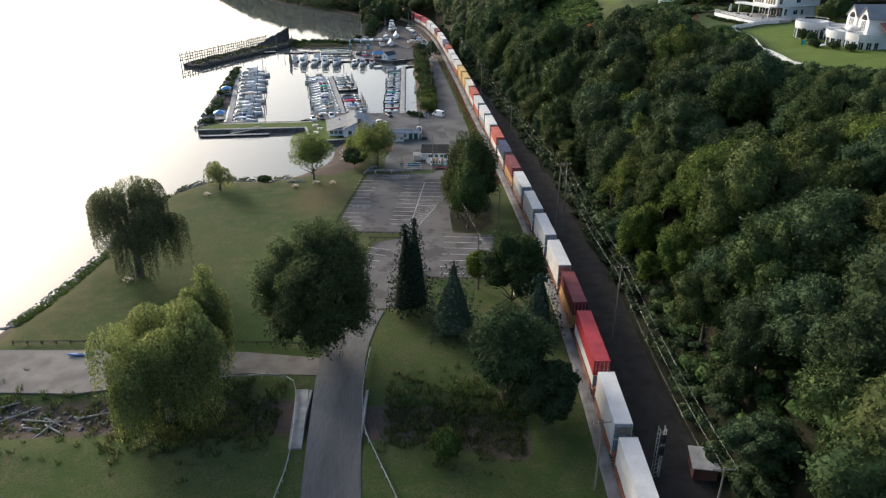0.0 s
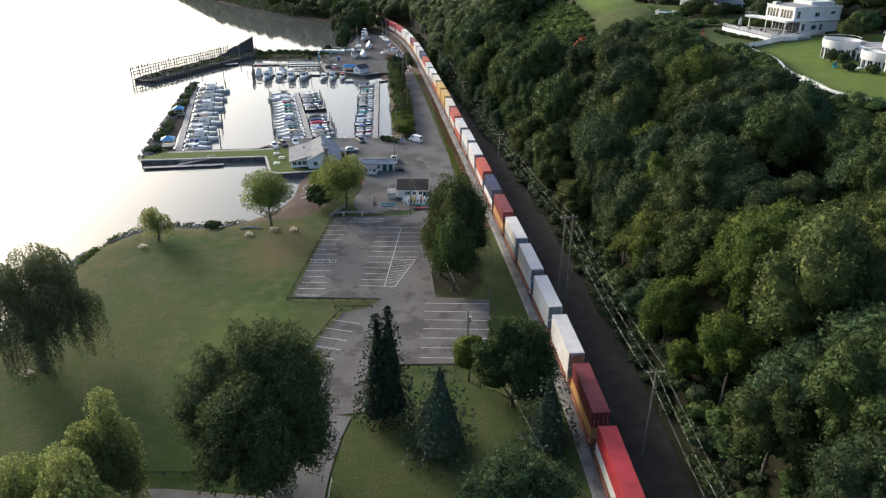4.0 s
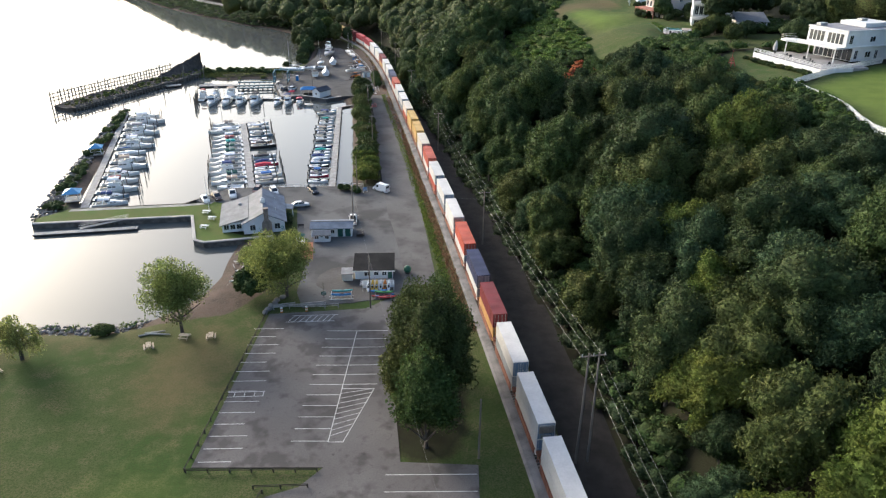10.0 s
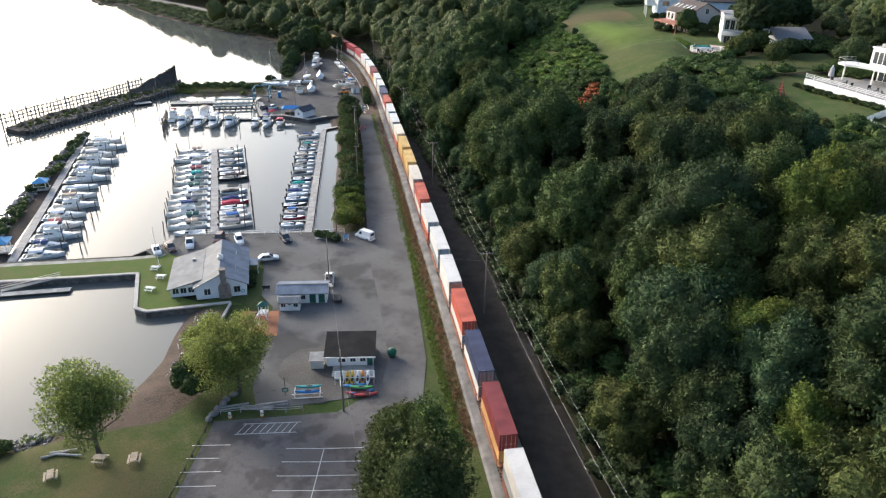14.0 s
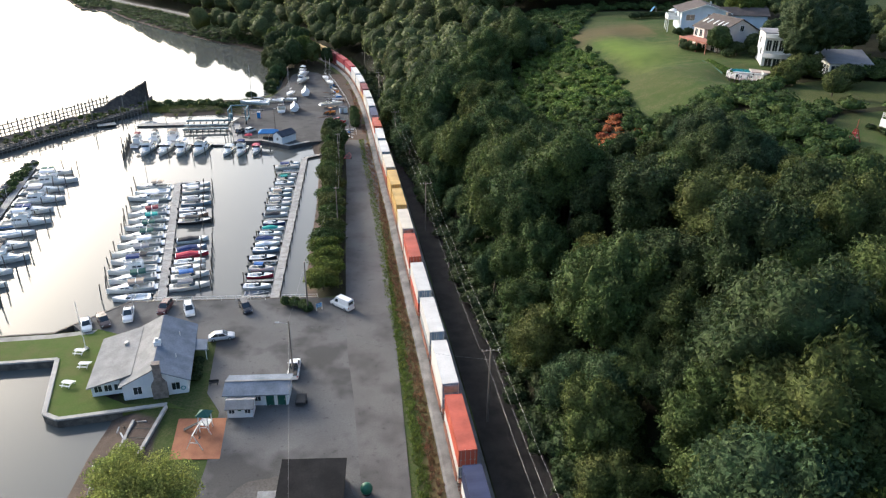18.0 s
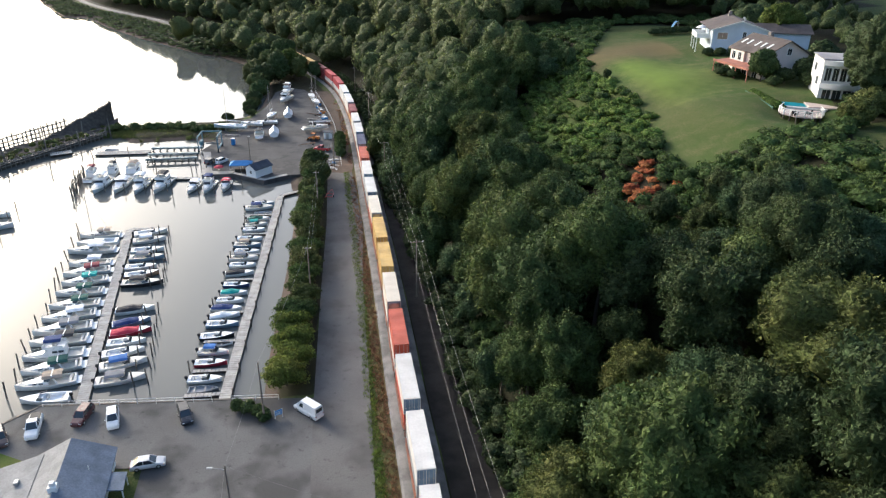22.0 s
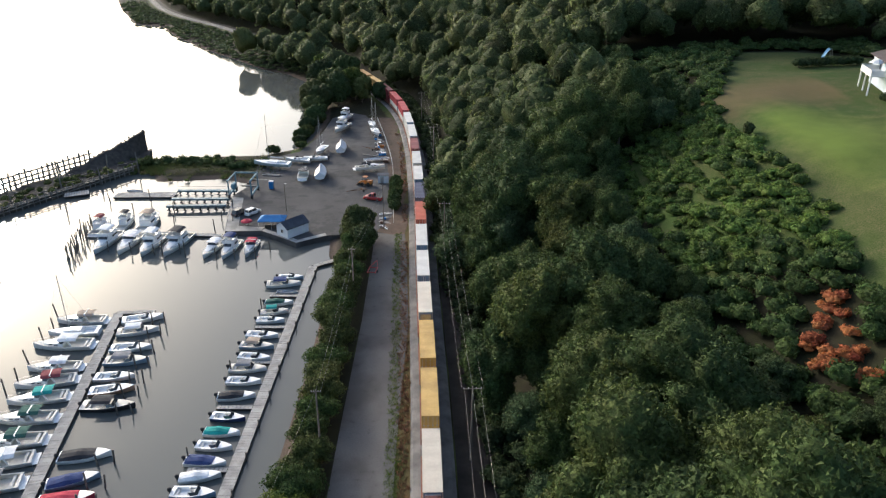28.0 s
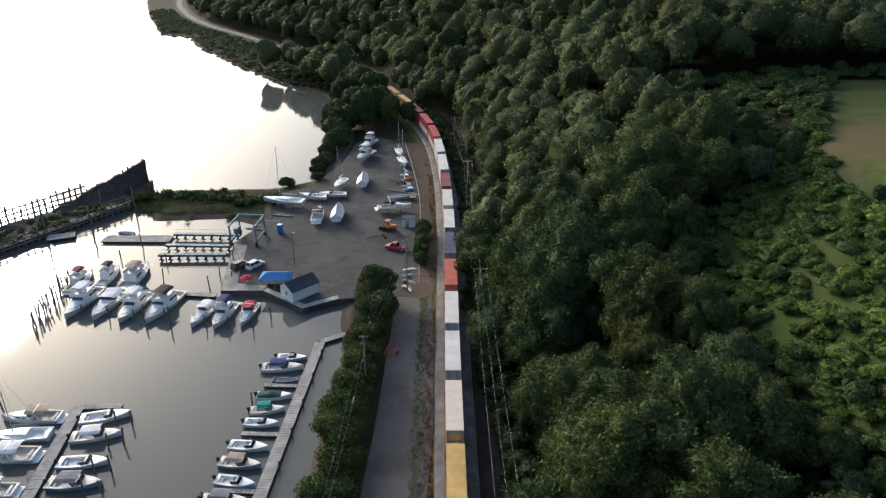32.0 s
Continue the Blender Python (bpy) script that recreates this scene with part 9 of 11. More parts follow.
# planters and rail at the dock head
rail_fence("quay_railing", [(-44.0, 267.9), (-17.6, 267.9)], "white pipe railing along the quay edge", 1.05, 0.035, 2.6, (0.5, 1.0), WHITE, "railing", 0.05, 0.05, 1.39)
rail_fence("quay_railing", [(-14.4, 267.9), (-7.0, 267.9)], "white pipe railing along the quay edge", 1.05, 0.035, 2.4, (0.5, 1.0), WHITE, "railing", 0.05, 0.05, 1.39)
for k, (x, y) in enumerate([(-13.2, 265.6), (-11.4, 265.2), (-9.4, 264.2), (-8.6, 263.0)]):
    broadleaf("clipped_bush", x, y, 1.3, 1.6, "low clipped green bush at the dock head", LEAF_WOOD, 600, 0.25, 6, 0.05, 0.05, 260 + k, "dock head bushes", 1.38)
sg = thing("marina_sign", -6.3, 263.2, 1.39, 30, "small blue sign on posts at the dock head", "sign")
part("board", Geo().box(0, 0, 0.6, 1.3, 0.08, 0.9, c=0.02), BLUE_P, sg)
for x in (-0.6, 0.6):
    part("post", Geo().box(x, 0, 0, 0.1, 0.1, 1.6), WHITE, sg)
for k in range(3):
    part("text_bar", Geo().box(0, -0.05, 0.75 + k * 0.22, 0.9, 0.01, 0.09), WHITE, sg)

# ---- boat yard ----
bh = thing("boat_house", -31.2, 379.6, 1.42, -38, "small white gabled boat house with grey roof", "shed")
wl = gable_walls(4.4, 6.6, 2.6, 1.3)
part("wall", wl, SIDING, bh)
part("roof", roof_plane([(0, -0.3, 4.05), (2.5, -0.3, 2.55), (2.5, 6.9, 2.55), (0, 6.9, 4.05)][::-1]), SHINGLE_DK, bh)
part("roof", roof_plane([(0, -0.3, 4.05), (0, 6.9, 4.05), (-2.5, 6.9, 2.55), (-2.5, -0.3, 2.55)][::-1]), SHINGLE_DK, bh)
pane_window(bh, 0.0, 0, 1.0, 0.8, 0.9)
pane_window(bh, -2.2, 2.2, 1.0, 0.9, 0.8, "-x")
part("door", Geo().box(-2.24, 4.6, 0, 0.06, 0.95, 2.0, c=0.02), WHITE, bh)
cn = thing("canopy_tent", -35.1, 385.2, 1.42, 4, "bright blue canvas canopy on posts", "canopy")
CAN = surf("bright_blue_canvas", (0.04, 0.22, 0.50), (0.035, 0.18, 0.42), 0.6, 0.8, fine=4, grit=0.1)
part("cover", Geo().loft([[(-3.4, -2.2, 2.4), (3.4, -2.2, 2.4), (3.4, 2.2, 2.4), (-3.4, 2.2, 2.4)], [(-3.4, -2.2, 2.55), (3.4, -2.2, 2.55), (3.4, 2.2, 2.55), (-3.4, 2.2, 2.55)], [(-2.0, -0.1, 3.5), (2.0, -0.1, 3.5), (2.0, 0.1, 3.5), (-2.0, 0.1, 3.5)]]), CAN, cn)
for sx in (-3.2, 0, 3.2):
    for sy in (-2.0, 2.0):
        part("post", Geo().rod((sx, sy, 0), (sx, sy, 2.45), 0.05, 0.05, 6), GALV, cn)
part("workbench", Geo().box(0, 0, 0.0, 4.0, 1.2, 0.9, c=0.05), TIMBER_DARK, cn)
um = thing("parasol", -42.4, 386.6, 1.42, 0, "low red canvas parasol on the quay", "parasol")
part("cover", Geo().rod((0, 0, 1.0), (0, 0, 1.3), 1.55, 1.15, 8).rod((0, 0, 1.3), (0, 0, 1.6), 1.15, 0.08, 8), CANVAS["red"], um)
part("pole", Geo().rod((0, 0, 0), (0, 0, 1.85), 0.03, 0.03, 6), GALV, um)
part("base", Geo().rod((0, 0, 0), (0, 0, 0.1), 0.35, 0.35, 10), CONCRETE, um)
tb = thing("portable_toilet", -43.5, 414.4, 1.42, 0, "bright blue portable toilet", "toilet")
part("cabin", Geo().box(0, 0, 0, 1.2, 1.2, 2.2, c=0.08), BLUE_P, tb)
part("roof", Geo().box(0, 0, 2.2, 1.3, 1.3, 0.18, c=0.08), WHITE, tb)
YARD = [("flybridge", 12.0, "white", "white", -34.2, 479, 168, 2.4), ("flybridge", 11.0, "white", "white", -35.4, 494, 172, 2.4), ("wrapped", 10.8, "white", "white", -29.8, 454.8, 6, 2.2), ("wrapped", 10.6, "white", "white", -31.2, 426.8, 7, 2.2),
        ("cruiser", 10.2, "white", "black", -36.2, 424.8, 8, 2.1), ("sail", 12.0, "pale blue", "white", -48.4, 433.4, 84, 2.5), ("sail", 9.0, "white", "white", -35.9, 449.5, 174, 2.5), ("runabout", 8.0, "white", "white", -36.2, 441.8, 94, 1.9), ("runabout", 8.4, "white", "grey", -41.5, 439.4, 82, 2.0),
        ("cruiser", 9.4, "white", "black", -16.6, 432.2, -72, 2.3), ("skiff", 8.4, "white", "white", -15.9, 442.6, -70, 2.0), ("sail", 8.6, "white", "grey", -20.4, 474.0, 200, 2.4), ("sail", 8.2, "white", "white", -23.2, 484.5, 195, 2.4)]
for kind, L, hull, canvas, x, y, hd, z in YARD:
    moor(kind, L, hull, canvas, x, y, hd, "on stands in the yard", z, True)
mk = thing("yard_loader", -15.8, 418.8, 1.42, 70, "rusty orange yard loader beside the fence", "loader")
part("body", Geo().box(0, -0.6, 0.7, 1.5, 2.2, 0.9, c=0.1).box(0, -1.4, 1.5, 1.3, 0.9, 0.3, c=0.06), ORANGE_P, mk)
part("chassis", Geo().box(0, 0.2, 0.45, 1.1, 3.6, 0.3, c=0.04), RUST, mk)
for sx in (-0.6, 0.6):
    for sy in (-0.2, 0.9):
        part("post", Geo().box(sx, sy, 1.5, 0.08, 0.08, 1.2), BLACK, mk)
    part("arm", Geo().beam((sx, -0.4, 1.7), (sx, 2.4, 0.8), 0.18, 0.26), ORANGE_P, mk)
    for sy, r in ((-1.0, 0.62), (1.0, 0.5)):
        part("wheel", Geo().rod((sx * 1.2, sy, r), (sx * 1.7, sy, r), r, r, 14), BLACK, mk)
part("roof", Geo().box(0, 0.35, 2.7, 1.45, 1.4, 0.1, c=0.03), ORANGE_P, mk)
part("seat", Geo().box(0, 0.1, 1.4, 0.6, 0.5, 0.5, c=0.06), BLACK, mk)
part("bucket", Geo().loft([[(x, 2.3, 0.25), (x, 3.1, 0.15), (x, 3.2, 0.3), (x, 2.5, 0.5), (x, 2.5, 1.0), (x, 2.3, 1.0)] for x in (-1.0, 1.0)]), RUST, mk)
ys = thing("storage_shed", -11.2, 422.4, 1.41, 8, "small grey storage shed with a flat roof", "shed")
part("wall", Geo().box(0, 0, 0, 3.2, 2.6, 2.3), SIDING, ys)
part("roof", Geo().box(0, 0, 2.3, 3.5, 2.9, 0.14, c=0.03), SHINGLE_DK, ys)
part("door", Geo().box(-0.4, -1.33, 0, 0.95, 0.06, 2.0, c=0.02), GALV, ys)
for k in range(16):
    x, y = (-6.6 - k * 0.25, 387 + k * 3.1) if k < 4 else (-14.2 - (k - 4) * 0.62 + rb.uniform(-.9, .9), 447 + (k - 4) * 3.1)
    cl = thing("scrap_timber", x, y, 1.41, rb.uniform(0, 180), "pale scrap timber and pipes along the yard fence", "timber", "yard clutter")
    part("plank", Geo().box(0, 0, 0, 0.3, 3.4, 0.12), GEL if k % 3 == 0 else TIMBER_GREY, cl)
    part("plank", Geo().box(0.5, 0.2, 0, 0.25, 2.6, 0.18), TIMBER_GREY, cl)
    part("bin", Geo().box(-0.8, 0.4, 0, 0.7, 0.7, 0.6, c=0.05), (GALV, RUST, BLUE_P)[k % 3], cl)
rail_fence("yard_fence", [(-4.5, 390), (-6.8, 410), (-10.5, 440), (-16.5, 470), (-23, 498)], "white rail fence between yard and track", 1.2, 0.05, 3.0, (0.6, 1.1), WHITE, "fence", 0.04, 0.06, 1.36)

# worn earth round the rental hut
ring_dirt = [(-5.0 + (10.4 + 1.6 * noise.noise((math.cos(a) * 1.7, math.sin(a) * 1.7, 4.4)) * 2) * math.cos(a), 209.6 + (7.6 + 2.6 * noise.noise((math.cos(a) * 1.9, math.sin(a) * 1.9, 8.1))) * math.sin(a)) for a in np.linspace(0, 2 * math.pi, 49)[:-1]]
paved("dirt_patch", ring_dirt, surf("oily_earth", (0.120, 0.113, 0.105), (0.090, 0.082, 0.074), 0.18, 0.95, bump=0.4, fine=3, grit=0.45, spec=0.1),
      "dark trodden earth round the rental hut", 1.0, 1.396)
paved("dirt_patch", [(-8.2, 384.0), (-4.0, 382.4), (-0.9, 383.0), (-0.8, 391.0), (-2.6, 398.5), (-5.2, 396.5), (-6.4, 390.0)], surf("brown_earth", (0.150, 0.108, 0.080), (0.100, 0.075, 0.058), 0.3, 0.95, bump=0.4, fine=4, grit=0.4, spec=0.1),
      "bare brown earth at the end of the lane", 1.0, 1.425)
# odds and ends of the boat yard
ry = np.random.default_rng(91)
for k, (x, y, rz, n) in enumerate([(-49.6, 419.2, 82, 7), (-49.0, 422.6, 86, 5), (-46.6, 426.2, 80, 6), (-50.5, 416.2, 84, 4), (-18.6, 449.0, 66, 4)]):
    sk = thing("timber_stack", x, y, ground_at(x, y) if x > -50 else 1.3, rz, "stack of grey old dock timbers", "timber", "timber stacks")
    for i in range(n):
        part("timber", Geo().box(0.42 * (i % 3) - 0.4, ry.uniform(-.4, .4), 0.22 * (i // 3), 0.3, ry.uniform(4.0, 6.5), 0.2, ry.uniform(-.06, .06), c=0.02), TIMBER_GREY if i % 2 else TIMBER_DARK, sk)
for k, (x, y, rz) in enumerate([(-17.4, 413.6, 118), (-19.6, 456.0, 62)]):
    tr = thing("boat_trailer", x, y, 1.4, rz, "empty dark steel boat trailer in the yard", "trailer", "boat trailers")
    for sx in (-.75, .75):
        part("rail", Geo().beam((sx, -2.6, 0.55), (sx * 0.35, 2.2, 0.55), 0.08, 0.12), RUST, tr)
        part("wheel", Geo().rod((sx * 1.25 - .1, -1.2, 0.32), (sx * 1.25 + .1, -1.2, 0.32), 0.32, 0.32, 12), BLACK, tr)
    for y2 in (-2.2, -1.2, 0.4):
        part("cross_bar", Geo().box(0, y2, 0.48, 1.5 - 0.12 * (y2 + 2.2), 0.08, 0.08), RUST, tr)
    part("drawbar", Geo().beam((0, 1.8, 0.55), (0, 3.8, 0.5), 0.1, 0.1), RUST, tr)
for k in range(9):
    x, y = -12.8 - k * 0.9, 440 + k * 4.6 + ry.uniform(-2, 2)
    cr = thing("crate", x, y, 1.4, ry.uniform(0, 90), "weathered storage crate beside the yard fence", "crate", "yard crates")
    sx, sy, sz = ry.uniform(.8, 1.8), ry.uniform(.8, 1.6), ry.uniform(.5, 1.2)
    part("box", Geo().box(0, 0, 0, sx, sy, sz, c=0.03), (RUST, TIMBER_GREY, BLUE_P, WHITE, ORANGE_P)[k % 5], cr)
    part("lid", Geo().box(0, 0, sz, sx + .08, sy + .08, 0.06, c=0.02), (TIMBER_GREY, RUST, WHITE)[k % 3], cr)

# ---- houses on the hill ----
STUCCO = surf("white_stucco", (0.76, 0.75, 0.73), (0.66, 0.65, 0.63), 0.3, 0.8, fine=4, grit=0.08)
BLUE_SIDING = surf("pale_blue_siding", (0.54, 0.61, 0.68), (0.47, 0.54, 0.60), 0.4, 0.7, fine=4, grit=0.08)
BEIGE = surf("beige_siding", (0.62, 0.54, 0.49), (0.54, 0.47, 0.42), 0.4, 0.75, fine=4, grit=0.08)
REDWOOD = surf("redwood_deck", (0.33, 0.13, 0.09), (0.25, 0.10, 0.07), 0.6, 0.8, fine=6)
FLATROOF = surf("grey_membrane_roof", (0.30, 0.29, 0.29), (0.23, 0.22, 0.23), 0.3, 0.9, fine=4)
POOL = surf("turquoise_pool_water", (0.03, 0.30, 0.36), (0.025, 0.26, 0.32), 0.5, 0.08, bump=0.05, fine=3, spec=0.6, grit=0.05)

# modern flat-roofed house with its terrace
mh = thing("modern_house", 111.8, 244.8, 40.2, 17, "white flat-roofed house with broad windows and balcony", "house")
part("wall", Geo().box(10.4, 5.9, 0, 14.6, 11.6, 3.3), STUCCO, mh)
part("upper_wall", Geo().box(8.9, 5.9, 3.7, 17.7, 11.8, 3.5), STUCCO, mh)
part("floor_edge", Geo().box(7.6, 5.9, 3.3, 20.2, 12.6, 0.4, c=0.05), STUCCO, mh)
part("roof", Geo().box(8.9, 5.9, 7.2, 18.1, 12.2, 0.28, c=0.05), STUCCO, mh)
part("roof_felt", Geo().box(8.9, 5.9, 7.48, 17.3, 11.4, 0.05), FLATROOF, mh, "purplish grey roof felt")
part("roof_storey", Geo().box(13.0, 6.5, 7.53, 9.0, 7.5, 1.0, c=0.05), STUCCO, mh)
part("roof_box", Geo().box(1.6, 9.6, 7.53, 2.2, 1.6, 0.7, c=0.08), GALV, mh)
part("roof_box", Geo().box(12.6, 7.5, 8.5, 2.0, 1.6, 0.6, c=0.08), GALV, mh)
for y0 in (0.9, 6.5):
    for k in range(4):
        pane_window(mh, 0.05, y0 + 0.62 + k * 1.18, 4.1, 1.0, 2.4, "-x", WHITE, 0)
for k in range(4):
    pane_window(mh, 3.1, 1.6 + k * 2.8, 0.15, 2.6, 2.9, "-x", WHITE, 1)
pane_window(mh, 1.5, 0.0, 4.3, 1.1, 2.0, "-y"), pane_window(mh, 8.6, 0.0, 4.6, 1.7, 1.2, "-y"), pane_window(mh, 14.6, 0.0, 5.2, 1.7, 0.8, "-y")
pane_window(mh, 8.2, 0.1, 0.9, 1.7, 1.3, "-y"), pane_window(mh, 11.0, 0.1, 0.4, 0.9, 2.0, "-y"), pane_window(mh, 4.2, 0.1, 0.6, 1.0, 2.0, "-y")
edge_l = [(0.2, -0.4), (-3.2, -0.4), (-3.4, 3.0), (-3.2, 8.5), (-3.6, 11.5), (-4.6, 14.0), (-4.0, 16.2), (-1.8, 16.6), (0.2, 15.4)]
bal = part("balcony", Geo().slab(edge_l[::-1], 3.25, 3.68), STUCCO, mh, "white balcony slab with a rounded end")
for (xa, ya), (xb, yb) in zip(edge_l[4:-1], edge_l[5:]):
    part("balcony_rail", Geo().beam((xa, ya, 4.7), (xb, yb, 4.7), .06, .06).beam((xa, ya, 4.2), (xb, yb, 4.2), .04, .04).rod((xa, ya, 3.6), (xa, ya, 4.7), .03, .03, 6), GALV, bal)
for y in (0.3, 8.2, 15.4):
    part("column", Geo().box(-2.6, y, -0.2, 0.26, 0.26, 3.5, c=0.03), STUCCO, mh)
ter = thing("terrace", 101.2, 236.0, 38.35, 10.3, "long white-walled terrace with pipe rails", "terrace", kind="structure")
part("wall", Geo().box(0.15, 12.0, -0.6, 0.3, 24.4, 2.5, c=0.04), STUCCO, ter)
part("wall", Geo().box(4.8, -0.05, -0.6, 9.0, 0.3, 2.5, c=0.04), STUCCO, ter)
part("paving", Geo().box(7.2, 12.0, -0.6, 13.6, 23.6, 2.38), surf("grey_paving", (0.34, 0.32, 0.31), (0.27, 0.26, 0.25), 0.6, 0.9), ter)
for z in (2.35, 2.65, 2.95):
    part("handrail", Geo().beam((0.15, -0.1, z), (0.15, 24.2, z), 0.06, 0.09), WHITE, ter)
    part("handrail", Geo().beam((0.15, -0.1, z), (8.6, -0.1, z), 0.06, 0.09), WHITE, ter)
for k in range(11):
    part("rail_post", Geo().rod((0.15, -0.1 + k * 2.42, 1.85), (0.15, -0.1 + k * 2.42, 3.05), 0.05, 0.05, 6), WHITE, ter)
for k in range(4):
    part("rail_post", Geo().rod((2.4 + k * 2.0, -0.1, 1.85), (2.4 + k * 2.0, -0.1, 3.0), 0.05, 0.05, 6), WHITE, ter)
rh = np.random.default_rng(55)
for k in range(7):
    x, y = 105.0 + rh.uniform(-1.5, 1.5) - k * 0.45, 240.5 + k * 2.6
    st = thing("patio_chair", x, y, 40.13, rh.uniform(0, 360), "dark patio chair on the terrace", "chair", "patio chairs")
    part("seat", Geo().box(0, 0, 0.42, 0.6, 0.6, 0.06), BLACK, st)
    part("back", Geo().box(0, 0.28, 0.45, 0.6, 0.06, 0.55), BLACK, st)
    for sx in (-.26, .26):
        for sy in (-.26, .26):
            part("leg", Geo().box(sx, sy, 0, 0.05, 0.05, 0.42), BLACK, st)
um = thing("closed_umbrella", 101.6, 258.0, 40.13, 0, "closed grey garden umbrella on the terrace", "umbrella")
part("pole", Geo().rod((0, 0, 0), (0, 0, 3.2), 0.05, 0.04, 8), GALV, um)
part("canopy", Geo().loft([[(r * math.cos(a), r * math.sin(a), z) for a in np.linspace(0, 2 * math.pi, 9)[:-1]] for r, z in ((0.55, 0.9), (0.6, 1.4), (0.4, 2.6), (0.08, 3.3))]), surf("grey_canvas", (0.45, 0.44, 0.42), (0.36, 0.35, 0.34)), um)
for k in range(13):
    t = k / 12
    broadleaf("garden_shrub", 99.6 - 4.2 * t + rh.uniform(-1.3, -0.3), 236.5 + 22.5 * t, rh.uniform(0.7, 1.2), rh.uniform(0.6, 1.1), "garden shrub below the terrace wall", (LEAF_WOOD, LEAF_DARK, LEAF_OLIVE)[k % 3], 380, 0.3, 5, 0.05, 0.05, 280 + k, "terrace shrubs")
for k in range(11):
    t = k / 10
    broadleaf("flower_shrub", 85.6 - 0.8 * t + rh.uniform(-.4, .4), 249.0 - 20 * t, rh.uniform(0.8, 1.3), rh.uniform(0.9, 1.5), "low brownish shrub bordering a small lawn", (LEAF_DARK, LEAF_OLIVE)[k % 2], 300, 0.28, 5, 0.05, 0.05, 400 + k, "border shrubs")

# white house with a round bay
ro = thing("round_bay_house", 107.2, 210.2, 38.3, 0, "large white house with round balconied bay and arched windows", "house")
ring = lambda r, z, n=28, cx=0.0, cy=0.0: [(cx + r * math.cos(2 * math.pi * i / n), cy + r * math.sin(2 * math.pi * i / n), z) for i in range(n)]


def bay(cx, cy, r, h, first, last, count):
    part("bay_wall", Geo().loft([ring(r, -0.6, 28, cx, cy), ring(r, h, 28, cx, cy)]), STUCCO, ro)
    part("bay_parapet", Geo().loft([ring(r + q, h + z, 28, cx, cy) for q, z in ((0.25, -0.6), (0.3, 1.0), (0.05, 1.0), (0.05, 0.1))], cap=False), STUCCO, ro)
    part("bay_floor", Geo().loft([ring(r + 0.1, h, 28, cx, cy), ring(r + 0.1, h + 0.12, 28, cx, cy)]), FLATROOF, ro)
    for k in range(count):
        a = math.radians(first + (last - first) * k / (count - 1))
        w = part("window", Geo().box(0, 0, 0, 1.3, 0.12, h - 1.2, c=0.02), WHITE, ro)
        w.matrix_basis = pose(cx + r * math.cos(a), cy + r * math.sin(a), 0.3, 0, 0, math.degrees(a) - 90)
        for sx in (-0.3, 0.3):
            part("pane", Geo().box(sx, 0.07, 0.15, 0.5, 0.03, h - 1.5), GLASS, w)
    part("balcony_rail", Geo().loft([[(cx + (r + 0.2) * math.cos(a) * q, cy + (r + 0.2) * math.sin(a) * q, h + 1.55 + dz) for q, dz in ((1, 0), (1.01, 0.05), (1.0, 0.1), (0.99, 0.05))] for a in np.linspace(0, 2 * math.pi, 29)], cap=False), WHITE, ro)


bay(0, 0, 4.1, 4.6, 130, 290, 8)
bay(3.2, -13.0, 4.6, 4.0, 120, 270, 8)
bay(5.6, -18.5, 4.6, 4.0, 140, 280, 7)
part("wall", Geo().box(10.5, -10.5, -0.5, 17, 23, 5.0), STUCCO, ro)
part("link_roof", roof_plane([(1.6, -13, 3.9), (6.0, -13, 5.2), (6.0, 2, 5.2), (1.6, 2, 3.9)]), FLATROOF, ro)
part("link_wall", Geo().box(4.0, -6, -0.5, 4.4, 14, 4.3), STUCCO, ro)
for k in range(4):
    pane_window(ro, 1.8, -9.5 + k * 1.9, 0.4, 1.3, 2.6, "-x")
for cy in (-11.0, -17.0):
    tower = part("tower_wall", gable_walls(5.0, 9, 8.6, 2.6), STUCCO, ro)
    tower.matrix_basis = pose(5.2, cy, 0, 0, 0, -90)
    for sg in (1, -1):
        part("tower_roof", roof_plane([(0, -0.4, 11.3), (sg * 2.8, -0.4, 8.4), (sg * 2.8, 9.2, 8.4), (0, 9.2, 11.3)][::-sg]), FLATROOF, tower)
    part("arch_trim", Geo().loft([[((1.5 + q) * math.cos(a), dy, 8.0 + (1.5 + q) * math.sin(a)) for q, dy in ((-0.15, -0.1), (0.2, -0.1), (0.2, 0.02), (-0.15, 0.02))] for a in np.linspace(0, math.pi, 13)]), WHITE, tower)
    aw = part("arched_window", Geo().slab([(1.4 * math.cos(a), 1.4 * math.sin(a)) for a in np.linspace(0, math.pi, 13)], 0, 0.06), GLASS, tower)
    aw.matrix_basis = pose(0, -0.02, 8.0, 90, 0, 0)
    for x in (-0.75, 0.0, 0.75):
        pane_window(tower, x, 0, 5.4, 0.55, 2.3, "-y")
part("upper_balcony", Geo().box(4.2, -14.0, 5.0, 2.6, 3.6, 1.1, c=0.3), STUCCO, ro)
part("red_roof", roof_plane([(8, -24, 5.6), (19.5, -24, 5.6), (19.5, -19.5, 7.6), (8, -19.5, 7.6)]), REDWOOD, ro)
part("main_roof", Geo().box(12.5, -8.5, 4.5, 13.5, 19, 0.25, c=0.05), FLATROOF, ro)
part("stair", Geo().box(-2.6, -13.5, -0.5, 1.6, 1.4, 1.6).box(-3.8, -13.5, -0.5, 1.0, 1.4, 0.8), STUCCO, ro)
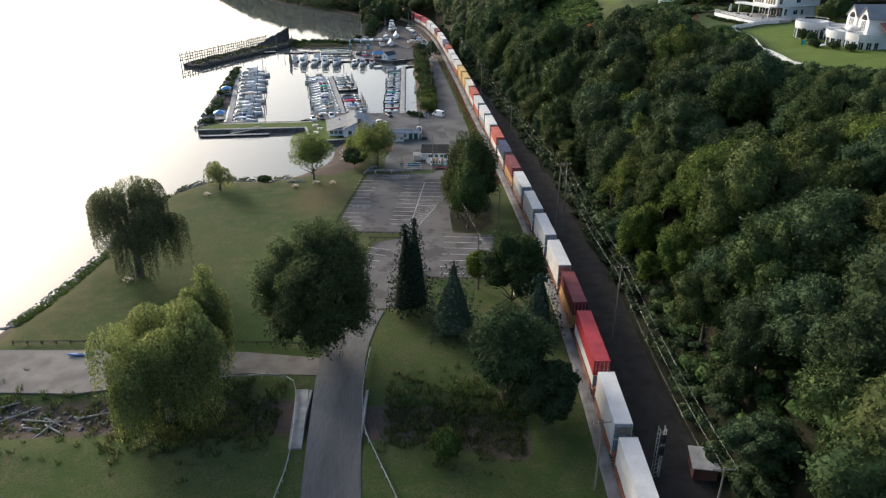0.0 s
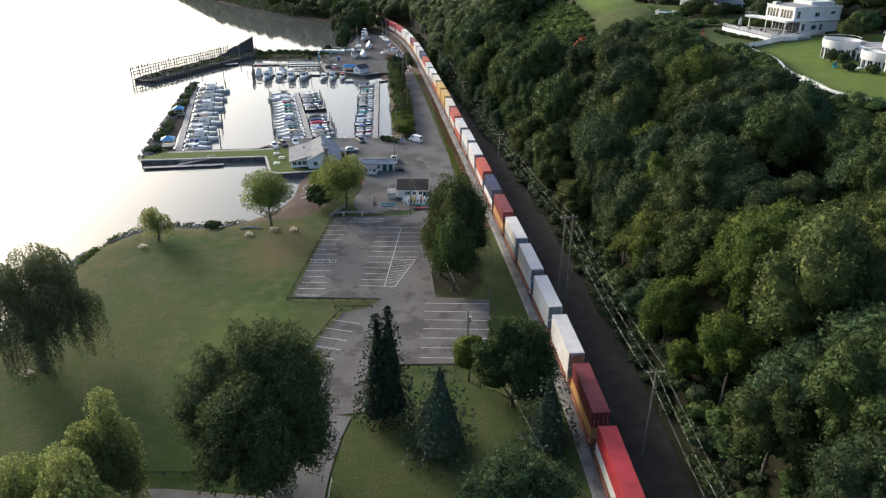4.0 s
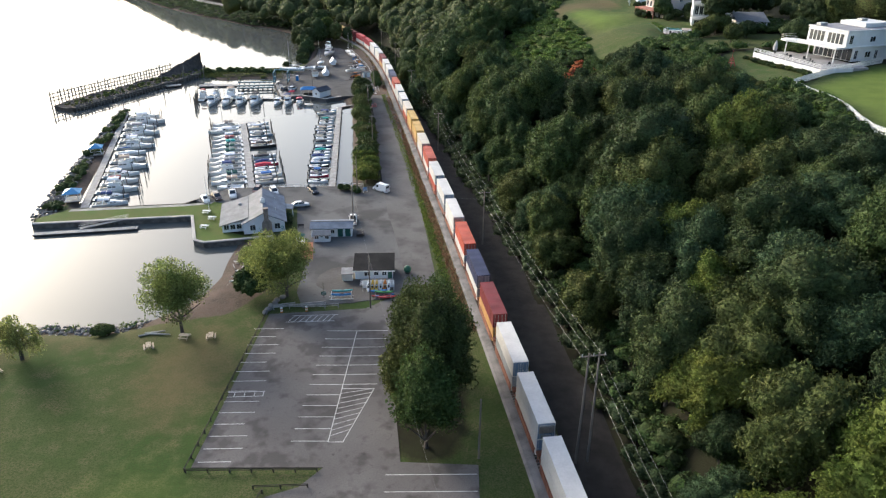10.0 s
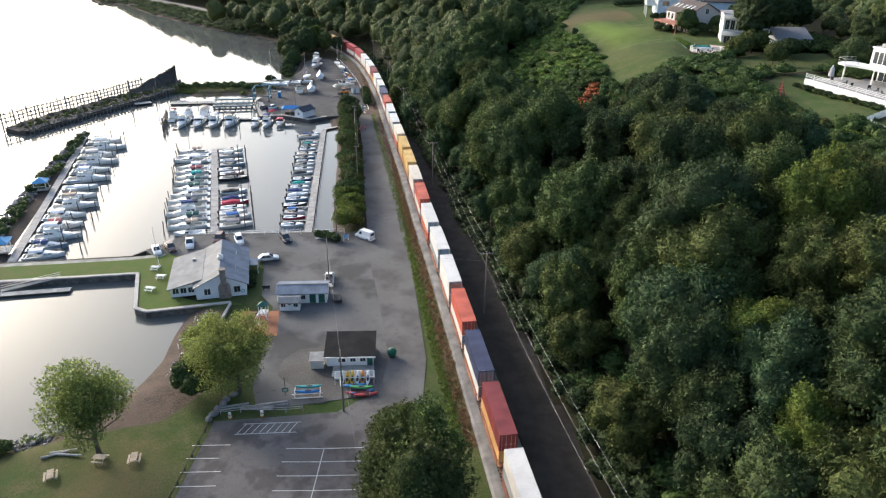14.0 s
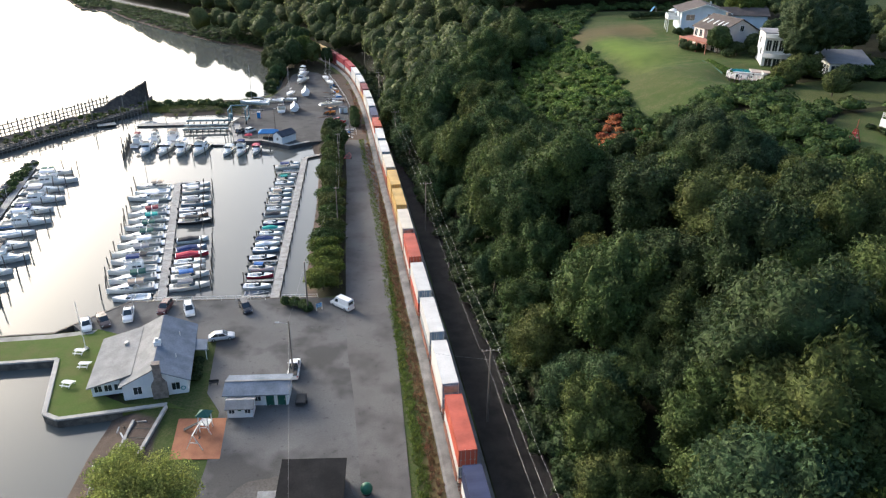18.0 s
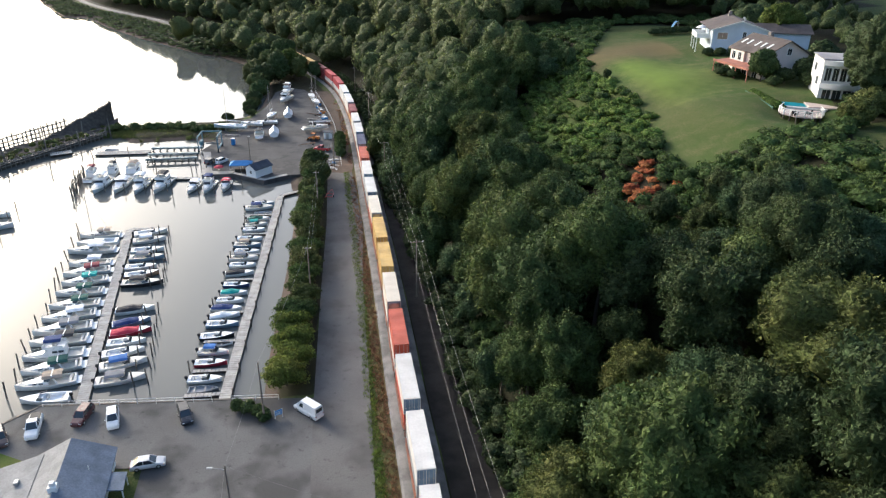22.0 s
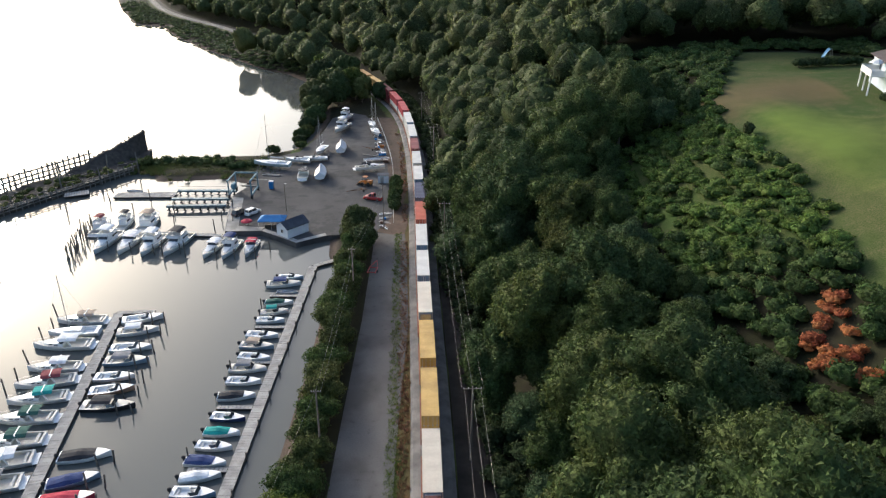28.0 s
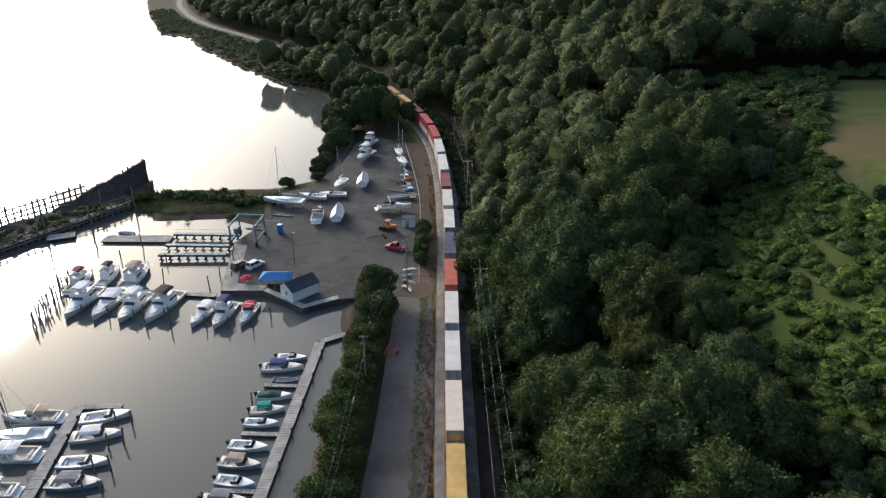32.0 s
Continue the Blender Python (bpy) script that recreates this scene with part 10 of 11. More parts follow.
for k, (x, y) in enumerate([(103.0, 205.6), (103.8, 202.0), (104.6, 191.0), (106.8, 186.5), (101.5, 195.0)]):
    broadleaf("garden_shrub", x, y, 1.5, 3.0 if k < 2 else 1.9, "rounded dark shrub beside the white house", LEAF_DARK, 600, 0.3, 6, 0.05, 0.05, 300 + k, "house shrubs")
lc = thing("garden_chair", 100.6, 199.2, ground_at(100.6, 199.2), 30, "turquoise garden chair on the lawn", "chair")
part("seat", Geo().box(0, 0, 0.4, 1.6, 0.8, 0.12, c=0.03), TEAL_P, lc)
part("back", Geo().box(0, 0.4, 0.45, 1.6, 0.12, 0.8, c=0.03), TEAL_P, lc)
for sx in (-.7, .7):
    part("leg", Geo().box(sx, 0, 0, .1, .7, .4), TEAL_P, lc)


def picket_fence(pts, label):
    line = spline(pts, 0.42)
    fx, fy = float(line[0][0]), float(line[0][1])
    zz = land_height(line[:, 0], line[:, 1])[0]
    ob = thing("picket_fence", fx, fy, float(zz[0]), 0, label, "fence")
    s, d, nrm = line_frame(line)
    g = Geo().add([(-.06, -.015, 0), (.06, -.015, 0), (.06, .015, 0), (-.06, .015, 0), (-.06, -.015, 1.0), (.06, -.015, 1.0), (.06, .015, 1.0), (-.06, .015, 1.0), (0, -.015, 1.15), (0, .015, 1.15)],
                  [(0, 1, 5, 8, 4), (7, 9, 6, 2, 3), (1, 2, 6, 5), (3, 0, 4, 7), (5, 6, 9, 8), (8, 9, 7, 4)]).mesh("picket", WHITE)
    n = min(len(line), 290)
    for i in range(n):
        o = part("picket", g, None, ob)
        o.matrix_basis = pose(line[i][0] - fx, line[i][1] - fy, float(zz[i] - zz[0]) + 0.05, 0, 0, math.degrees(math.atan2(d[i][1], d[i][0]))) @ Matrix.Diagonal((2.6, 1, 1.3, 1))
    for h in (0.35, 0.85):
        for i in range(0, n - 4, 4):
            q = Geo().beam((line[i][0] - fx, line[i][1] - fy, zz[i] - zz[0] + h), (line[i + 4][0] - fx, line[i + 4][1] - fy, zz[i + 4] - zz[0] + h), 0.05, 0.09)
            part("rail", q, WHITE, ob)
    return ob


picket_fence([(90.6, 227.8), (90.3, 220), (90.6, 211), (88.8, 199.2), (88.2, 193), (88.3, 184), (88.5, 176), (92, 166), (98, 160)], "white picket fence along the edge of a garden")
picket_fence([(90.8, 228.0), (100, 233.4), (111, 239.4), (122, 244.6)], "white picket fence between two gardens")

# beige house with redwood deck
bg_h = thing("beige_house", 105.8, 336.5, 38.6, 9, "beige house with brown roof, skylights and redwood deck", "house")
part("wall", gable_walls(11.6, 13.5, 6.5, 3.0), BEIGE, bg_h)
for sg in (1, -1):
    part("roof", roof_plane([(0, -0.6, 9.75), (sg * 6.5, -0.6, 6.35), (sg * 6.5, 14.1, 6.35), (0, 14.1, 9.75)][::-sg], 0.2), SHINGLE_BR, bg_h)
for k in range(5):
    sk = part("skylight", Geo().box(0, 0, 0, 1.9, 0.55, 0.14, c=0.03), WHITE, bg_h)
    sk.matrix_basis = pose(-3.3, 2.4 + k * 2.3 + (0.7 if k > 2 else 0), 8.02, 0, -27.6, 0)
for y in (1.6, 4.6, 8.4, 11.4):
    pane_window(bg_h, -5.8, y, 4.0, 1.3, 1.8, "-x")
for y in (3.0, 7.0, 11.0):
    pane_window(bg_h, -5.8, y, 0.6, 1.8, 1.9, "-x")
part("bay_wall", Geo().box(-6.1, 10.0, 3.4, 0.7, 5.4, 2.9), BEIGE, bg_h)
pane_window(bg_h, -6.45, 8.9, 4.0, 1.3, 1.8, "-x"), pane_window(bg_h, -6.45, 11.3, 4.0, 1.3, 1.8, "-x")
pane_window(bg_h, 0.4, 0, 6.4, 1.1, 1.5, "-y"), pane_window(bg_h, 3.4, 0, 1.0, 1.2, 1.3, "-y")
part("deck", roof_plane([(-10.4, -0.4, 3.35), (-5.7, -0.4, 3.75), (-5.7, 13.6, 3.75), (-10.4, 13.6, 3.35)], 0.25), REDWOOD, bg_h, "redwood deck")
for y in (-0.3, 4.3, 9.0, 13.4):
    part("deck_post", Geo().box(-10.2, y, -0.6, 0.22, 0.22, 3.9), REDWOOD, bg_h)
part("deck_rail", Geo().beam((-10.4, -0.4, 3.5), (-10.4, 13.6, 3.5), .1, .28), REDWOOD, bg_h)
part("patio", Geo().box(-8.5, 6, -0.5, 6.5, 12, 0.6, c=0.05), CONCRETE, bg_h)
part("chimney", Geo().box(2.5, 10.5, 7.5, 1.0, 1.0, 2.8, c=0.04), CHIMNEY, bg_h)

# pale blue house
bl = thing("blue_house", 109.9, 369.9, 40.0, -14, "pale blue house with dark roof and white balcony", "house")
part("wall", gable_walls(14.6, 18.5, 6.4, 2.2), BLUE_SIDING, bl)
for sg in (1, -1):
    part("roof", roof_plane([(0, -0.7, 8.85), (sg * 8.1, -0.7, 6.25), (sg * 8.1, 19.2, 6.25), (0, 19.2, 8.85)][::-sg], 0.2), SHINGLE_BR, bl)
    part("gable_trim", Geo().beam((sg * 8.1, -0.74, 6.1), (0, -0.74, 8.7), .08, .3), WHITE, bl)
    part("corner_board", Geo().box(sg * 7.3, -0.03, 0, 0.2, 0.1, 6.3), WHITE, bl)
part("side_wall", Geo().box(14.0, 11.5, 0, 13.5, 9.0, 5.2), BLUE_SIDING, bl)
part("side_roof", roof_plane([(6.5, 6.4, 5.1), (21.4, 6.4, 5.1), (21.4, 11.5, 7.2), (6.5, 11.5, 7.2)]), SHINGLE_BR, bl)
part("side_roof", roof_plane([(6.5, 11.5, 7.2), (21.4, 11.5, 7.2), (21.4, 16.6, 5.1), (6.5, 16.6, 5.1)]), SHINGLE_BR, bl)
pane_window(bl, -4.6, 0, 3.8, 2.6, 1.7, "-y"), pane_window(bl, 1.2, 0, 3.9, 0.9, 1.9, "-y"), pane_window(bl, 3.8, 0, 3.9, 0.9, 1.9, "-y"), pane_window(bl, 6.2, 0, 4.3, 0.7, 0.9, "-y")
pane_window(bl, -7.3, 5, 3.6, 2.4, 2.0, "-x"), pane_window(bl, -7.3, 12, 3.8, 1.8, 1.5, "-x")
balc = part("balcony", Geo().box(-9.2, 8.0, 3.4, 3.8, 9.0, 0.28, c=0.03), WHITE, bl, "white timber balcony")
for xa, ya, xb, yb in ((-11.0, 3.6, -11.0, 12.4), (-11.0, 3.6, -7.4, 3.6), (-11.0, 12.4, -7.4, 12.4)):
    part("balcony_rail", Geo().beam((xa, ya, 4.7), (xb, yb, 4.7), .1, .12).beam((xa, ya, 4.15), (xb, yb, 4.15), .04, .85), WHITE, balc)
for y in (3.8, 8.0, 12.2):
    part("balcony_post", Geo().box(-10.8, y, -1.2, 0.25, 0.25, 4.6), WHITE, bl)
part("awning", Geo().loft([[(r * math.cos(a) - 9.0, r * math.sin(a) + 9.0, z) for a in np.linspace(0, 2 * math.pi, 9)[:-1]] for r, z in ((1.7, 5.6), (0.9, 6.2), (0.06, 6.5))]), WHITE, bl, "white parasol on the balcony")
part("chimney", Geo().box(-0.5, 15, 8.0, 0.9, 0.9, 2.0, c=0.04), CHIMNEY, bl)
for x, y in ((3.0, 12.0), (2.2, 7.0)):
    part("roof_vent", Geo().box(x, y, 8.1, 0.5, 0.5, 0.6, c=0.05), GALV, bl)

# white house above the pool, partly behind trees
wh = thing("white_house", 102.8, 316.6, 38.6, -18, "tall white house with curved balconies above a pool", "house")
part("wall", Geo().box(6.5, 4.5, 0, 13, 9, 8.6), STUCCO, wh)
part("roof", Geo().box(6.5, 4.5, 8.6, 13.6, 9.6, 0.3, c=0.06), FLATROOF, wh)
for z in (2.9, 7.6):
    part("balcony", Geo().loft([[(x, -1.6 * math.sin(math.pi * (x + 0.2) / 7.4) - 0.1, z + dz) for x in np.linspace(-0.2, 7.2, 11)] + [(7.2, 0.1, z + dz), (-0.2, 0.1, z + dz)] for dz in (0, 1.0)]), STUCCO, wh)
for k in range(4):
    pane_window(wh, 1.1 + k * 1.5, 0, 4.4, 1.1, 2.6, "-y")
for k in range(3):
    pane_window(wh, 1.6 + k * 2.0, 0, 0.2, 1.6, 2.3, "-y")
pane_window(wh, 0, 3.0, 3.2, 1.6, 1.6, "-x"), pane_window(wh, 0, 6.0, 5.6, 1.6, 1.6, "-x")
part("patio", Geo().box(3.0, -3.5, -0.8, 12, 7.5, 1.0, c=0.04), surf("pinkish_paving", (0.50, 0.40, 0.35), (0.42, 0.34, 0.30), 0.6, 0.9), wh)
sr = thing("sun_room", 116.2, 303.3, 39.3, -10, "white glazed sun room of a house among trees", "house")
part("wall", Geo().box(0, 0, 0, 9, 7, 3.4), STUCCO, sr)
part("roof", roof_plane([(-5, -4, 3.5), (5, -4, 3.5), (5, 4, 5.6), (-5, 4, 5.6)]), FLATROOF, sr)
for k in range(4):
    pane_window(sr, -3.3 + k * 2.2, -3.5, 0.5, 1.7, 2.3, "-y")
    pane_window(sr, -4.5, -2.4 + k * 1.6, 0.5, 1.2, 2.3, "-x")
# pool and its raised deck
pd = thing("pool_deck", 94.0, 306.5, 36.0, 0, "raised pale timber pool deck with white railing", "deck", kind="structure")
outl = [(-1.6, 6.5), (-4.6, 3.2), (-4.8, 0.6), (-3.0, -2.6), (0.2, -4.2), (3.2, -3.6), (5.2, -1.4), (6.4, 2.4)]
outl = [(x * 0.76 + 0.5, y * 0.8 + 0.6) for x, y in outl]
part("deck", Geo().slab(outl, 2.0, 2.25), surf("pale_decking", (0.52, 0.42, 0.37), (0.44, 0.36, 0.32), 0.6, 0.85, fine=5), pd)
part("pool_wall", Geo().slab([(-2.4, 6.4), (6.6, 2.2), (10.6, 6.5), (7.0, 18.0), (0.0, 17.5)], -1.0, 2.6), surf("pale_coping", (0.62, 0.60, 0.56), (0.54, 0.52, 0.49), 0.5, 0.8), pd)
part("pool", Geo().slab([(-0.6, 6.8), (5.8, 3.6), (9.0, 6.8), (6.2, 16.4), (1.2, 16.0)], 2.6, 2.63), POOL, pd, "turquoise swimming pool")
for a, b in zip(outl[:-1], outl[1:]):
    part("railing", Geo().beam((*a, 3.3), (*b, 3.3), .1, .12).beam((*a, 2.95), (*b, 2.95), .05, .08).beam((*a, 2.6), (*b, 2.6), .05, .08), WHITE, pd)
    for t in (0, 0.5):
        x, y = a[0] + (b[0] - a[0]) * t, a[1] + (b[1] - a[1]) * t
        part("rail_post", Geo().box(x, y, 2.0, .14, .14, 1.4), WHITE, pd)
        part("deck_post", Geo().box(x * 0.95, y * 0.95, -1.5, .2, .2, 3.5), TIMBER_DARK, pd)
for k in range(4):
    pch = thing("patio_chair", 91.6 + k * 1.4, 305.2 + (k % 2) * 1.2, 38.25, 70 * k, "dark patio chair beside the pool", "chair", "patio chairs")
    part("seat", Geo().box(0, 0, 0.42, 0.6, 0.6, 0.06), BLACK, pch)
    part("back", Geo().box(0, 0.28, 0.45, 0.6, 0.06, 0.55), BLACK, pch)
    for sx in (-.26, .26):
        part("leg", Geo().box(sx, 0, 0, .05, .5, .42), BLACK, pch)
pw = thing("garden_wall", 91.0, 312.0, 36.6, 0, "low stone wall below a green mesh fence and hedge", "wall", kind="structure")
part("stone_wall", Geo().beam((0, 0, 0.4), (0.4, 13.5, 0.9), 0.5, 1.4), CHIMNEY, pw)
part("mesh_fence", Geo().beam((0, 0, 1.5), (0.4, 13.5, 2.0), 0.06, 0.9), surf("green_mesh", (0.02, 0.09, 0.055), (0.015, 0.07, 0.045), 1.0, 0.7), pw)
for k in range(10):
    t = k / 9
    broadleaf("hedge_shrub", 92.5 + 0.6 * t, 312.5 + 12.5 * t, 1.2, 2.2, "clipped green hedge shrub beside the pool", LEAF_VINE, 450, 0.28, 5, 0.05, 0.05, 320 + k, "pool hedge", 37.2)
for k, (x, y, R, H, m) in enumerate([(107.8, 304.5, 7.5, 19, LEAF_DARK), (120, 316, 7, 17, LEAF_DARK), (104.5, 341.0, 3.6, 7.2, LEAF_WOOD), (104, 300, 4.2, 6.5, LEAF_OLIVE), (98.5, 296, 3.6, 5.5, LEAF_OLIVE), (108.0, 331.5, 3.0, 5.2, LEAF_DARK), (114, 333, 3.4, 5.5, LEAF_DARK), (102.5, 330, 2.3, 3.4, LEAF_DARK), (106, 325.5, 2.2, 3.2, LEAF_DARK),
                                     (128, 383, 6, 12, LEAF_BRIGHT), (113, 269, 4.5, 8, LEAF_DARK), (123, 277, 6, 13, LEAF_DARK), (127, 275, 7.5, 17, LEAF_WOOD), (110, 291, 3.2, 5.0, LEAF_DARK), (100.5, 281, 3.0, 5.2, LEAF_OLIVE), (122, 232, 3.6, 6.5, LEAF_OLIVE), (128, 236, 4.5, 8, LEAF_WOOD), (121, 347, 4, 7, LEAF_DARK), (126, 398, 5, 10, LEAF_DARK)]):
    if k == 2:
        x, y = 98.6, 333.2
    broadleaf("garden_tree", x, y, R, H, "dark leafy garden tree between the hill houses", m, 3000 if R > 5 else 1300, 0.42, 10, H * 0.12, 0.0, 340 + k, "garden trees")
for k, (x, y) in enumerate([(69.0, 356.6), (94.5, 346.0), (93.6, 343.0), (95.2, 340.0), (104, 368), (107, 366.5), (110.5, 366), (114, 366), (101.5, 370), (99, 328), (101, 333)]):
    broadleaf("garden_shrub", x, y, 1.7 if k else 1.1, 2.2 if k else 2.6, "dark round shrub on the lawn", LEAF_DARK, 500, 0.3, 5, 0.05, 0.05, 360 + k, "lawn shrubs")
rs = thing("red_garden_tower", 88.4, 253.6, ground_at(88.4, 253.6), 20, "red painted lattice garden tower on a lawn", "ornament")
for sx in (1, -1):
    for sy in (1, -1):
        part("leg", Geo().beam((sx * 0.7, sy * 0.7, 0), (sx * 0.15, sy * 0.15, 2.2), 0.14, 0.14), RED_P, rs)
for z, s in ((0.7, 0.54), (1.4, 0.36)):
    part("brace", Geo().box(0, 0, z, 2 * s, 2 * s, 0.12), RED_P, rs)
part("rod", Geo().rod((0, 0, 2.1), (0, 0, 3.9), 0.06, 0.03, 6), RED_P, rs)
ps = thing("pool_slide", 109.0, 416.0, ground_at(109.0, 416), 30, "pale blue curved pool slide beside a hedge", "slide")
part("chute", Geo().loft([[(x - 2.2, dy, z + dz) for dy, dz in ((-.45, .25), (-.35, 0), (.35, 0), (.45, .25), (.35, .06), (-.35, .06))] for x, z in ((0, 0.4), (1, 0.9), (2, 2.2), (2.8, 2.9), (3.6, 3.0))]), plastic("pale_blue_slide", (0.35, 0.60, 0.75)), ps)
part("ladder", Geo().beam((1.6, -.3, 3.0), (2.6, -.3, 0), .08, .08).beam((1.6, .3, 3.0), (2.6, .3, 0), .08, .08), GALV, ps)
for k in range(10):
    broadleaf("hedge_shrub", 99 + k * 1.7, 408 + 0.2 * k, 1.5, 2.2, "clipped dark hedge shrub behind the lawn", LEAF_DARK, 380, 0.32, 5, 0.05, 0.05, 380 + k, "lawn hedge")

# ---- poles, wires and railway fittings ----
POLEWOOD = surf("weathered_pole", (0.20, 0.17, 0.145), (0.13, 0.11, 0.095), 1.0, 0.9, fine=5, stretch=(1, 1, 0.2))
WIRE = surf("grey_wire", (0.22, 0.22, 0.22), (0.16, 0.16, 0.16), 1, 0.5, metal=0.4, bump=0)


def utility_pole(x, y, h, arms=((0.5, 2.2),), rz=0, label="weathered wooden utility pole", z=None, lamp=False, can=False):
    zz = ground_at(x, y) if z is None else z
    ob = thing("utility_pole", x, y, zz, rz, label, "utility pole", "utility poles")
    part("pole", Geo().rod((0, 0, -0.5), (0, 0, h), 0.17, 0.11, 8), POLEWOOD, ob)
    for drop, w in arms:
        a = part("crossarm", Geo().box(0, 0.14, h - drop - 0.06, w, 0.1, 0.12, c=0.02), POLEWOOD, ob)
        for k in (-0.46, -0.2, 0.2, 0.46):
            part("insulator", Geo().rod((k * w, 0.14, h - drop + 0.05), (k * w, 0.14, h - drop + 0.25), 0.06, 0.04, 6), GALV, a)
    if lamp:
        part("lamp_arm", Geo().rod((0, 0, h - 0.6), (-1.6, 0, h - 0.2), 0.035, 0.035, 6), GALV, ob)
        part("lamp_head", Geo().box(-1.8, 0, h - 0.32, 0.7, 0.3, 0.16, c=0.05), GALV, ob)
    if can:
        part("transformer", Geo().rod((0.35, 0, h - 2.4), (0.35, 0, h - 1.4), 0.28, 0.28, 12), GALV, ob, "grey transformer can")
    return (x, y, zz + h)


def wire(a, b, sag=0.8, label="thin overhead wire between poles", r=0.0115):
    g = Geo()
    a, b = Vector(a), Vector(b)
    n = 10
    pts = [a.lerp(b, i / n) - Vector((0, 0, 4 * sag * (i / n) * (1 - i / n))) for i in range(n + 1)]
    side = (b - a).cross(Vector((0, 0, 1))).normalized() * r
    g.loft([[p + side, p + Vector((0, 0, r)), p - side, p - Vector((0, 0, r))] for p in pts])
    return solid("overhead_wire", g, WIRE, label, "wire", "overhead wires")


# two-legged pole beside the hill, and the line along the track
hz = ground_at(28.1, 153.5)
hf = thing("twin_pole", 28.1, 153.5, hz, 6, "tall twin wooden pole with one crossarm above the trees", "utility pole")
for sx in (-0.9, 0.9):
    part("pole", Geo().rod((sx, 0, -0.5), (sx * 0.8, 0, 19.9 - hz), 0.2, 0.12, 8), POLEWOOD, hf)
arm = part("crossarm", Geo().box(0, 0.15, 19.3 - hz, 3.6, 0.14, 0.18, c=0.02), POLEWOOD, hf)
for k in (-1.6, 0, 1.6):
    part("insulator", Geo().rod((k, 0.15, 19.45 - hz), (k, 0.15, 19.8 - hz), 0.08, 0.05, 6), GALV, arm)
track_poles = []
for y, off, h in [(60, 7.0, 14), (108, 6.2, 15), (227, 5.6, 13.5), (301, 5.8, 13), (372, 5.4, 13), (440, 6.0, 13), (490, 6.5, 13)]:
    x, yy, rz = on_track(track_s(y))
    a = math.radians(rz + 90)
    track_poles.append(utility_pole(x + math.sin(a) * off, yy - math.cos(a) * off, h, ((0.5, 2.6),), rz, "weathered wooden pole of the trackside line"))
spots_w = [track_poles[0], track_poles[1], (28.1, 153.5, 19.5)] + track_poles[2:]
for a, b in zip(spots_w[:-1], spots_w[1:]):
    for o in (-1.5, 0.0, 1.5):
        wire((a[0] + o, a[1], a[2] - 0.3), (b[0] + o * (0.75), b[1], b[2] - 0.3), 1.2)
p1 = utility_pole(-3.0, 198.6, 11.5, (), 0, "tall wooden pole beside the rental hut", 1.36)
p2 = utility_pole(-8.4, 239.9, 11.5, (), 0, "wooden pole with a street lamp beside the store shed", 1.40, lamp=True)
p3 = utility_pole(-5.0, 300.2, 12.5, ((0.4, 1.4),), 5, "wooden pole among the lane shrubs")
p4 = utility_pole(-7.8, 347.0, 12.5, ((0.4, 1.4),), 5, "wooden pole among the lane shrubs")
p5 = utility_pole(-6.5, 386.0, 12.0, ((0.4, 1.4),), 8, "wooden pole at the boat yard gate", 1.4)
p6 = utility_pole(7.6, 134.6, 9.0, (), 0, "wooden pole with transformer in the car park", 1.40, can=True)
p7 = utility_pole(13.6, 155.2, 10.5, (), 0, "slim grey pole beside the track")
p8 = utility_pole(20.5, 70.5, 12.0, ((0.6, 2.6),), 10, "trackside wooden pole with crossarm")
p9 = utility_pole(-8.4, 262.5, 11.0, (), 0, "wooden pole at the dock head", 1.39)
wire(p1, p2, 0.8), wire(p2, p9, 0.6), wire(p9, p3, 0.8), wire(p3, p4, 0.9), wire(p4, p5, 0.8), wire(p6, p1, 1.4), wire(p8, p6, 1.4)
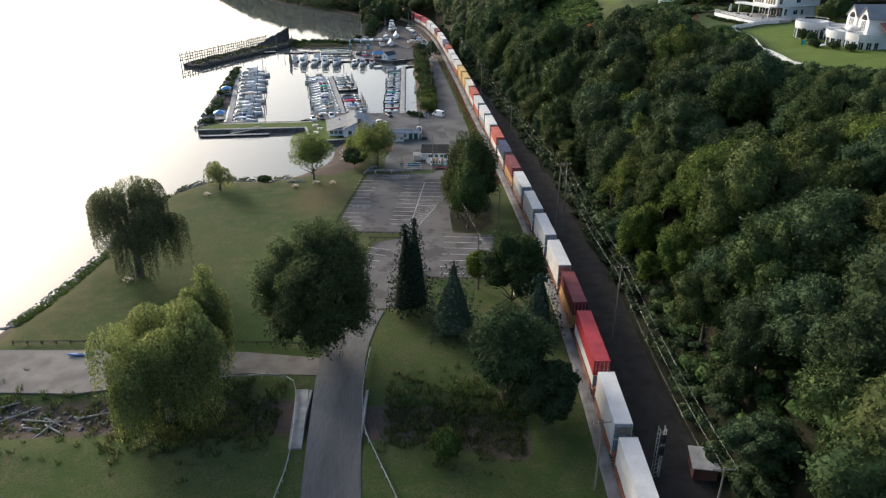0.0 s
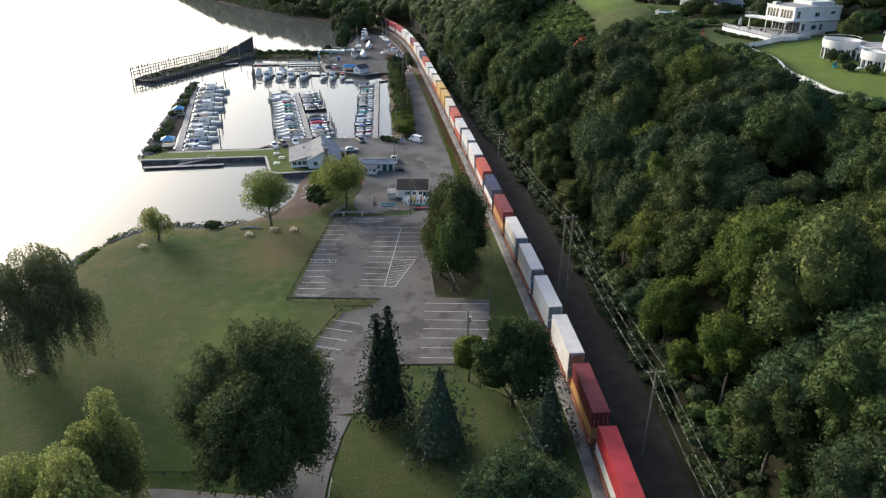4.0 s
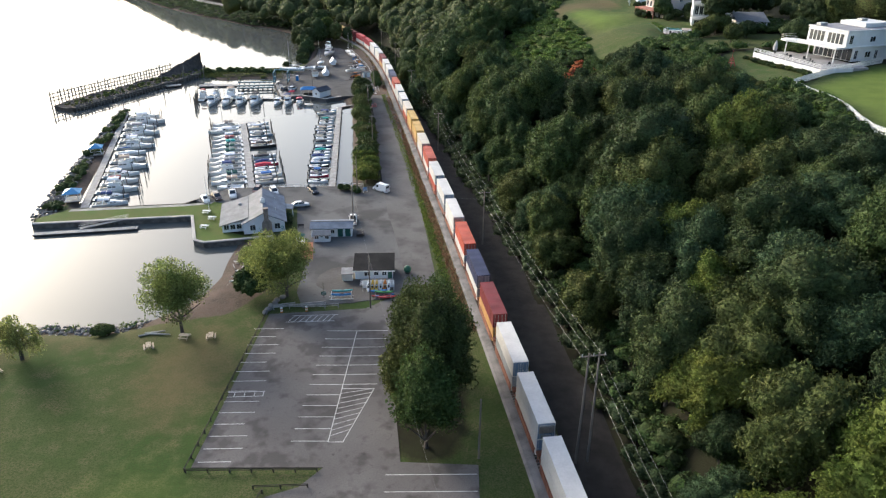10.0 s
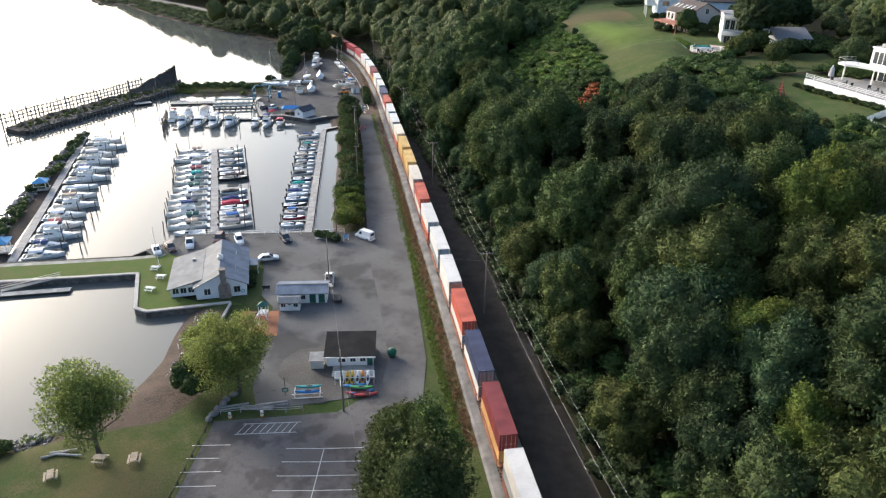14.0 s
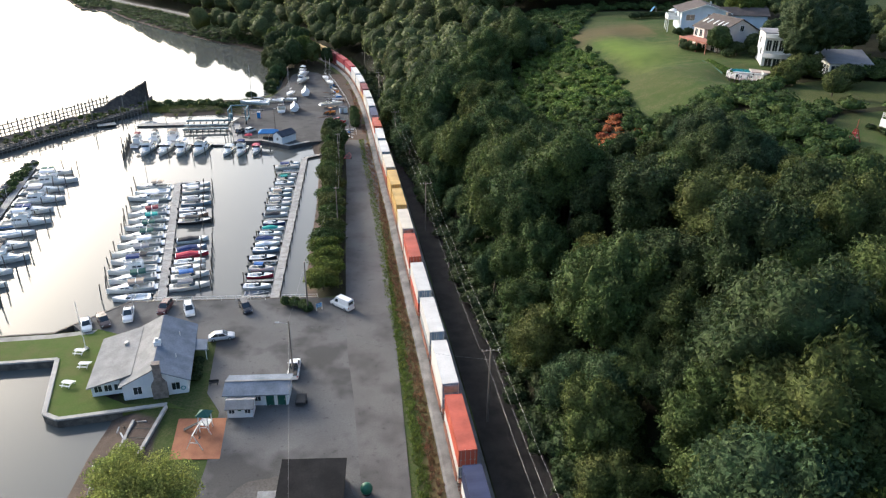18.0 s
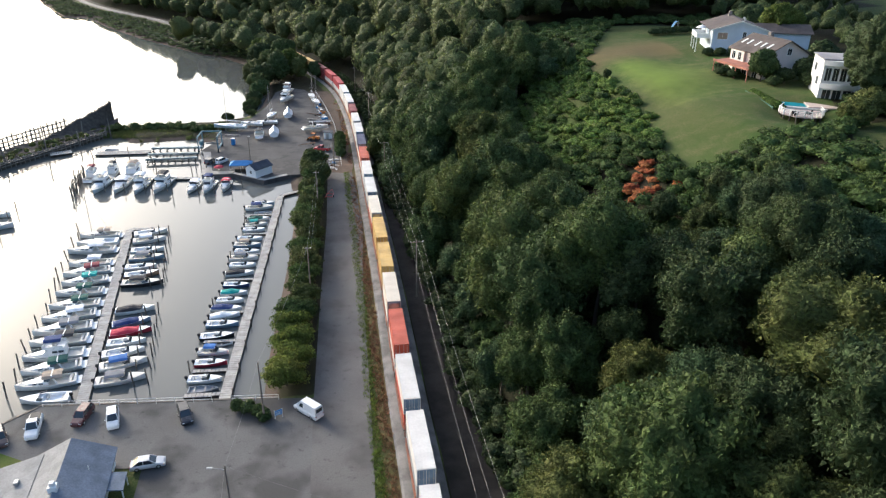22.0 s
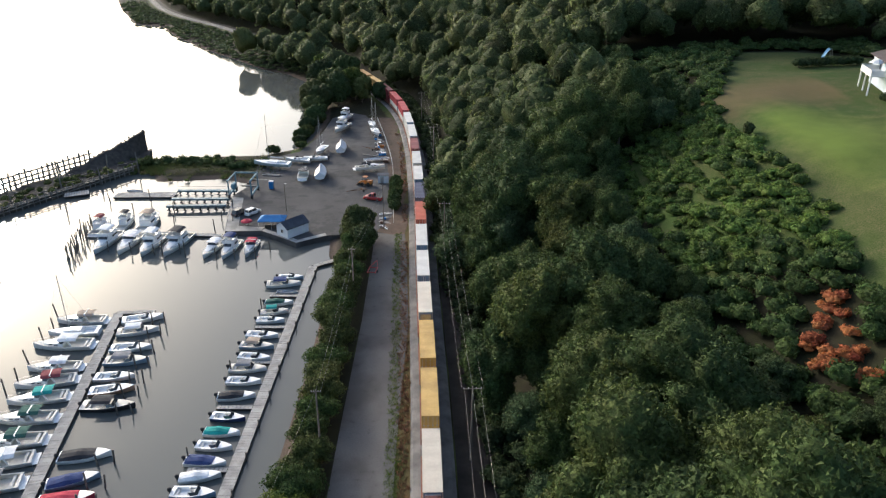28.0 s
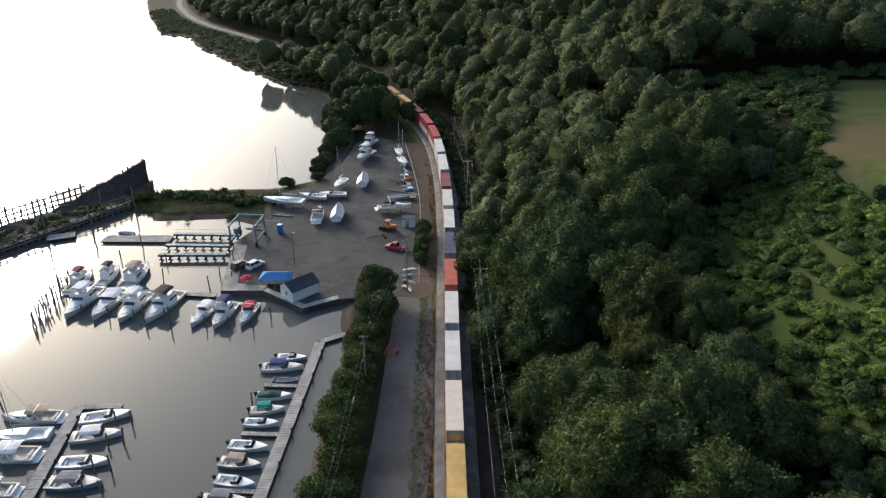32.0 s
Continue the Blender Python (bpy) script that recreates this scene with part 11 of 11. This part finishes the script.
wire((p3[0] + .6, p3[1], p3[2] - .4), (p4[0] + .6, p4[1], p4[2] - .4), 1.1), wire((p4[0] + .6, p4[1], p4[2] - .4), (p5[0] + .6, p5[1], p5[2] - .4), 1.1)
wire(p2, (track_poles[2][0], track_poles[2][1], track_poles[2][2] - 2.0), 1.0, "service wire across the lane and track")
yl = thing("yard_lamp", -34.5, 396.5, 1.42, 0, "slim dark lamp post in the boat yard", "lamp post")
part("post", Geo().rod((0, 0, 0), (0, 0, 8.0), 0.09, 0.06, 8), TIMBER_DARK, yl)
part("lamp_head", Geo().box(0.3, 0, 7.9, 0.7, 0.3, 0.15, c=0.04), GALV, yl)
# signal mast, relay hut and cabinets by the track
sm = thing("signal_mast", 29.4, 73.2, ground_at(29.4, 73.2), 0, "grey lattice railway signal mast with ladder", "railway signal")
for sx in (-0.4, 0.4):
    for sy in (-0.4, 0.4):
        part("leg", Geo().box(sx, sy, -0.3, 0.09, 0.09, 8.8), GALV, sm)
for k in range(11):
    part("brace", Geo().beam((-.4, -.4, k * .78), (.4, -.4, k * .78 + .78), .05, .05).beam((.4, -.4, k * .78), (.4, .4, k * .78 + .78), .05, .05).beam((-.4, .4, k * .78), (-.4, -.4, k * .78 + .78), .05, .05), GALV, sm)
for z in (6.4, 4.4):
    hd = part("signal_head", Geo().box(0, -0.75, z, 0.8, 0.25, 1.5, c=0.1), BLACK, sm)
    for k in range(3):
        part("lens", Geo().rod((0, -0.88, z + 0.3 + k * 0.45), (0, -1.05, z + 0.3 + k * 0.45), 0.16, 0.17, 10), BLACK, hd)
rhh = thing("relay_hut", 36.2, 74.0, ground_at(36.2, 74.0) - 0.3, -8, "small rust-brown railway hut", "hut")
part("wall", Geo().box(0, 0, 0, 3.2, 3.6, 2.6, c=0.04), surf("rust_brown_paint", (0.20, 0.085, 0.055), (0.14, 0.06, 0.04), 0.6, 0.8), rhh)
part("roof", roof_plane([(-1.9, -2.1, 2.6), (1.9, -2.1, 2.6), (1.9, 2.1, 3.0), (-1.9, 2.1, 3.0)], 0.12), CONCRETE, rhh)
part("door", Geo().box(-1.62, 0.4, 0.1, 0.06, 0.9, 2.0), RUST, rhh)
